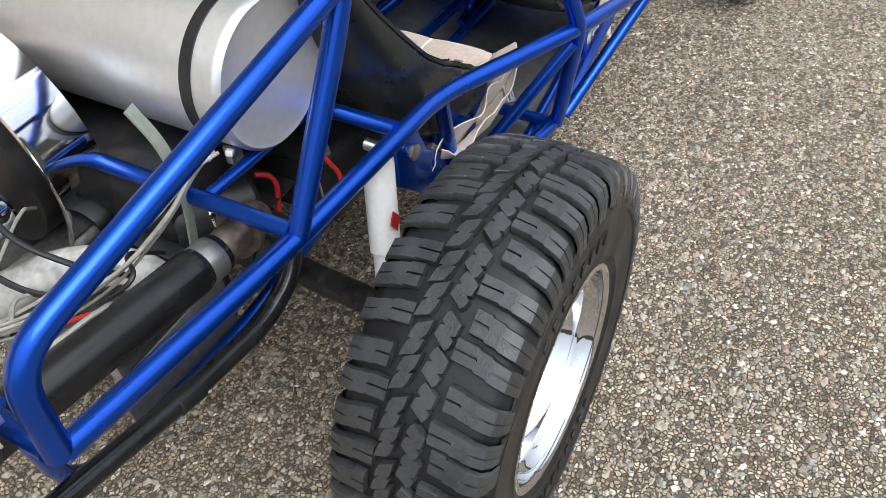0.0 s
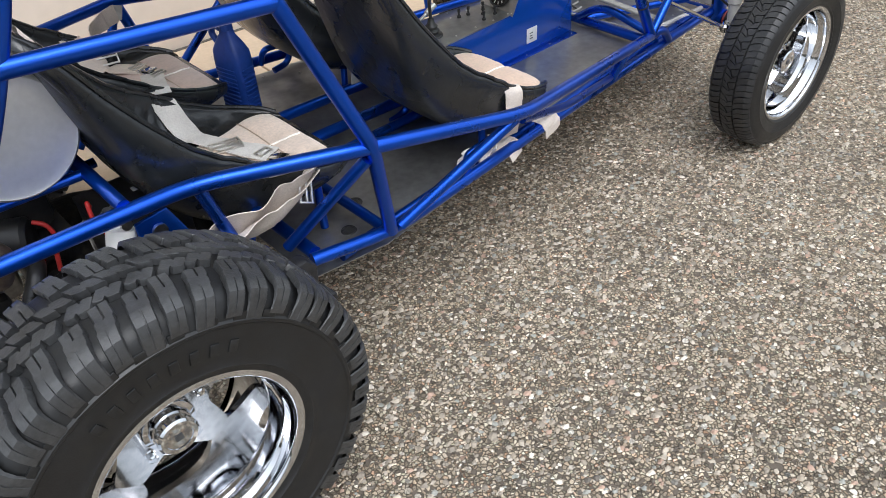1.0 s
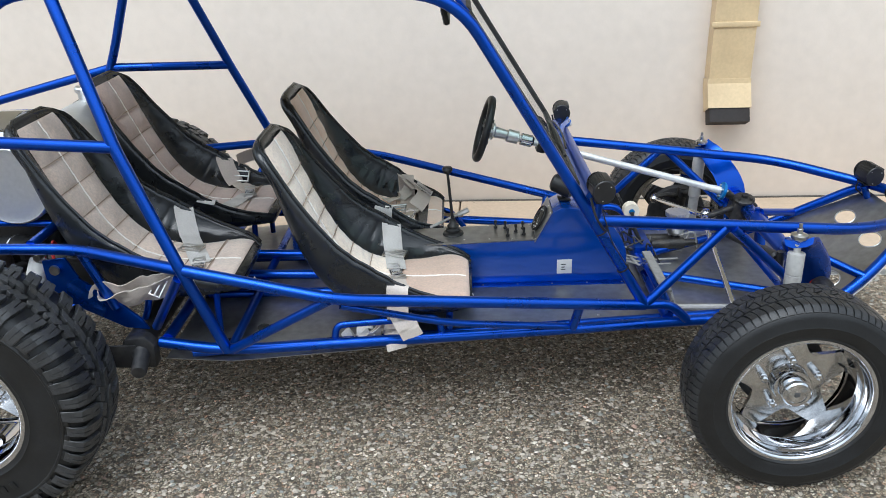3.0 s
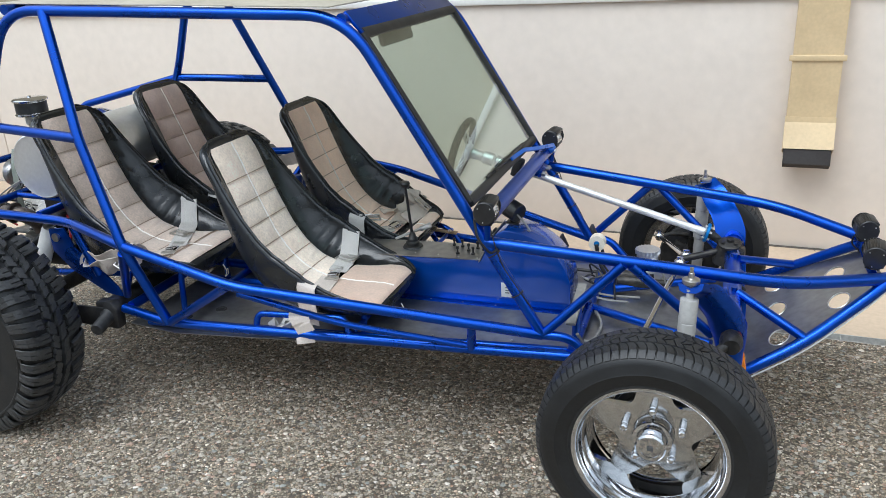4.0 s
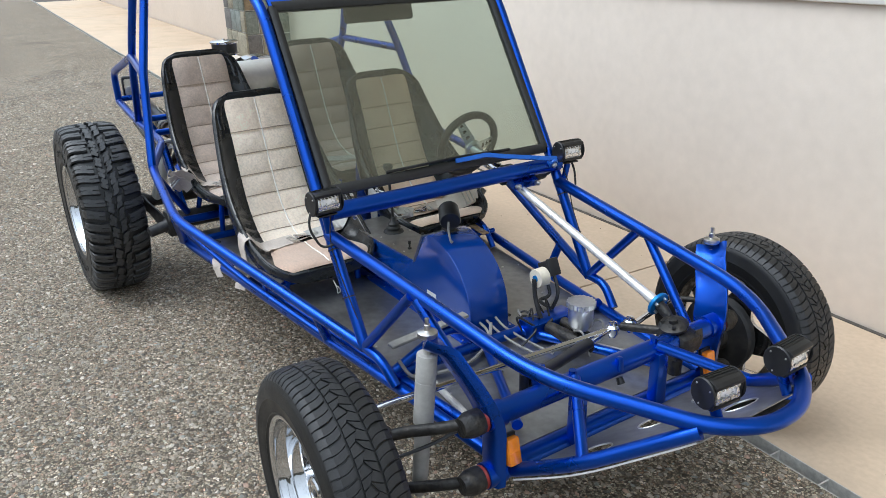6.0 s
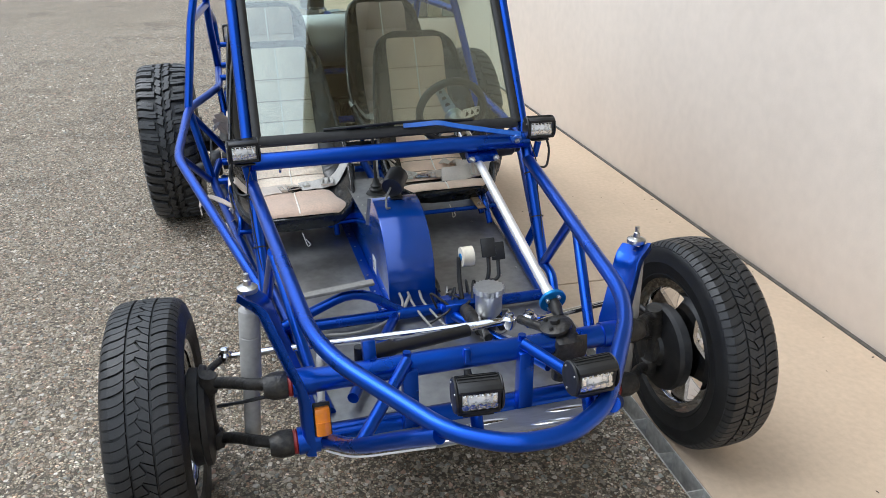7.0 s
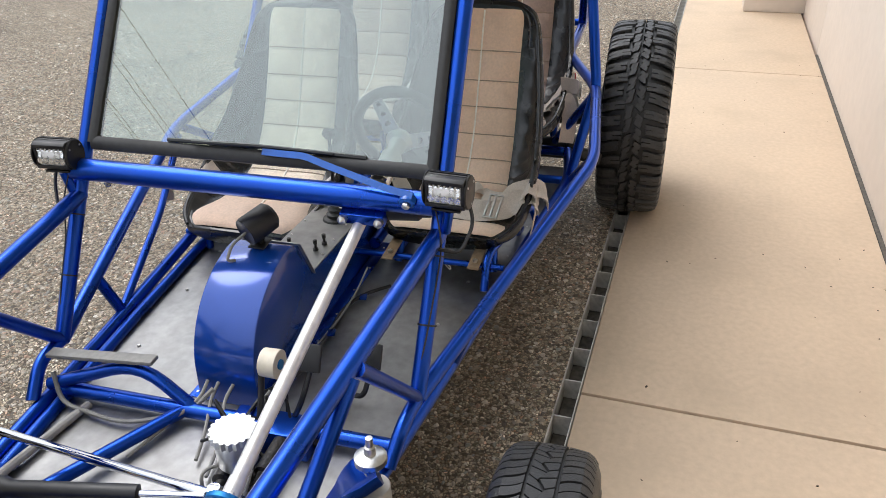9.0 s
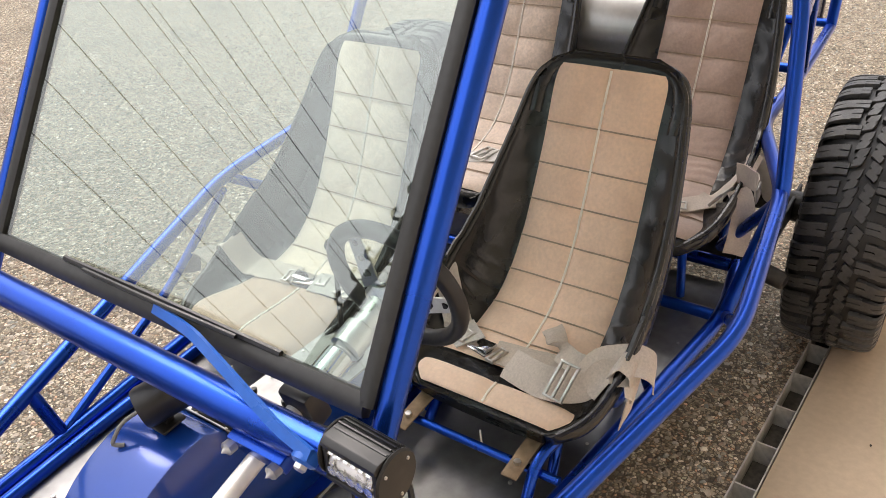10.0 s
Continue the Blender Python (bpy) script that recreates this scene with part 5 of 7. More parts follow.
# loose lap straps over the side rails behind the door opening
ribbon("hanging_strap", [(0.60, -0.545, 0.685), (0.555, -0.572, 0.668), (0.50, -0.575, 0.636), (0.45, -0.572, 0.622), (0.40, -0.565, 0.612), (0.35, -0.555, 0.612), (0.31, -0.535, 0.600), (0.295, -0.52, 0.575)], ((0.4, -0.3, 0.9), (0.1, -0.6, 0.8)), 0.115, WEB_PALE, buggy, 0.010, 41, "crumpled pale strap hanging by the side rail")
ribbon("hanging_strap", [(0.575, -0.575, 0.668), (0.50, -0.592, 0.640), (0.43, -0.590, 0.606), (0.37, -0.575, 0.588), (0.32, -0.555, 0.580), (0.30, -0.535, 0.585)], ((0.3, -0.5, 0.8), (0.2, -0.7, 0.5)), 0.085, WEB_PALE, buggy, 0.009, 47)
bars("strap_adjuster", pose(0.525, -0.605, 0.650, 60, 0, 12) @ pose(0, 0, 0, 0, 0, 60), 0.058, STEEL, buggy)
ribbon("anchor_strap", [(0.50, 0.575, 0.722), (0.52, 0.610, 0.728), (0.56, 0.640, 0.735), (0.60, 0.652, 0.742), (0.634, 0.660, 0.745)], ((0.2, -0.1, 1), (0.1, 0.1, 1)), 0.064, WEB_PALE, buggy, 0.004, 43, "crumpled pale strap behind the side rail")
ribbon("hanging_strap", [(0.525, 0.590, 0.690), (0.545, 0.612, 0.665), (0.548, 0.620, 0.61), (0.542, 0.615, 0.55), (0.536, 0.608, 0.495)], ((-0.2, 1, 0.2), (-0.3, 1, 0)), 0.060, WEB_PALE, buggy, 0.002, 44, "pale strap tail hanging outside the seat")
box("belt_anchor", (0.035, 0.004, 0.05), pose(0.640, 0.664, 0.745, 0, 20, 0), GALV, buggy, 0.0015, "steel belt anchor tab")
box("strap_hook", (0.05, 0.006, 0.035), pose(0.288, -0.522, 0.590, 0, -15, 0), STEEL, buggy, 0.002)


# ---- cabin ----
FZ = 0.372
# tunnel cover: low rear part with a tin top, a gauge panel and an arched front
arch = [(1.905, 0.672), (1.945, 0.694)] + [(1.945 + 0.265 * math.sin(a), 0.45 + 0.244 * math.cos(a)) for a in np.linspace(0.12, 1.45, 40)] + [(2.213, FZ)]
prism("tunnel_cover", [(1.30, FZ), (1.30, 0.545), (1.845, 0.558)] + arch, 0.165, pose(0, -0.002, 0), BLUEGLOSS, buggy, 0.004, angle=25)
prism("tunnel_top", [(1.30, 0.546), (1.845, 0.560), (1.848, 0.564), (1.30, 0.551)], 0.17, pose(0, -0.002, 0), SHEET, buggy)
gauge = box("gauge_panel", (0.145, 0.178, 0.004), pose(1.873, -0.002, 0.616, 0, -62, 0), SHEET, buggy, 0.0015, "riveted aluminium gauge panel")
gm = pose(1.868, -0.002, 0.6185, 0, -62, 0) @ pose(0, 0, 0, 90, 0, 0)
turned("gauge_bezel", [(0.054, 0.0), (0.056, 0.008), (0.052, 0.011), (0.049, 0.006)], gm, BLACK, gauge, 40)
turned("gauge_dial", [(0.049, 0.006), (0.0, 0.006)], gm, DIAL, gauge, 40)
for k in range(11):
    a = radians(-130 + 26 * k)
    box("dial_mark", (0.003, 0.001, 0.010), gm @ pose(0.040 * math.sin(a), 0.0068, 0.040 * math.cos(a), 0, math.degrees(a), 0), WHITE, gauge, 0)
box("dial_needle", (0.002, 0.001, 0.034), gm @ pose(-0.010, 0.0075, 0.010, 0, -45, 0), WHITE, gauge, 0)
for a, b in ((-0.062, -0.08), (-0.062, 0.08), (0.062, -0.08), (0.062, 0.08), (-0.062, 0), (0.062, 0)):
    turned("rivet", [(0.004, 0.002), (0.003, 0.004), (0, 0.005)], pose(1.873, -0.002, 0.616, 0, -62, 0) @ pose(a, b, 0, 90), STEEL, gauge, 8)
# toggle switches on the tunnel top
for x, y in ((1.80, 0.03), (1.77, 0.0), (1.80, -0.035), (1.73, 0.04), (1.735, -0.04), (1.69, 0.05)):
    turned("toggle_switch", [(0.008, 0.0), (0.008, 0.008), (0.004, 0.009), (0.004, 0.020), (0.006, 0.024), (0.006, 0.034), (0, 0.036)], pose(x, y, 0.560, 90, 0, 0), BLACK, buggy, 10)
for x, y in ((1.66, -0.07), (1.66, 0.066), (1.75, -0.075), (1.75, 0.07), (1.83, -0.075), (1.83, 0.07), (1.56, -0.07), (1.56, 0.066)):
    turned("top_rivet", [(0.004, 0.0), (0.003, 0.003), (0, 0.0035)], pose(x, y, 0.563, 90, 0, 0), STEEL, buggy, 8)
box("sticker", (0.060, 0.002, 0.062), pose(1.96, -0.0855, 0.44, 0, 0, 0), PAPER, buggy, 0.0005, "silver sticker on the tunnel side")
for dz, w in ((0.010, 0.020), (-0.002, 0.014), (-0.012, 0.018)):
    box("sticker_bar", (w, 0.001, 0.004), pose(1.955, -0.087, 0.44 + dz), SIGN_INK, buggy, 0)
for x in np.arange(1.35, 2.2, 0.14):
    for s in (-1, 1):
        turned("edge_bolt", [(0.005, 0), (0.004, 0.004), (0, 0.005)], pose(x, s * 0.105, 0.373, 90), STEEL, buggy, 6)
for s in (-1, 1):
    box("tunnel_flange", (0.90, 0.035, 0.004), pose(1.76, s * 0.10 - 0.002, 0.374), BLUE, buggy, 0.001)
# gear lever
rod("shift_lever", (1.515, 0.015, 0.60), (1.500, 0.010, 0.825), [(0.0065, 0), (0.0055, 1)], BLACK, buggy, 10)
turned("shift_knob", [(0.0, -0.012), (0.012, -0.010), (0.019, 0.0), (0.021, 0.008), (0.017, 0.016), (0.0, 0.019)], pose(1.500, 0.010, 0.828, 90), BLACK, buggy, 20)
turned("shift_boot", [(0.045, 0.0), (0.040, 0.010), (0.028, 0.014), (0.030, 0.024), (0.022, 0.030), (0.024, 0.040), (0.016, 0.048), (0.010, 0.068)], pose(1.515, 0.015, 0.553, 90), SOFT_BLACK, buggy, 20)
rod("brake_handle", (1.42, 0.055, 0.57), (1.58, 0.065, 0.64), [(0.006, 0), (0.006, 0.7), (0.011, 0.72), (0.011, 1)], STEEL, buggy, 10)
# spot lamp standing on the tunnel
sl = look((1.958, 0.002, 0.755), (2.25, -0.16, 0.66)) @ pose(0, 0, 0, -90, 0, 0)
turned("tunnel_lamp", [(0.0, -0.048), (0.028, -0.046), (0.038, -0.036), (0.039, 0.034), (0.036, 0.042), (0.033, 0.040), (0.0, 0.038)], sl, BLACK, buggy, 28, "small black cylinder lamp")
box("lamp_foot", (0.05, 0.045, 0.006), pose(1.962, 0.002, 0.701, 0, 5, 0), BLACK, buggy, 0.002)
box("lamp_stem", (0.018, 0.02, 0.04), pose(1.960, 0.002, 0.718), BLACK, buggy, 0.003)
tube("lamp_cable", [(1.985, -0.02, 0.74), (2.02, -0.045, 0.72), (2.045, -0.05, 0.686), (2.030, -0.035, 0.682)], 0.004, WIRE, buggy, 0.03, 8)

# steering wheel and column
COL = Vector((2.69, 0.300, 0.603)) - Vector((1.651, 0.318, 0.914))
cm = toward((1.656, 0.300, 0.914), (2.69, 0.300, 0.603))
sw = empty("steering_wheel", None, buggy)
v, f = lathe([(0.129 + 0.0155 * math.cos(a), 0.0165 * math.sin(a)) for a in np.linspace(0, 2 * math.pi, 11)[:-1]], 48, True)
obj("grip", moved(v, cm), f, BLACK, sw, "black foam grip")
for k in range(3):
    a = radians((90, 210, 330)[k] + 90)
    bm = bmesh.new()
    out = []
    for i in range(13):
        r = 0.034 + 0.092 * i / 12
        out.append((r, 0.016 + 0.008 * (1 - i / 12)))
    ups, dns = [], []
    for r, h in out:
        dish = 0.035 * (1 - (r - 0.034) / 0.092) ** 1.2
        ups.append([bm.verts.new((r, dish + d, h)) for d in (-0.0015, 0.0015)])
        dns.append([bm.verts.new((r, dish + d, -h)) for d in (-0.0015, 0.0015)])
    for i in range(12):
        bm.faces.new((ups[i][0], ups[i + 1][0], dns[i + 1][0], dns[i][0]))
        bm.faces.new((ups[i][1], dns[i][1], dns[i + 1][1], ups[i + 1][1]))
        bm.faces.new((ups[i][0], ups[i][1], ups[i + 1][1], ups[i + 1][0]))
        bm.faces.new((dns[i][0], dns[i + 1][0], dns[i + 1][1], dns[i][1]))
    bmesh.ops.transform(bm, matrix=cm @ Matrix.Rotation(-a, 4, "Y"), verts=bm.verts[:])
    spoke = part("spoke", bm, ALU, sw, "polished spoke with black discs for holes")
    # Black discs stand in for the dark of drilled holes; the spoke stays solid.
    for i, rr_ in enumerate((0.0100, 0.0085, 0.0070)):
        r = 0.052 + 0.026 * i
        dish = 0.035 * (1 - (r - 0.034) / 0.092) ** 1.2
        turned("hole_disc", [(rr_, -0.0024), (rr_, 0.0024)], cm @ Matrix.Rotation(-a, 4, "Y") @ pose(r, dish, 0), BLACK, sw, 16)
turned("hub", [(0.0, 0.020), (0.030, 0.022), (0.036, 0.034), (0.036, 0.042), (0.024, 0.050), (0.020, 0.10), (0.028, 0.105), (0.028, 0.15), (0.016, 0.155)], cm, ALU, sw, 28)
D = COL.length
turned("steering_column", [(0.0150, 0.12), (0.0150, D - 0.03)], cm, COLUMN, buggy, 20, "bare metal steering column")
turned("quick_release", [(0.022, 0.16), (0.026, 0.165), (0.026, 0.21), (0.018, 0.22)], cm, CHROME, buggy, 24)
box("column_mount", (0.05, 0.11, 0.03), pose(1.995, 0.312, 0.835, 0, 17, 0), BLUE, buggy, 0.003)
for s in (-1, 1):
    turned("mount_bolt", [(0.011, 0.0), (0.011, 0.014), (0.006, 0.016), (0, 0.024)], pose(2.02, 0.312 + s * 0.045, 0.830, 0, 0, -90), STEEL, buggy, 8)
turned("steering_flange", [(0.016, D - 0.007), (0.038, D - 0.006), (0.040, D - 0.004), (0.040, D + 0.004), (0.038, D + 0.006), (0.014, D + 0.007)], cm, ANOD, buggy, 32, "blue coupling disc")
turned("column_yoke", [(0.0165, D - 0.05), (0.0175, D - 0.03), (0.0165, D - 0.008)], cm, COLUMN, buggy, 20)
rod("coupling_shaft", (2.70, 0.300, 0.600), (2.745, 0.301, 0.575), [(0.018, 0), (0.018, 0.5), (0.012, 1)], GREASE, buggy, 14)
for k in range(4):
    a = math.pi / 2 * k + 0.5
    turned("coupling_bolt", [(0.0055, D - 0.014), (0.0055, D + 0.016), (0, D + 0.018)], cm @ pose(0.024 * math.cos(a), 0, 0.024 * math.sin(a)), STEEL, buggy, 8)

# windscreen
ws = empty("windscreen", None, buggy)
B0, B1, T0, T1 = Vector((1.935, -0.458, 0.928)), Vector((1.935, 0.464, 0.928)), Vector((1.588, -0.454, 1.488)), Vector((1.588, 0.454, 1.488))
n_ = (B1 - B0).cross(T0 - B0).normalized() * 0.0025
vs = [p + n_ for p in (B0, B1, T1, T0)] + [p - n_ for p in (B0, B1, T1, T0)]
pane = obj("pane", vs, [(0, 1, 2, 3), (7, 6, 5, 4), (0, 4, 5, 1), (1, 5, 6, 2), (2, 6, 7, 3), (3, 7, 4, 0)], GLASS, ws, "faintly green windscreen glass", smooth=False)
pane.visible_shadow = False
for a, b, w in ((B0, B1, 0.034), (T0, T1, 0.034), (B0, T0, 0.028), (B1, T1, 0.028)):
    v, f = sweep([a, b], [(-w / 2, -0.010), (w / 2, -0.010), (w / 2, 0.008), (w * 0.2, 0.013), (-w * 0.2, 0.013), (-w / 2, 0.008)], up=tuple(n_ * 400))
    obj("rubber_seal", v, f, SOFT_BLACK, ws, "black rubber seal")
mir = empty("rear_view_mirror", pose(1.515, -0.005, 1.438, 0, -12, 0), buggy)
box("mirror_shell", (0.022, 0.29, 0.062), pose(0, 0, 0), BLACK, mir, 0.009)
box("mirror_glass", (0.003, 0.275, 0.05), pose(-0.0115, 0, 0), CHROME, mir, 0.001)
rod("mirror_stem", (0.008, 0.0, 0.02), (0.045, 0, 0.07), [(0.006, 0), (0.006, 1)], BLACK, mir, 8)
# wiper on a bolted pivot
wip = empty("wiper", None, buggy)
turned("pivot", [(0.019, 0.0), (0.019, 0.018), (0.013, 0.022), (0.010, 0.020), (0, 0.020)], pose(2.018, 0.430, 0.900, 0, 0, -90) @ pose(0, 0, 0, -30), WIPERB, wip, 20)
strap("arm", [(2.032, 0.445, 0.910), (2.025, 0.38, 0.920), (1.985, 0.22, 0.945), (1.972, 0.16, 0.958), (1.958, 0.10, 0.952), (1.950, 0.04, 0.950)], 0.016, WIPERB, wip, up=(0.85, 0, 0.52), thick=0.008, fillet=0.02, label="bright blue wiper arm")
turned("pivot_bolt", [(0.010, 0.018), (0.010, 0.028), (0.007, 0.031), (0, 0.031)], pose(2.018, 0.430, 0.900, 0, 0, -90) @ pose(0, 0, 0, -30), STEEL, wip, 6)
tube("blade", [(1.930, -0.235, 0.952), (1.935, 0.02, 0.958), (1.930, 0.30, 0.948)], 0.0055, BLACK, wip, 0.1, 6)
tube("blade_bow", [(1.942, -0.16, 0.957), (1.952, 0.03, 0.966), (1.942, 0.22, 0.956)], 0.004, BLACK, wip, 0.08, 6)


def led_lamp(m, tilt=0.0):
    """A cube lamp: finned back, clear face with reflectors, round side plates."""
    lamp = empty("led_lamp", m @ pose(0, 0, 0, 0, tilt, 0) @ Matrix.Diagonal((0.86, 0.96, 0.94, 1)), buggy)
    prism("housing", [(-0.040, -0.020), (-0.030, -0.036), (0.020, -0.038), (0.030, -0.034), (0.030, -0.027), (0.022, -0.024), (0.022, 0.022), (0.033, 0.026), (0.034, 0.034), (0.024, 0.040), (-0.006, 0.041), (-0.026, 0.034), (-0.038, 0.018)], 0.096, Matrix(), BLACK, lamp, 0.002)
    for k in range(7):
        a = radians(75 + 15 * k)
        box("cooling_rib", (0.003, 0.092, 0.003), pose(-0.006 + 0.038 * math.cos(a), 0, 0.002 + 0.040 * math.sin(a), 0, -math.degrees(a), 0), BLACK, lamp, 0)
    for s in (-1, 1):
        box("face_cheek", (0.012, 0.008, 0.062), pose(0.025, s * 0.0435, 0), BLACK, lamp, 0.002)
    for z, h in ((0.0285, 0.009), (-0.0285, 0.009)):
        box("face_cheek", (0.014, 0.092, h), pose(0.026, 0, z), BLACK, lamp, 0.002)
    box("reflector_tray", (0.004, 0.080, 0.050), pose(0.0235, 0, 0), LED_BACK, lamp, 0.001)
    box("upper_reflector", (0.004, 0.050, 0.016), pose(0.0265, 0, 0.006, 0, -14, 0), LED_BACK, lamp, 0.0015)
    for c in range(6):
        prism("reflector_facet", [(-0.003, -0.003), (0.005, -0.003), (-0.003, 0.003)], 0.009, pose(0.027, -0.033 + 0.0132 * c, 0.020), LED, lamp, 0.0006)
    for s in (-1, 1):
        prism("reflector_facet", [(-0.003, -0.009), (0.006, -0.009), (-0.003, 0.009)], 0.010, pose(0.027, s * 0.033, 0.007), LED, lamp, 0.0008)
    for c in range(5):
        turned("reflector_cup", [(0.0084, 0.007), (0.0078, 0.007), (0.0062, 0.0), (0.0030, -0.003), (0.0, -0.001)], pose(0.026, -0.032 + 0.016 * c, -0.011, 0, 0, -90), LED, lamp, 12)
    for s in (-1, 1):
        turned("side_plate", [(0.042, 0.0), (0.043, 0.002), (0.040, 0.005), (0, 0.005)], pose(-0.004, s * 0.049, 0, 0, 0, 0 if s > 0 else 180), BLACK, lamp, 24)
        for a in (40, 140, 260):
            turned("screw", [(0.003, 0), (0.0025, 0.002), (0, 0.0025)], pose(-0.004 + 0.031 * math.cos(radians(a)), s * 0.054, 0.031 * math.sin(radians(a)), 0, 0, 0 if s > 0 else 180), STEEL, lamp, 6)
        for z in (-0.030, 0.031):
            turned("screw", [(0.0028, 0), (0.0022, 0.002), (0, 0.0025)], pose(0.030, s * 0.026, z, 0, 0, -90), STEEL, lamp, 6)
    box("bracket", (0.05, 0.07, 0.006), pose(-0.004, 0, -0.045), BLACK, lamp, 0.002)
    return lamp


for y, s in ((-0.508, -1), (0.522, 1)):
    led_lamp(pose(2.015, y, 0.924, 0, 0, s * -4))
    one("lamp_bracket", [(2.005, y * 0.98, 0.815), (2.01, y, 0.872)], 0.012, 0)
    tube("lamp_cable", [(1.975, y + s * 0.03, 0.90), (1.99, y + s * 0.055, 0.84), (2.03, y + s * 0.03, 0.775), (2.045, y * 0.96, 0.79)], 0.0045, BLACK, buggy, 0.04, 6)
led_lamp(pose(3.235, -0.106, 0.712, 0, 6, -5))
led_lamp(pose(3.240, 0.152, 0.715, 0, 6, 3))
for y in (-0.106, 0.152):
    one("lamp_bracket", [(3.225, y, 0.662), (3.255, y, 0.600)], 0.014, 0)
tube("lamp_cable", [(3.205, y + 0.01, 0.675), (3.20, y + 0.015, 0.645), (3.235, y + 0.01, 0.615)], 0.0035, BLACK, buggy, 0.02, 6)

# pedals, reservoir, cables
turned("roller_pedal", [(0.016, -0.020), (0.033, -0.020), (0.034, 0.020), (0.016, 0.020)], pose(2.272, 0.172, 0.575), CREAMP, buggy, 28, "cream roller pedal")
turned("roller_pin", [(0.012, -0.024), (0.012, 0.024)], pose(2.272, 0.172, 0.575), ANOD, buggy, 12)
tube("pedal_arm", [(2.272, 0.145, 0.575), (2.285, 0.142, 0.50), (2.33, 0.145, 0.41)], 0.008, MATT, buggy, 0.03, 8)
for x, y, z in ((2.245, 0.257, 0.585), (2.10, 0.345, 0.50)):
    box("pedal_pad", (0.012, 0.05, 0.065), pose(x, y, z, 0, -25, 0), SOFT_BLACK, buggy, 0.004)
    tube("pedal_arm", [(x, y, z - 0.02), (x + 0.05, y - 0.01, z - 0.09), (x + 0.03, y - 0.06, 0.40), (2.32, y - 0.07, 0.395)], 0.007, BLACK, buggy, 0.04, 8)
turned("reservoir", [(0.0, 0.0), (0.030, 0.002), (0.042, 0.02), (0.043, 0.075), (0.040, 0.088)], pose(2.474, 0.182, 0.455, 90), ALU, buggy, 32, "bare aluminium fluid reservoir")
cap = [(0.0475 + 0.0025 * math.cos(20 * 2 * math.pi * i / 120)) for i in range(120)]
bm = bmesh.new()
lo = [bm.verts.new((2.474 + r * math.cos(2 * math.pi * i / 120), 0.182 + r * math.sin(2 * math.pi * i / 120), 0.540)) for i, r in enumerate(cap)]
hi = [bm.verts.new((v.co.x, v.co.y, 0.558)) for v in lo]
for i in range(120):
    bm.faces.new((lo[i], lo[(i + 1) % 120], hi[(i + 1) % 120], hi[i]))
bm.faces.new(hi)
part("reservoir_cap", bm, ALU, buggy, "fluted aluminium cap")
rod("reservoir_stem", (2.474, 0.182, 0.40), (2.474, 0.182, 0.46), [(0.025, 0), (0.02, 1)], MATT, buggy, 16)
rod("master_cylinder", (2.36, 0.14, 0.425), (2.56, 0.155, 0.425), [(0.02, 0), (0.024, 0.1), (0.024, 0.7), (0.014, 0.72), (0.014, 1)], GREASE, buggy, 16)
rod("master_cylinder", (2.34, 0.215, 0.42), (2.50, 0.22, 0.42), [(0.018, 0), (0.02, 0.1), (0.02, 0.7), (0.012, 0.72), (0.012, 1)], GREASE, buggy, 16)
box("pedal_box", (0.08, 0.20, 0.07), pose(2.315, 0.175, 0.408), BLUE, buggy, 0.006)
for k, (y0, y1, x1) in enumerate(((-0.05, -0.13, 2.45), (-0.02, 0.03, 2.42), (0.02, 0.08, 2.46), (0.12, 0.16, 2.50))):
    tube("brake_cable", [(2.215, y0, 0.44), (2.26, y0 * 0.9, 0.425), (2.33, (y0 + y1) / 2, 0.395), (x1, y1, 0.385)], 0.0045, WIRE, buggy, 0.05, 7)
tube("brake_cable", [(2.30, -0.43, 0.46), (2.33, -0.40, 0.392), (2.36, -0.2, 0.388), (2.29, -0.06, 0.40), (2.24, -0.02, 0.44)], 0.006, WIRE, buggy, 0.08, 7)
for pts in (([2.47, 0.21, 0.46], [2.52, 0.24, 0.50], [2.55, 0.22, 0.42], [2.46, 0.17, 0.40]), ([2.48, 0.15, 0.46], [2.54, 0.13, 0.49], [2.56, 0.15, 0.40])):
    tube("clear_hose", pts, 0.004, WIRE, buggy, 0.04, 7)
for k in range(7):
    r = random.Random(40 + k)
    x, y = 2.30 + r.uniform(-0.05, 0.06), 0.10 + r.uniform(-0.05, 0.14)
    tube("wiring", [(x, y, 0.42), (x + r.uniform(-0.03, 0.05), y + r.uniform(-0.05, 0.05), 0.47 + r.uniform(-0.02, 0.03)), (x + r.uniform(-0.06, 0.08), y + r.uniform(-0.06, 0.06), 0.43), (x + 0.05, y + r.uniform(-0.05, 0.08), 0.395)], 0.004, BLACK, buggy, 0.03, 6)
strip = box("grey_strip", (0.035, 0.30, 0.012), pose(2.274, -0.295, 0.512, 4, 0, 2), WIRE, buggy, 0.004, "grey rubber sleeve on the brake loop")
for s in (-1, 1):
    for x in (1.2, 1.5, 1.75, 2.05, 2.45, 2.62):
        turned("floor_bolt", [(0.0055, 0), (0.0045, 0.004), (0, 0.005)], pose(x, s * (0.50 - 0.11 * (x - 1.2) - 0.03), 0.3735, 90), STEEL, buggy, 6)
# Flush black discs stand in for the dark of open floor drain holes.
for x, y in ((0.80, -0.40), (0.70, -0.50), (0.80, 0.40)):
    turned("drain_hole_disc", [(0.024, 0.0), (0.022, 0.003), (0.016, 0.003), (0.015, 0.001), (0, 0.001)], pose(x, y, 0.3728, 90), MATT, buggy, 20)

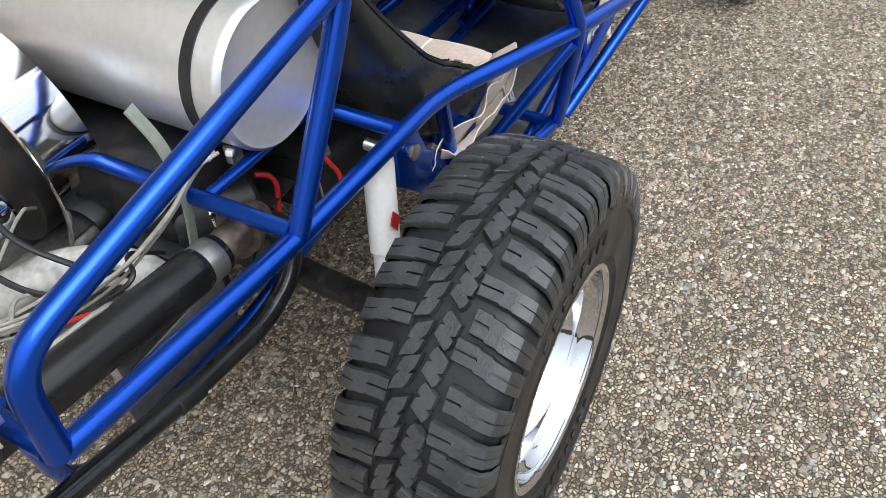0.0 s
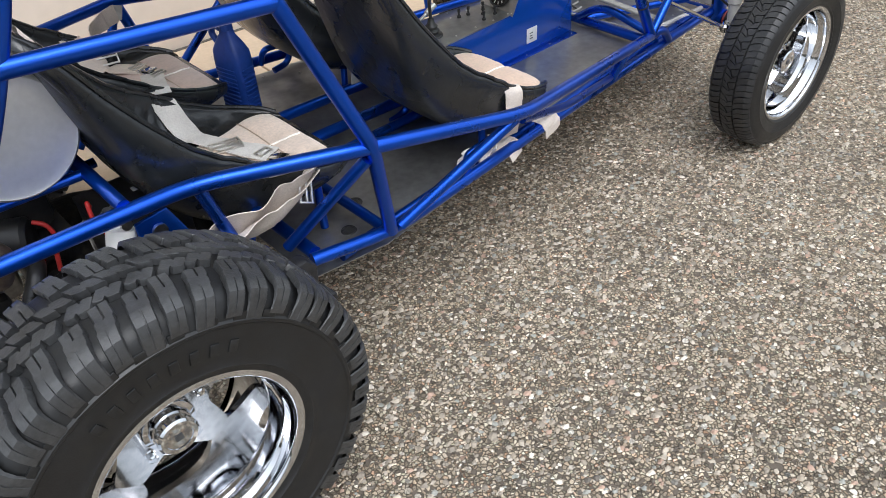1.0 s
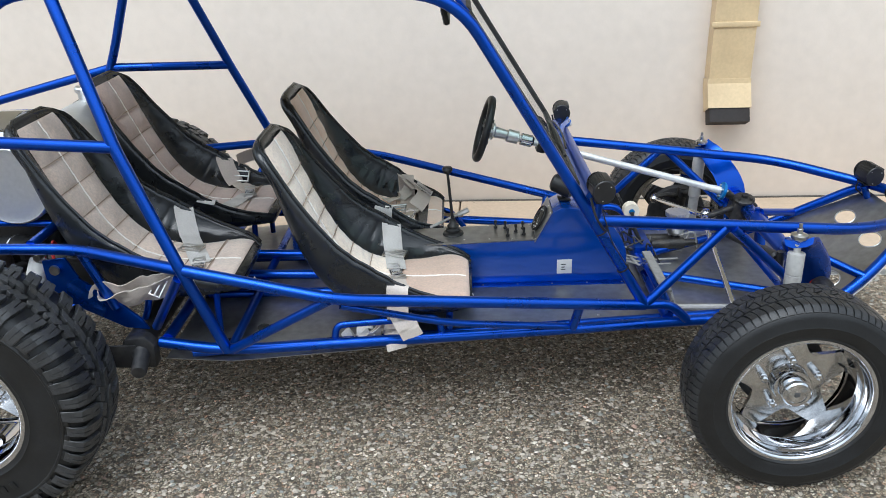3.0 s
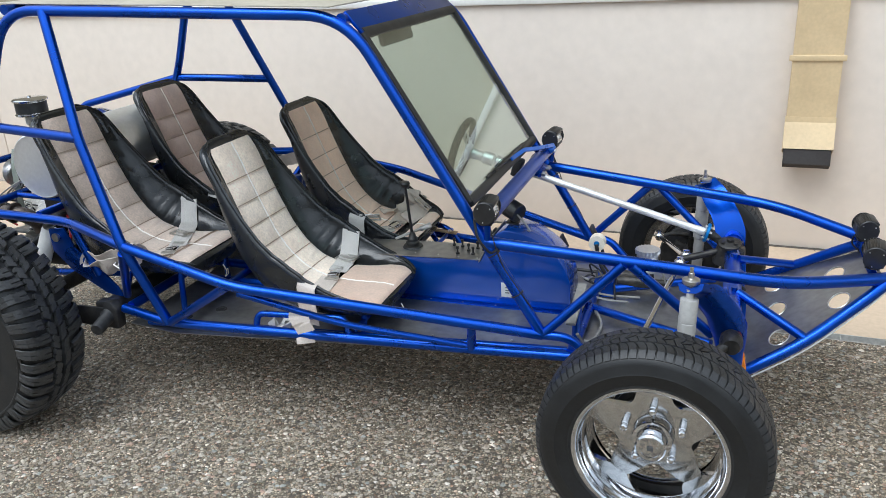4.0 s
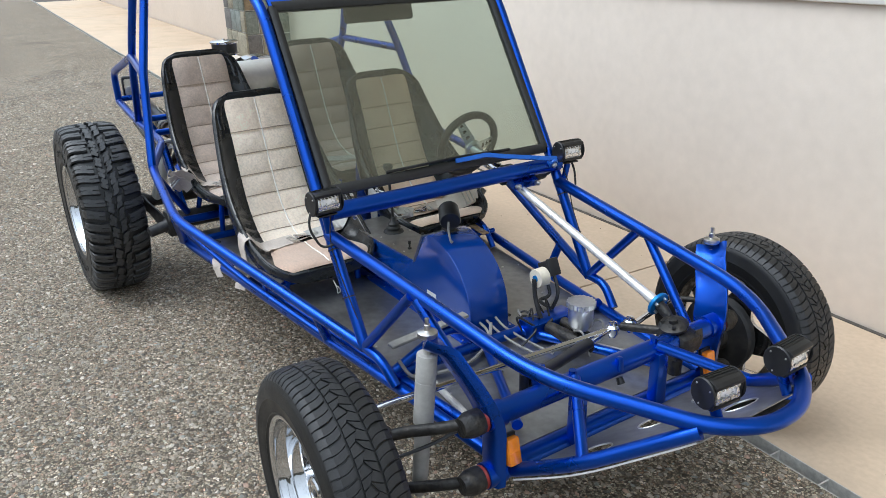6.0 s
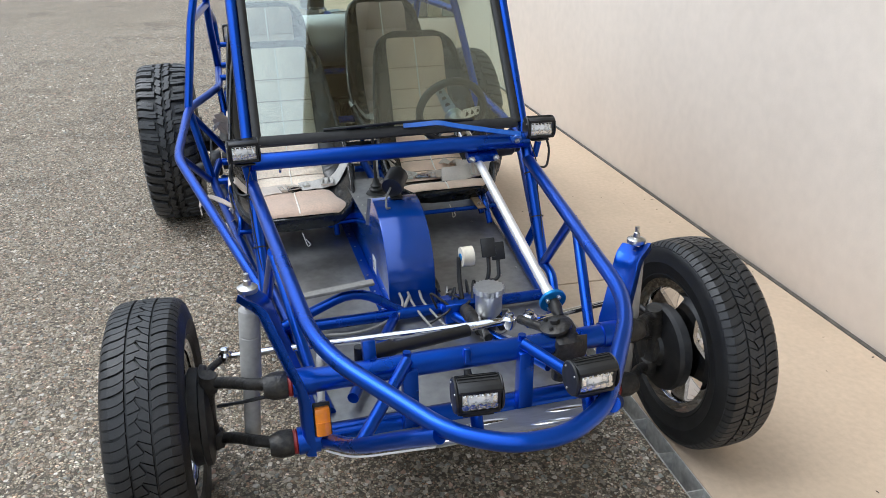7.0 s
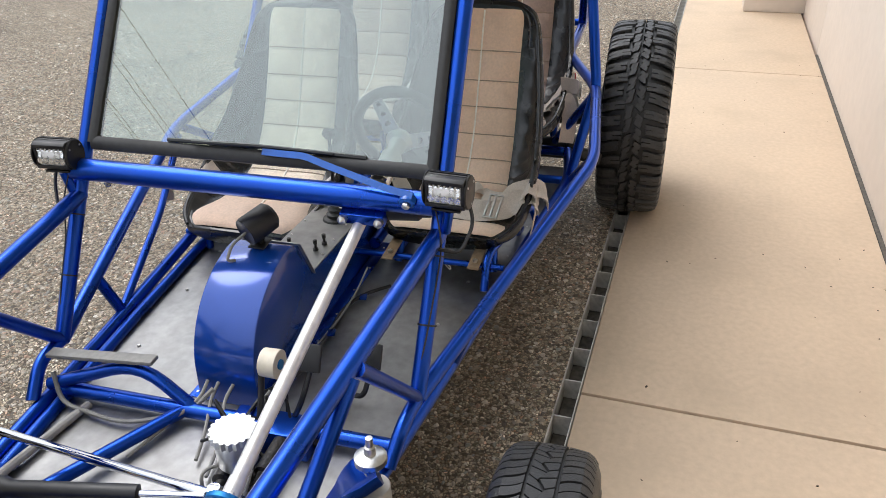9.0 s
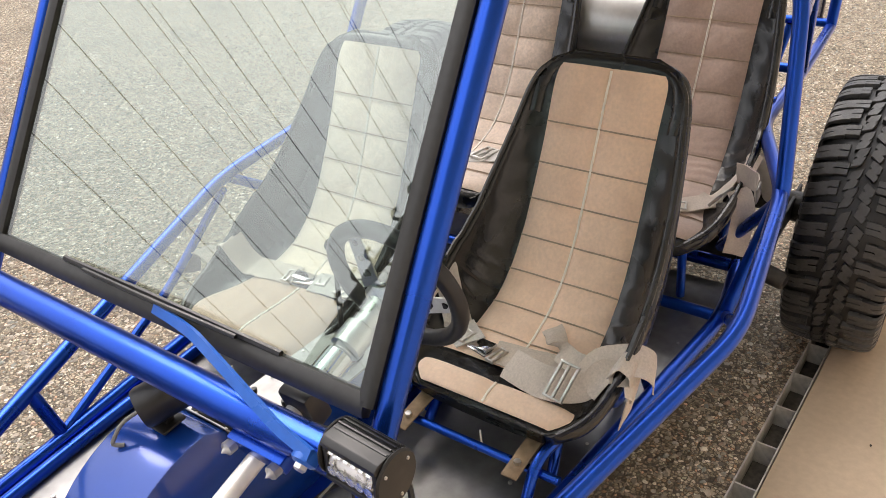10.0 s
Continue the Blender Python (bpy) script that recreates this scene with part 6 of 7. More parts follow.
# loom along the tunnel, pillar leads, ties and clips
tube("floor_loom", [(2.20, 0.095, 0.42), (2.08, 0.125, 0.385), (1.92, 0.128, 0.383), (1.74, 0.118, 0.384), (1.66, 0.150, 0.386), (1.60, 0.215, 0.388)], 0.0055, BLACK, buggy, 0.06, 8)
tube("floor_loom", [(2.15, 0.090, 0.40), (2.0, 0.112, 0.385), (1.80, 0.130, 0.388), (1.70, 0.145, 0.42), (1.64, 0.16, 0.47)], 0.003, WIRE, buggy, 0.05, 6)
for s in (-1, 1):
    tube("pillar_lead", [(2.01, s * 0.49, 0.875), (2.035, s * 0.512, 0.80), (2.06, s * 0.505, 0.72), (2.15, s * 0.495, 0.58), (2.185, s * 0.480, 0.50)], 0.0022, BLACK, buggy, 0.06, 6)
    for z, x in ((0.76, 2.025), (0.62, 2.105)):
        turned("cable_tie", [(0.0215, -0.002), (0.023, -0.002), (0.023, 0.002), (0.0215, 0.002)], toward((x, s * 0.491, z), (x - 0.12, s * 0.492, z + 0.2)), BLACK, buggy, 16)
    for x in np.arange(0.85, 2.7, 0.23):
        turned("sheet_rivet", [(0.0045, 0), (0.0035, 0.003), (0, 0.004)], pose(float(x), s * (0.572 - 0.10 * (float(x) - 0.85)), 0.3735, 90), STEEL, buggy, 6)
for x, y in ((1.68, 0.155), (1.88, 0.135)):
    box("loom_clip", (0.03, 0.022, 0.004), pose(x, y, 0.388, 0, 0, 15), BLUE, buggy, 0.001)
turned("dash_eyelet", [(0.012, 0.0), (0.014, 0.004), (0.012, 0.008), (0.006, 0.009)], pose(1.99, -0.40, 0.846, 0, 0, 0), CHROME, buggy, 14)

box("column_bracket", (0.04, 0.06, 0.075), pose(1.905, 0.306, 0.842, 0, 17, 0), BLACK, buggy, 0.008)
turned("wiper_motor", [(0.0, -0.05), (0.026, -0.05), (0.030, -0.04), (0.030, 0.03), (0.022, 0.04), (0.022, 0.06), (0, 0.06)], pose(1.965, 0.405, 0.845, 0, 0, 10), BLACK, buggy, 20)

# blue oil jug standing between the seats
jug = empty("oil_jug", buggy.matrix_basis @ pose(0.835, 0.268, FZ + 0.0005, 0, 0, 12) @ Matrix.Diagonal((1.12, 1.12, 1.09, 1)))
tagged(jug, "blue ribbed plastic oil jug standing on the floor", "jug")
secs = [(0.0, 0.9), (0.01, 1.0), (0.235, 1.0), (0.265, 0.95), (0.295, 0.66), (0.315, 0.42), (0.33, 0.36)]
bm = bmesh.new()
rings = []
for z, s in secs:
    ring = []
    for i in range(24):
        a = 2 * math.pi * i / 24
        c, d = math.cos(a), math.sin(a)
        ring.append(bm.verts.new((0.038 * s * math.copysign(abs(c) ** 0.5, c), 0.058 * s * math.copysign(abs(d) ** 0.5, d), z)))
    rings.append(ring)
for a, b in zip(rings, rings[1:]):
    for i in range(24):
        bm.faces.new((a[i], a[(i + 1) % 24], b[(i + 1) % 24], b[i]))
bm.faces.new(list(reversed(rings[0])))
bm.faces.new(rings[-1])
part("body", bm, BLUEPL, jug, angle=60)
turned("cap", [(0.020, 0.0), (0.021, 0.03), (0.018, 0.036), (0, 0.036)], pose(0, 0, 0.328, 90), BLUEPL, jug, 20)
for k in range(14):
    box("rib", (0.0805, 0.080, 0.006), pose(0, 0, 0.03 + 0.014 * k), BLUEPL, jug, 0.002)
    box("rib", (0.045, 0.1205, 0.006), pose(0, 0, 0.03 + 0.014 * k), BLUEPL, jug, 0.002)
tube("handle", [(0.0, 0.045, 0.27), (0.0, 0.075, 0.30), (0.0, 0.062, 0.335), (0.0, 0.02, 0.325)], 0.010, BLUEPL, jug, 0.03, 8)


# ---- front axle ----
for z in (0.527, 0.345):
    tube("axle_beam", [(2.80, -0.415, z), (2.80, 0.415, z)], 0.032, BLUE, buggy, 0, 20)
for y in (-0.16, 0.165):
    prism("beam_strap", [(-0.020, -0.10), (0.020, -0.10), (0.016, 0.10), (-0.016, 0.10)], 0.042, pose(2.832, y, 0.436), BLUE, buggy, 0.003)
    rod("strap_stud", (2.805, y, 0.55), (2.805, y, 0.572), [(0.011, 0), (0.011, 1)], BLUE, buggy, 10)
rod("grease_nipple", (2.83, 0.0, 0.505), (2.84, 0.0, 0.488), [(0.010, 0), (0.012, 1)], BLACK, buggy, 10)
box("damper_bracket", (0.035, 0.035, 0.075), pose(2.775, -0.255, 0.565, 0, -20, 0), BLUE, buggy, 0.004)
prism("beam_dimple", [(-0.012, -0.02), (0.012, -0.02), (0.008, 0.024), (-0.008, 0.024)], 0.02, pose(2.826, 0.0, 0.545), BLUE, buggy, 0.004)
for s in (-1, 1):
    reach = 0.024 if s < 0 else 0.0
    # shock tower: a folded plate running from the lower beam up and out to the damper
    path = rounded([(2.80, s * 0.430, 0.315), (2.80, s * 0.432, 0.50), (2.775, s * 0.468, 0.60), (2.70, s * 0.535 + reach, 0.706), (2.668, s * 0.575 + reach, 0.728)], 0.12, 6)
    wid = np.interp(np.linspace(0, 1, len(path)), [0, 0.35, 0.7, 1], [0.040, 0.060, 0.052, 0.048])
    vv, ff = [], []
    for i, p in enumerate(path):
        tg = (path[min(i + 1, len(path) - 1)] - path[max(i - 1, 0)]).normalized()
        side = Vector((1, 0, 0)) - tg * tg.x
        side.normalize()
        out = tg.cross(side).normalized() * s
        w = wid[i]
        for a, b in ((-w, -0.012), (-w * 0.85, 0.010), (-w * 0.45, 0.019), (w * 0.45, 0.019), (w * 0.85, 0.010), (w, -0.012), (w * 0.8, -0.012), (0, 0.004), (-w * 0.8, -0.012)):
            vv.append(p + side * a + out * b)
    kk = 9
    for i in range(len(path) - 1):
        for j in range(kk):
            ff.append((i * kk + j, i * kk + (j + 1) % kk, (i + 1) * kk + (j + 1) % kk, (i + 1) * kk + j))
    ff += [tuple(range(kk)), tuple(range((len(path) - 1) * kk, len(path) * kk))]
    bm = bmesh.new()
    q = [bm.verts.new(v) for v in vv]
    for f in ff:
        bm.faces.new([q[i] for i in f])
    part("shock_tower", bm, BLUE, buggy, "folded blue shock tower", angle=50)
    top, low = Vector((2.668, s * 0.568 + reach, 0.718)), Vector((2.655, s * 0.580, 0.245))
    rod("damper", top, low, [(0.012, 0.0), (0.012, 0.06), (0.027, 0.065), (0.028, 0.07), (0.028, 0.22), (0.0265, 0.222), (0.0265, 0.228), (0.028, 0.23), (0.028, 0.50), (0.0225, 0.51), (0.0225, 0.96), (0.014, 1.0)], SHOCK, buggy, 28, "grey telescopic damper")
    turned("damper_bush", [(0.024, 0.0), (0.027, 0.004), (0.027, 0.014), (0.020, 0.018), (0.010, 0.020), (0.009, 0.034), (0.006, 0.036), (0.006, 0.052), (0, 0.053)], pose(top.x, top.y, 0.738, 90), STEEL, buggy, 20)
    for z in (0.527, 0.345):
        rod("beam_end", (2.80, s * 0.405, z), (2.80, s * 0.462, z), [(0.037, 0), (0.037, 1)], BLUE, buggy, 24)
        rod("red_seal", (2.80, s * 0.462, z), (2.80, s * 0.474, z), [(0.031, 0), (0.0340, 0.3), (0.031, 1)], SEALRED, buggy, 24)
        rod("arm_boss", (2.80, s * 0.474, z), (2.80, s * 0.535, z), [(0.0345, 0), (0.036, 0.15), (0.036, 0.6), (0.026, 1)], GREASE, buggy, 20)
        tube("trailing_arm", [(2.79, s * 0.515, z), (2.74, s * 0.565, z - 0.022), (2.665, s * 0.625, z - 0.052), (2.635, s * 0.68, z - 0.065)], 0.016, GREASE, buggy, 0.05, 12)
        box("arm_eye", (0.05, 0.045, 0.05), pose(2.637, s * 0.675, z - 0.065), GREASE, buggy, 0.012)
    tube("steering_knuckle", [(2.637, s * 0.675, 0.255), (2.630, s * 0.70, 0.36), (2.637, s * 0.675, 0.49)], 0.024, GREASE, buggy, 0.05, 12)
    rod("stub_axle", (2.63, s * 0.68, 0.345), (2.625, s * 0.75, 0.335), [(0.05, 0), (0.07, 0.5), (0.085, 1)], GREASE, buggy, 24)
    box("brake_mount", (0.12, 0.03, 0.05), pose(2.60, s * 0.70, 0.37, 0, 25, 0), GREASE, buggy, 0.01)
    tube("steering_arm", [(2.62, s * 0.69, 0.44), (2.55, s * 0.675, 0.455), (2.495, s * 0.645, 0.445)], 0.011, GREASE, buggy, 0.04, 10)
    turned("rod_end", [(0.0, -0.02), (0.012, -0.018), (0.020, -0.006), (0.020, 0.008), (0.012, 0.016), (0.012, 0.026), (0, 0.028)], pose(2.485, s * 0.63, 0.450, 90), CHROME, buggy, 16)
    # amber turn lamp
    ind = empty("turn_lamp", pose(2.828, s * 0.395, 0.420, 0, -12, 0), buggy)
    box("lens", (0.024, 0.040, 0.078), pose(0.010, 0, 0), ORANGE, ind, 0.005)
    box("lens_base", (0.012, 0.046, 0.090), pose(-0.004, 0, 0.002), BLACK, ind, 0.003)
    box("lens_rib", (0.004, 0.034, 0.004), pose(0.021, 0, 0.0), ORANGE, ind, 0.001)
    tube("brake_hose", [(2.66, s * 0.66, 0.40), (2.70, s * 0.55, 0.43), (2.72, s * 0.46, 0.46)], 0.005, BLACK, buggy, 0.04, 6)

# tie rods, steering box, steering damper
rod("tie_rod", (2.60, 0.205, 0.500), (2.485, -0.63, 0.450), [(0.008, 0), (0.012, 0.03), (0.012, 0.10), (0.0105, 0.11), (0.0105, 0.90), (0.008, 0.97), (0.008, 1)], CHROME, buggy, 14)
rod("tie_rod", (2.62, 0.265, 0.500), (2.485, 0.63, 0.450), [(0.008, 0), (0.0105, 0.06), (0.0105, 0.90), (0.008, 0.97), (0.008, 1)], CHROME, buggy, 14)
for x, y, z in ((2.60, 0.205, 0.500), (2.62, 0.262, 0.510)):
    turned("ball_joint", [(0.0, -0.03), (0.012, -0.028), (0.021, -0.012), (0.022, 0.008), (0.014, 0.016), (0.013, 0.024), (0, 0.026)], pose(x, y, z, 90), CHROME, buggy, 18)
rod("steering_damper", (2.73, -0.262, 0.535), (2.60, 0.20, 0.500), [(0.014, 0), (0.023, 0.02), (0.025, 0.17), (0.018, 0.20), (0.018, 0.70), (0.010, 0.705)], BLACK, buggy, 20, "black steering damper")
rod("damper_rod", (2.639, 0.062, 0.5105), (2.60, 0.20, 0.500), [(0.007, 0), (0.007, 1)], CHROME, buggy, 12)
turned("damper_eye", [(0.014, -0.03), (0.014, 0.03)], pose(2.735, -0.275, 0.537, 90), BLACK, buggy, 16)
sb = empty("steering_box", None, buggy)
box("case", (0.11, 0.085, 0.10), pose(2.785, 0.295, 0.515, 0, 16, 0), GREASE, sb, 0.018)
turned("case_cover", [(0.044, 0.0), (0.046, 0.010), (0.036, 0.016), (0.014, 0.018), (0.013, 0.03), (0, 0.031)], pose(2.785, 0.275, 0.565, 90, 0, 0) @ pose(0, 0, 0, 14, 0, 0), GREASE, sb, 20)
for k in range(4):
    a = math.pi / 2 * k + 0.7
    turned("cover_bolt", [(0.007, 0), (0.006, 0.006), (0, 0.007)], pose(2.785 + 0.035 * math.cos(a), 0.275 + 0.035 * math.sin(a), 0.577, 90), GREASE, sb, 6)
rod("worm_shaft", (2.70, 0.30, 0.600), (2.80, 0.305, 0.53), [(0.014, 0), (0.016, 0.5), (0.024, 0.6), (0.026, 1)], GREASE, sb, 14)
rod("pitman_shaft", (2.79, 0.29, 0.47), (2.79, 0.29, 0.40), [(0.025, 0), (0.022, 1)], GREASE, sb, 14)
tube("pitman_arm", [(2.79, 0.29, 0.545), (2.70, 0.26, 0.525), (2.61, 0.235, 0.505)], 0.014, GREASE, sb, 0.03, 10)
strap("beam_clamp", [(2.835, 0.33, 0.56), (2.842, 0.33, 0.52), (2.83, 0.33, 0.485)], 0.03, GREASE, sb, up=(1, 0, 0))
tube("brake_line", [(2.50, 0.20, 0.41), (2.62, 0.30, 0.39), (2.75, 0.36, 0.40), (2.77, 0.44, 0.43)], 0.004, STEEL, buggy, 0.06, 6)
rod("grey_rod", (2.31, -0.34, 0.382), (2.72, -0.385, 0.395), [(0.011, 0), (0.011, 1)], SHOCK, buggy, 10)

# ---- rear: tank, engine, exhaust ----
tank = empty("fuel_tank", None, buggy)
turned("drum", [(0.0, -0.396), (0.05, -0.3965), (0.105, -0.4015), (0.129, -0.402), (0.135, -0.404), (0.141, -0.398), (0.143, -0.388), (0.143, 0.40), (0.137, 0.415), (0.105, 0.424), (0.0, 0.426)], pose(-0.014, 0, 0.955), TANK, tank, 72, "brushed aluminium fuel drum", angle=50)
for y in (-0.335, 0.345):
    turned("tank_band", [(0.1435, -0.012), (0.146, -0.012), (0.146, 0.012), (0.1435, 0.012)], pose(-0.014, y, 0.955), BLACK, tank, 56, "black tank band")
turned("filler_neck", [(0.032, 0.0), (0.032, 0.045), (0.040, 0.047), (0.042, 0.062), (0.037, 0.069), (0, 0.070)], pose(-0.014, 0.30, 1.085, 90), ALU, tank, 28)
turned("fuel_elbow", [(0.016, 0.0), (0.016, 0.05), (0.020, 0.055), (0.020, 0.08)], pose(-0.10, 0.06, 1.03, 60, 0, -80), BLUEPL, tank, 16)
for s in (-1, 1):
    box("tank_lug", (0.03, 0.02, 0.04), pose(-0.10, s * 0.34, 0.822), STEEL, tank, 0.004)

eng = empty("engine", None, buggy)
box("crankcase", (0.40, 0.20, 0.22), pose(-0.28, 0.01, 0.48), CASTALU, eng, 0.03)
for s in (-1, 1):
    for k in range(2):
        for j in range(9):
            turned("cylinder_fin", [(0.02, -0.0025), (0.062, -0.0025), (0.062, 0.0025), (0.02, 0.0025)], pose(-0.36 + 0.14 * k, s * (0.115 + 0.0095 * j) + 0.01, 0.48), GREASE, eng, 20)
    box("cylinder_head", (0.30, 0.05, 0.13), pose(-0.29, s * 0.215 + 0.01, 0.48), CASTALU, eng, 0.014)
    box("rocker_cover", (0.30, 0.05, 0.085), pose(-0.29, s * 0.250 + 0.01, 0.47), MATT, eng, 0.016)
    box("cylinder_tin", (0.34, 0.17, 0.012), pose(-0.29, s * 0.19 + 0.01, 0.575, s * 6), MUDDY, eng, 0.004)
# fan housing with its chrome hoop
ring = []
n = 40
bm = bmesh.new()
prev = None
for i in range(n + 1):
    a = radians(-60 + 300 * i / n)
    pt = [bm.verts.new((x, 0.158 + r * math.cos(a), 0.811 + r * math.sin(a))) for x, r in ((-0.212, 0.273), (-0.214, 0.279), (-0.325, 0.279), (-0.327, 0.273), (-0.325, 0.266), (-0.214, 0.266))]
    if prev:
        for j in range(6):
            bm.faces.new((prev[j], prev[(j + 1) % 6], pt[(j + 1) % 6], pt[j]))
    prev = pt
part("chrome_hoop", bm, CHROME, eng, "wide polished chrome hoop over the engine", angle=60)
# Black plate and block added to darken the open space under the tank.
box("engine_fill_plate", (0.30, 0.62, 0.006), pose(-0.10, -0.02, 0.63), BLACK, eng, 0.002)
box("engine_gap_fill", (0.26, 0.54, 0.17), pose(-0.09, 0.02, 0.715), MATT, eng, 0.03, "black block filling the dark space under the tank")
turned("fan_housing", [(0.0, -0.06), (0.17, -0.06), (0.185, -0.05), (0.185, 0.05), (0.17, 0.06), (0.0, 0.06)], pose(-0.265, 0.158, 0.775, 0, 0, 90), MATT, eng, 40)
turned("generator", [(0.0, -0.10), (0.045, -0.10), (0.052, -0.09), (0.052, 0.09), (0.045, 0.10), (0.0, 0.10)], pose(-0.48, -0.02, 0.80, 0, 0, 90), CHROME, eng, 28)
turned("pulley", [(0.02, -0.012), (0.07, -0.014), (0.055, -0.004), (0.055, 0.004), (0.07, 0.014), (0.02, 0.012)], pose(-0.60, -0.02, 0.80, 0, 0, 90), STEEL, eng, 28)
turned("crank_pulley", [(0.02, -0.012), (0.085, -0.014), (0.07, -0.004), (0.07, 0.004), (0.085, 0.014), (0.02, 0.012)], pose(-0.58, 0.02, 0.50, 0, 0, 90), STEEL, eng, 28)
turned("carburettor", [(0.03, 0.0), (0.035, 0.04), (0.025, 0.06), (0.04, 0.08), (0.04, 0.12)], pose(-0.452, 0.029, 0.965, 90), CASTALU, eng, 20)
turned("air_filter", [(0.078, 0.0), (0.080, 0.006), (0.072, 0.010), (0.072, 0.064), (0.080, 0.066), (0.082, 0.074), (0.072, 0.081), (0.010, 0.083), (0.008, 0.090), (0.0, 0.091)], pose(-0.452, 0.029, 1.085, 90), CHROME, eng, 36, "round air filter with chrome lid")
turned("filter_mesh", [(0.0725, 0.011), (0.0725, 0.063)], pose(-0.452, 0.029, 1.085, 90), MATT, eng, 36)
tube("intake_pipe", [(-0.452, 0.049, 0.975), (-0.46, 0.159, 0.93), (-0.42, 0.25, 0.72), (-0.34, 0.29, 0.58)], 0.020, MUDDY, eng, 0.08, 12)
turned("distributor", [(0.03, 0), (0.03, 0.05), (0.04, 0.055), (0.04, 0.09), (0.03, 0.11), (0, 0.112)], pose(-0.42, 0.10, 0.62, 90), BLACK, eng, 18)
# pale heater duct and belts beside the fan housing
tube("heater_duct", [(-0.62, 0.02, 0.60), (-0.48, -0.02, 0.645), (-0.36, -0.10, 0.655), (-0.30, -0.20, 0.635), (-0.28, -0.26, 0.58)], 0.042, DUCT, eng, 0.10, 16, "pale grey heater duct", steps=6)
strap("fan_belt_guard", [(-0.245, -0.300, 1.00), (-0.235, -0.335, 0.93), (-0.235, -0.345, 0.82), (-0.25, -0.335, 0.70)], 0.026, OLIVE, eng, up=(0.3, -1, 0), fillet=0.08, label="grey-green tin strip")
tube("ignition_lead", [(-0.40, 0.0, 0.86), (-0.44, -0.12, 0.80), (-0.40, -0.22, 0.74), (-0.34, -0.26, 0.68)], 0.006, BLACK, eng, 0.08, 8)
tube("ignition_lead", [(-0.45, 0.0, 0.84), (-0.50, -0.10, 0.78), (-0.47, -0.18, 0.71), (-0.36, -0.24, 0.66)], 0.006, BLACK, eng, 0.08, 8)
turned("starter_canister", [(0.0, -0.10), (0.045, -0.10), (0.055, -0.09), (0.055, 0.06), (0.045, 0.075), (0, 0.08)], pose(-0.13, -0.25, 0.66, 0, 0, 60), BLACK, eng, 28, "glossy black canister")
turned("canister_ring", [(0.0555, -0.006), (0.057, 0.0), (0.0555, 0.006)], pose(-0.13, -0.25, 0.66, 0, 0, 60), CHROME, eng, 28)
for k, (dy, dz, rr_) in enumerate(((0, 0, 0.0045), (0.012, 0.006, 0.0035), (-0.010, 0.010, 0.0035), (0.004, -0.012, 0.003))):
    tube("wire_harness", [(-0.62, -0.16 + dy, 0.735 + dz), (-0.50, -0.24 + dy, 0.72 + dz * 2), (-0.39, -0.31 + dy * 2, 0.755 + dz * 2), (-0.28, -0.35 + dy, 0.82 + dz), (-0.21, -0.355, 0.862 + dz * 0.5), (-0.165, -0.37 + dy, 0.88)], rr_, PALEWIRE, buggy, 0.09, 8)
r = random.Random(5)
for k in range(12):
    a = Vector((r.uniform(-0.66, -0.42), r.uniform(-0.30, -0.02), r.uniform(0.66, 0.74)))
    b = a + Vector((r.uniform(0.02, 0.12), r.uniform(-0.10, 0.06), r.uniform(-0.01, 0.07)))
    c = b + Vector((r.uniform(0.02, 0.12), r.uniform(-0.08, 0.08), r.uniform(-0.05, 0.02)))
    d = c + Vector((r.uniform(0.0, 0.10), r.uniform(-0.04, 0.10), r.uniform(-0.09, -0.02)))
    tube("wiring", [a, b, c, d], r.choice((0.0025, 0.0035, 0.0045)), (PALEWIRE, BLACK, PALEWIRE, BLACK, RED)[k % 5], eng, 0.05, 6)
for x, y, z in ((-0.177, -0.362, 0.872), (-0.135, -0.372, 0.856)):
    box("cable_clip", (0.018, 0.014, 0.012), pose(x, y, z, 10, 20, 30), WHITE, buggy, 0.003)
# exhaust
rod("muffler", (-0.262, -0.417, 0.741), (-0.98, -0.384, 0.808), [(0.036, 0.0), (0.0375, 0.01), (0.0375, 0.07), (0.039, 0.074), (0.041, 0.085), (0.042, 0.10), (0.042, 0.98), (0.036, 1.0)], EXHAUST, buggy, 36, "long black exhaust silencer")
turned("muffler_collar", [(0.0383, 0.012), (0.0395, 0.014), (0.0395, 0.046), (0.0383, 0.048)], toward((-0.262, -0.417, 0.741), (-0.74, -0.395, 0.785)), MUDDY, buggy, 36, "bare grey collar")
tube("header_bend", [(-0.265, -0.417, 0.741), (-0.215, -0.418, 0.742), (-0.165, -0.412, 0.735), (-0.13, -0.38, 0.70), (-0.15, -0.33, 0.62)], 0.034, SCORCHED, buggy, 0.06, 16, "scorched bent exhaust stub", steps=6)
turned("header_flange", [(0.030, -0.006), (0.046, -0.006), (0.047, 0.006), (0.030, 0.006)], toward((-0.205, -0.418, 0.742), (-0.165, -0.412, 0.735)), SCORCHED, buggy, 24)
tube("exhaust_pipe", [(-0.05, -0.30, 0.62), (-0.085, -0.42, 0.640), (-0.135, -0.44, 0.570), (-0.24, -0.44, 0.530), (-0.45, -0.44, 0.560), (-0.63, -0.44, 0.605), (-0.92, -0.44, 0.665)], 0.021, EXHAUST, buggy, 0.09, 14, "black bent exhaust pipe", steps=8)
turned("pipe_joint", [(0.0215, -0.03), (0.0235, -0.028), (0.0235, 0.028), (0.0215, 0.03)], toward((-0.45, -0.44, 0.56), (-0.63, -0.44, 0.605)), EXHAUST, buggy, 20)
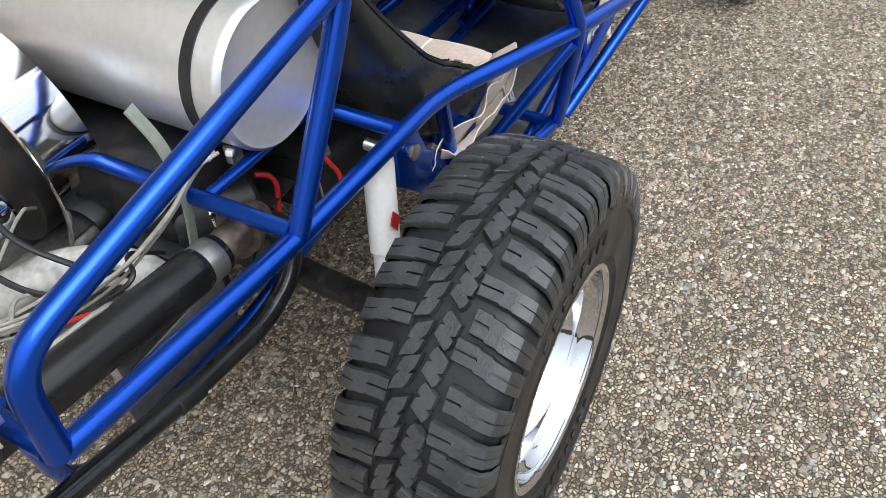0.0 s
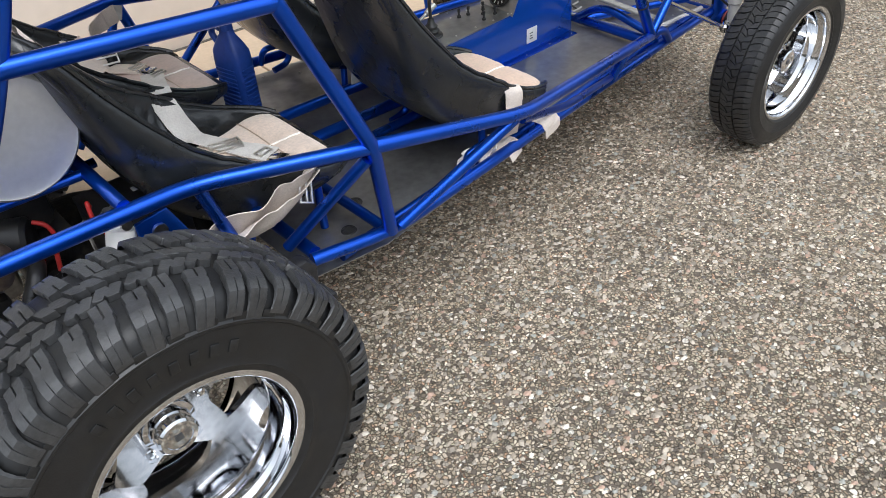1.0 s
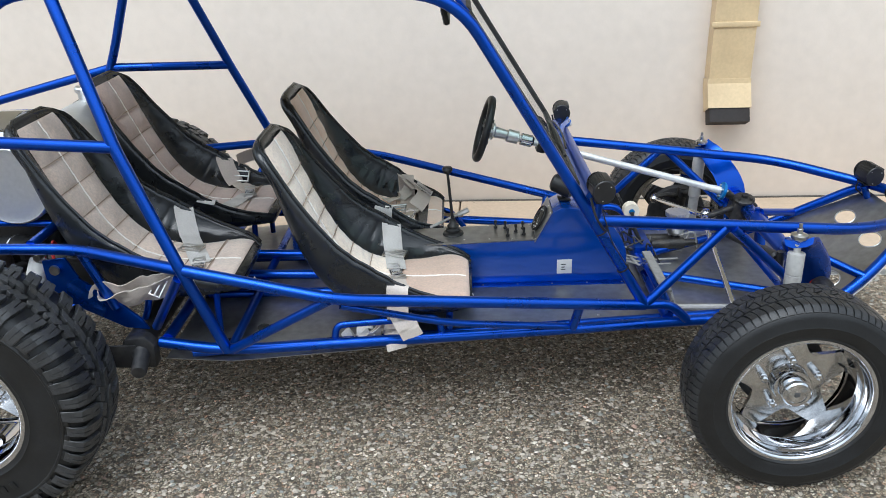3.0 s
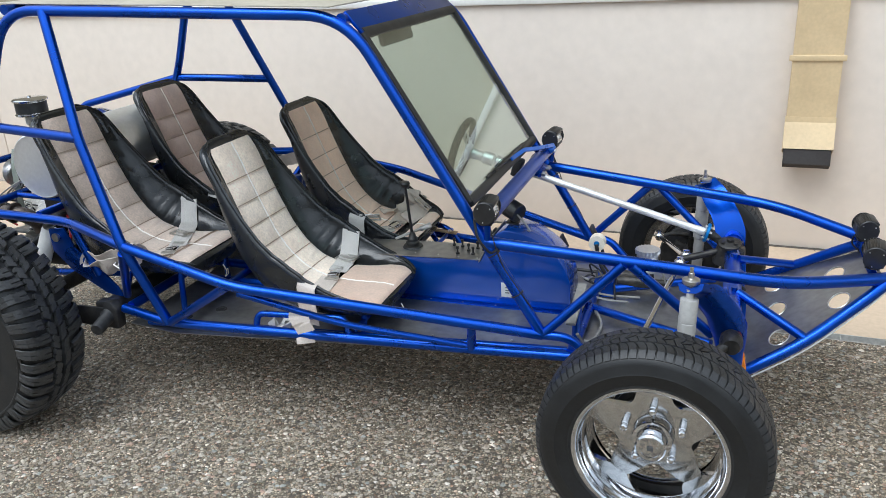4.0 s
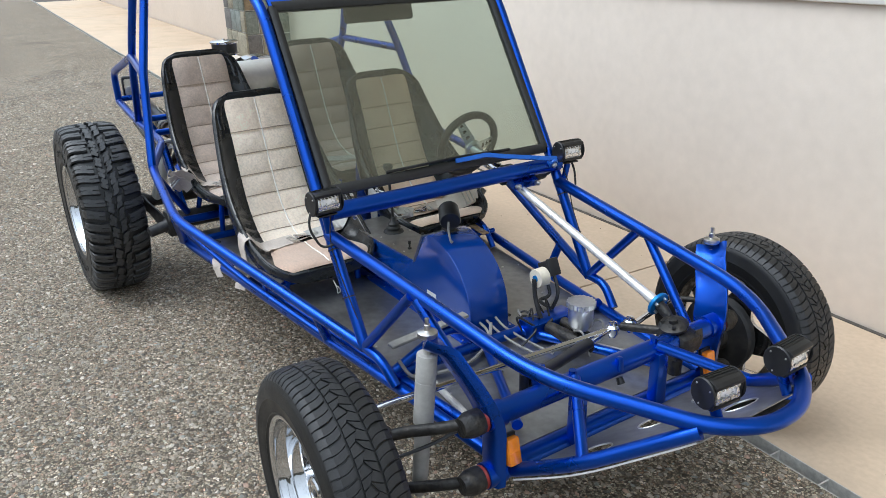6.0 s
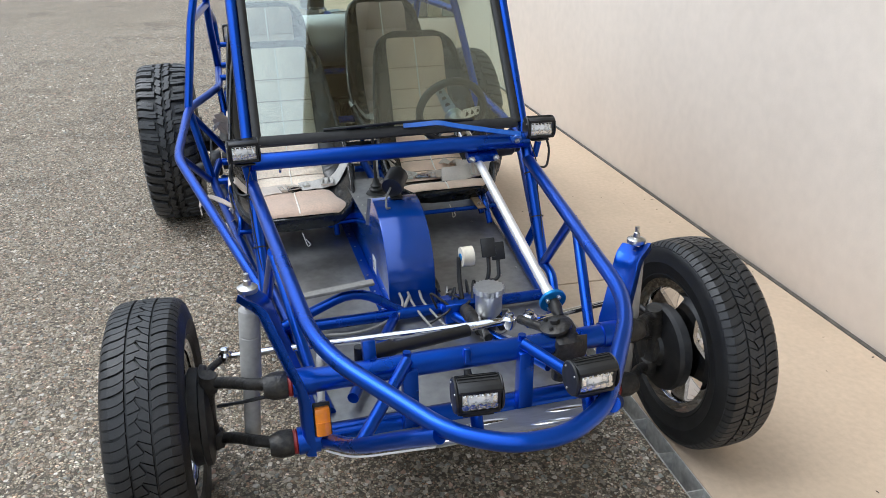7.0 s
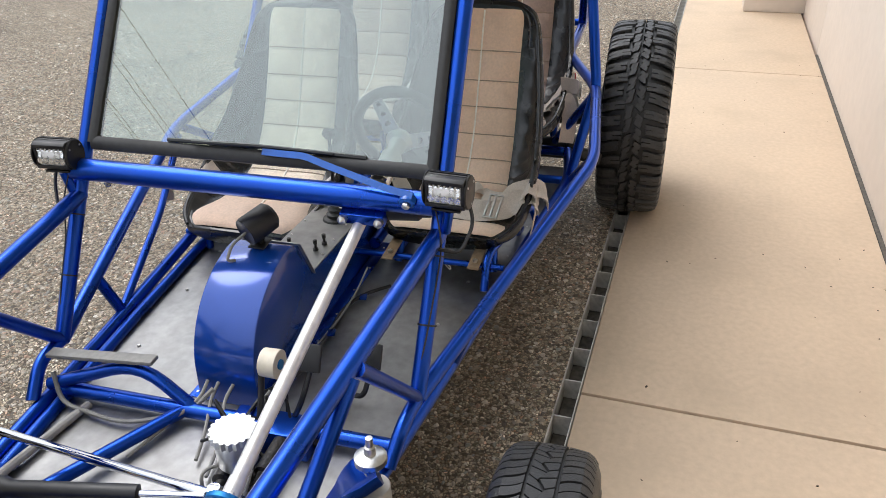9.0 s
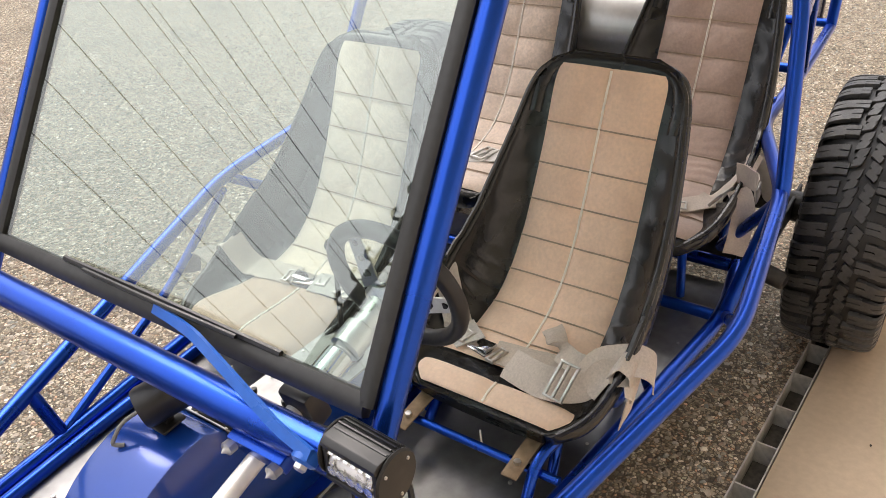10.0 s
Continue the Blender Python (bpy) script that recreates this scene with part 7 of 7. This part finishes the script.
box("heat_shield", (0.30, 0.006, 0.14), pose(-0.35, -0.315, 0.50, 0, 0, 2), MUDDY, buggy, 0.002)
# gearbox, axles, torsion housing
rod("gearbox", (-0.06, 0, 0.42), (0.46, 0, 0.42), [(0.10, 0), (0.13, 0.15), (0.12, 0.4), (0.08, 0.7), (0.06, 1)], GREASE, buggy, 20)
rod("torsion_tube", (0.40, -0.60, 0.42), (0.40, 0.60, 0.42), [(0.045, 0), (0.045, 1)], MATT, buggy, 24)
for s in (-1, 1):
    rod("axle_tube", (0.0, s * 0.10, 0.42), (-0.03, s * 0.74, 0.412), [(0.035, 0), (0.050, 0.06), (0.032, 0.14), (0.032, 0.8), (0.05, 0.85), (0.055, 1)], GREASE, buggy, 20)
    turned("axle_boot", [(0.030, 0.0)] + [(0.040 + 0.008 * (k % 2), 0.012 * k) for k in range(1, 9)] + [(0.030, 0.11)], toward((-0.005, s * 0.16, 0.42), (-0.02, s * 0.5, 0.417)), SOFT_BLACK, buggy, 20)
    prism("torsion_cap", [(-0.055, -0.055), (0.05, -0.06), (0.058, 0.03), (0.03, 0.062), (-0.045, 0.055)], 0.05, pose(0.435, s * 0.63, 0.425), MATT, buggy, 0.010)
    rod("torsion_stub", (0.440, s * 0.64, 0.42), (0.462, s * 0.745, 0.405), [(0.034, 0), (0.036, 0.1), (0.028, 0.2), (0.026, 0.95), (0.022, 1)], MATT, buggy, 20)
    prism("trailing_plate", [(0.42, -0.045), (0.43, 0.045), (0.10, 0.035), (-0.10, 0.05), (-0.12, -0.05), (0.10, -0.03)], 0.010, pose(0, s * 0.655, 0.415), MATT, buggy, 0.002)
    # blue damper bracket behind the seat
    prism("damper_plate", [(0.12, 0.735), (0.20, 0.745), (0.235, 0.66), (0.36, 0.56), (0.42, 0.50), (0.44, 0.46), (0.36, 0.47), (0.20, 0.56), (0.12, 0.64)], 0.012, pose(0, s * 0.545, 0), BLUE, buggy, 0.003)
    turned("plate_bolt", [(0.018, -0.02), (0.018, -0.012), (0.012, -0.010), (0.012, 0.012)], pose(0.165, s * 0.548, 0.706, 0, 0, 0 if s < 0 else 180), STEEL, buggy, 12)
    rod("rear_damper", (0.105, s * 0.515, 0.745), (-0.02, s * 0.585, 0.42), [(0.012, 0), (0.012, 0.05), (0.032, 0.06), (0.033, 0.08), (0.033, 0.62), (0.027, 0.63), (0.027, 0.97), (0.015, 1)], WHITE, buggy, 28, "white rear damper")
    prism("damper_logo", [(-0.016, 0.0), (0.0, -0.026), (0.016, 0.0), (0.0, 0.026)], 0.004, toward((0.045, s * 0.580, 0.62), (0.04, s * 0.9, 0.64)), RED, buggy, 0)
    rod("damper_knob", (0.105, s * 0.49, 0.745), (0.105, s * 0.55, 0.745), [(0.013, 0), (0.013, 1)], STEEL, buggy, 12)
    # tail lamps
    tl = empty("tail_lamp", pose(-0.748, s * 0.485, 0.912, 0, 0, s * 10), buggy)
    box("lamp_rim", (0.035, 0.07, 0.13), pose(0, 0, 0), BLACK, tl, 0.016)
    box("lamp_face", (0.010, 0.045, 0.10), pose(0.016, 0, 0), CREAMP, tl, 0.010)
    turned("bulb_holder", [(0.018, 0.0), (0.016, 0.02), (0, 0.022)], pose(0.02, 0, -0.01, 0, 0, -90), STEEL, tl, 14)
bat = empty("battery", None, buggy)
box("case", (0.22, 0.17, 0.155), pose(0.20, -0.30, 0.5775), BLACK, bat, 0.008, "black battery case")
box("lid", (0.225, 0.175, 0.02), pose(0.20, -0.30, 0.660), BLACK, bat, 0.006)
box("label_bar", (0.06, 0.002, 0.02), pose(0.24, -0.30, 0.6705, 90), PAPER, bat, 0)
for x, y in ((0.12, -0.365), (0.28, -0.365)):
    turned("terminal", [(0.012, 0), (0.010, 0.02), (0, 0.021)], pose(x, y, 0.67, 90), STEEL, bat, 12)
tube("battery_cable", [(0.085, -0.375, 0.722), (0.080, -0.385, 0.742), (0.075, -0.40, 0.70), (0.095, -0.42, 0.65), (0.07, -0.43, 0.60)], 0.0055, RED, buggy, 0.03, 10, "thin red battery cable")
tube("battery_cable", [(-0.03, -0.30, 0.70), (-0.008, -0.315, 0.69), (0.002, -0.322, 0.66), (-0.012, -0.325, 0.62), (-0.02, -0.32, 0.56)], 0.006, RED, buggy, 0.03, 10, "thin red battery cable")
strap("hold_down", [(0.15, -0.335, 0.673), (0.070, -0.375, 0.674), (0.056, -0.385, 0.70), (0.060, -0.39, 0.56)], 0.012, WIRE, buggy, up=(0.8, -0.6, 0.1), thick=0.003, fillet=0.02, label="grey battery hold-down strap")
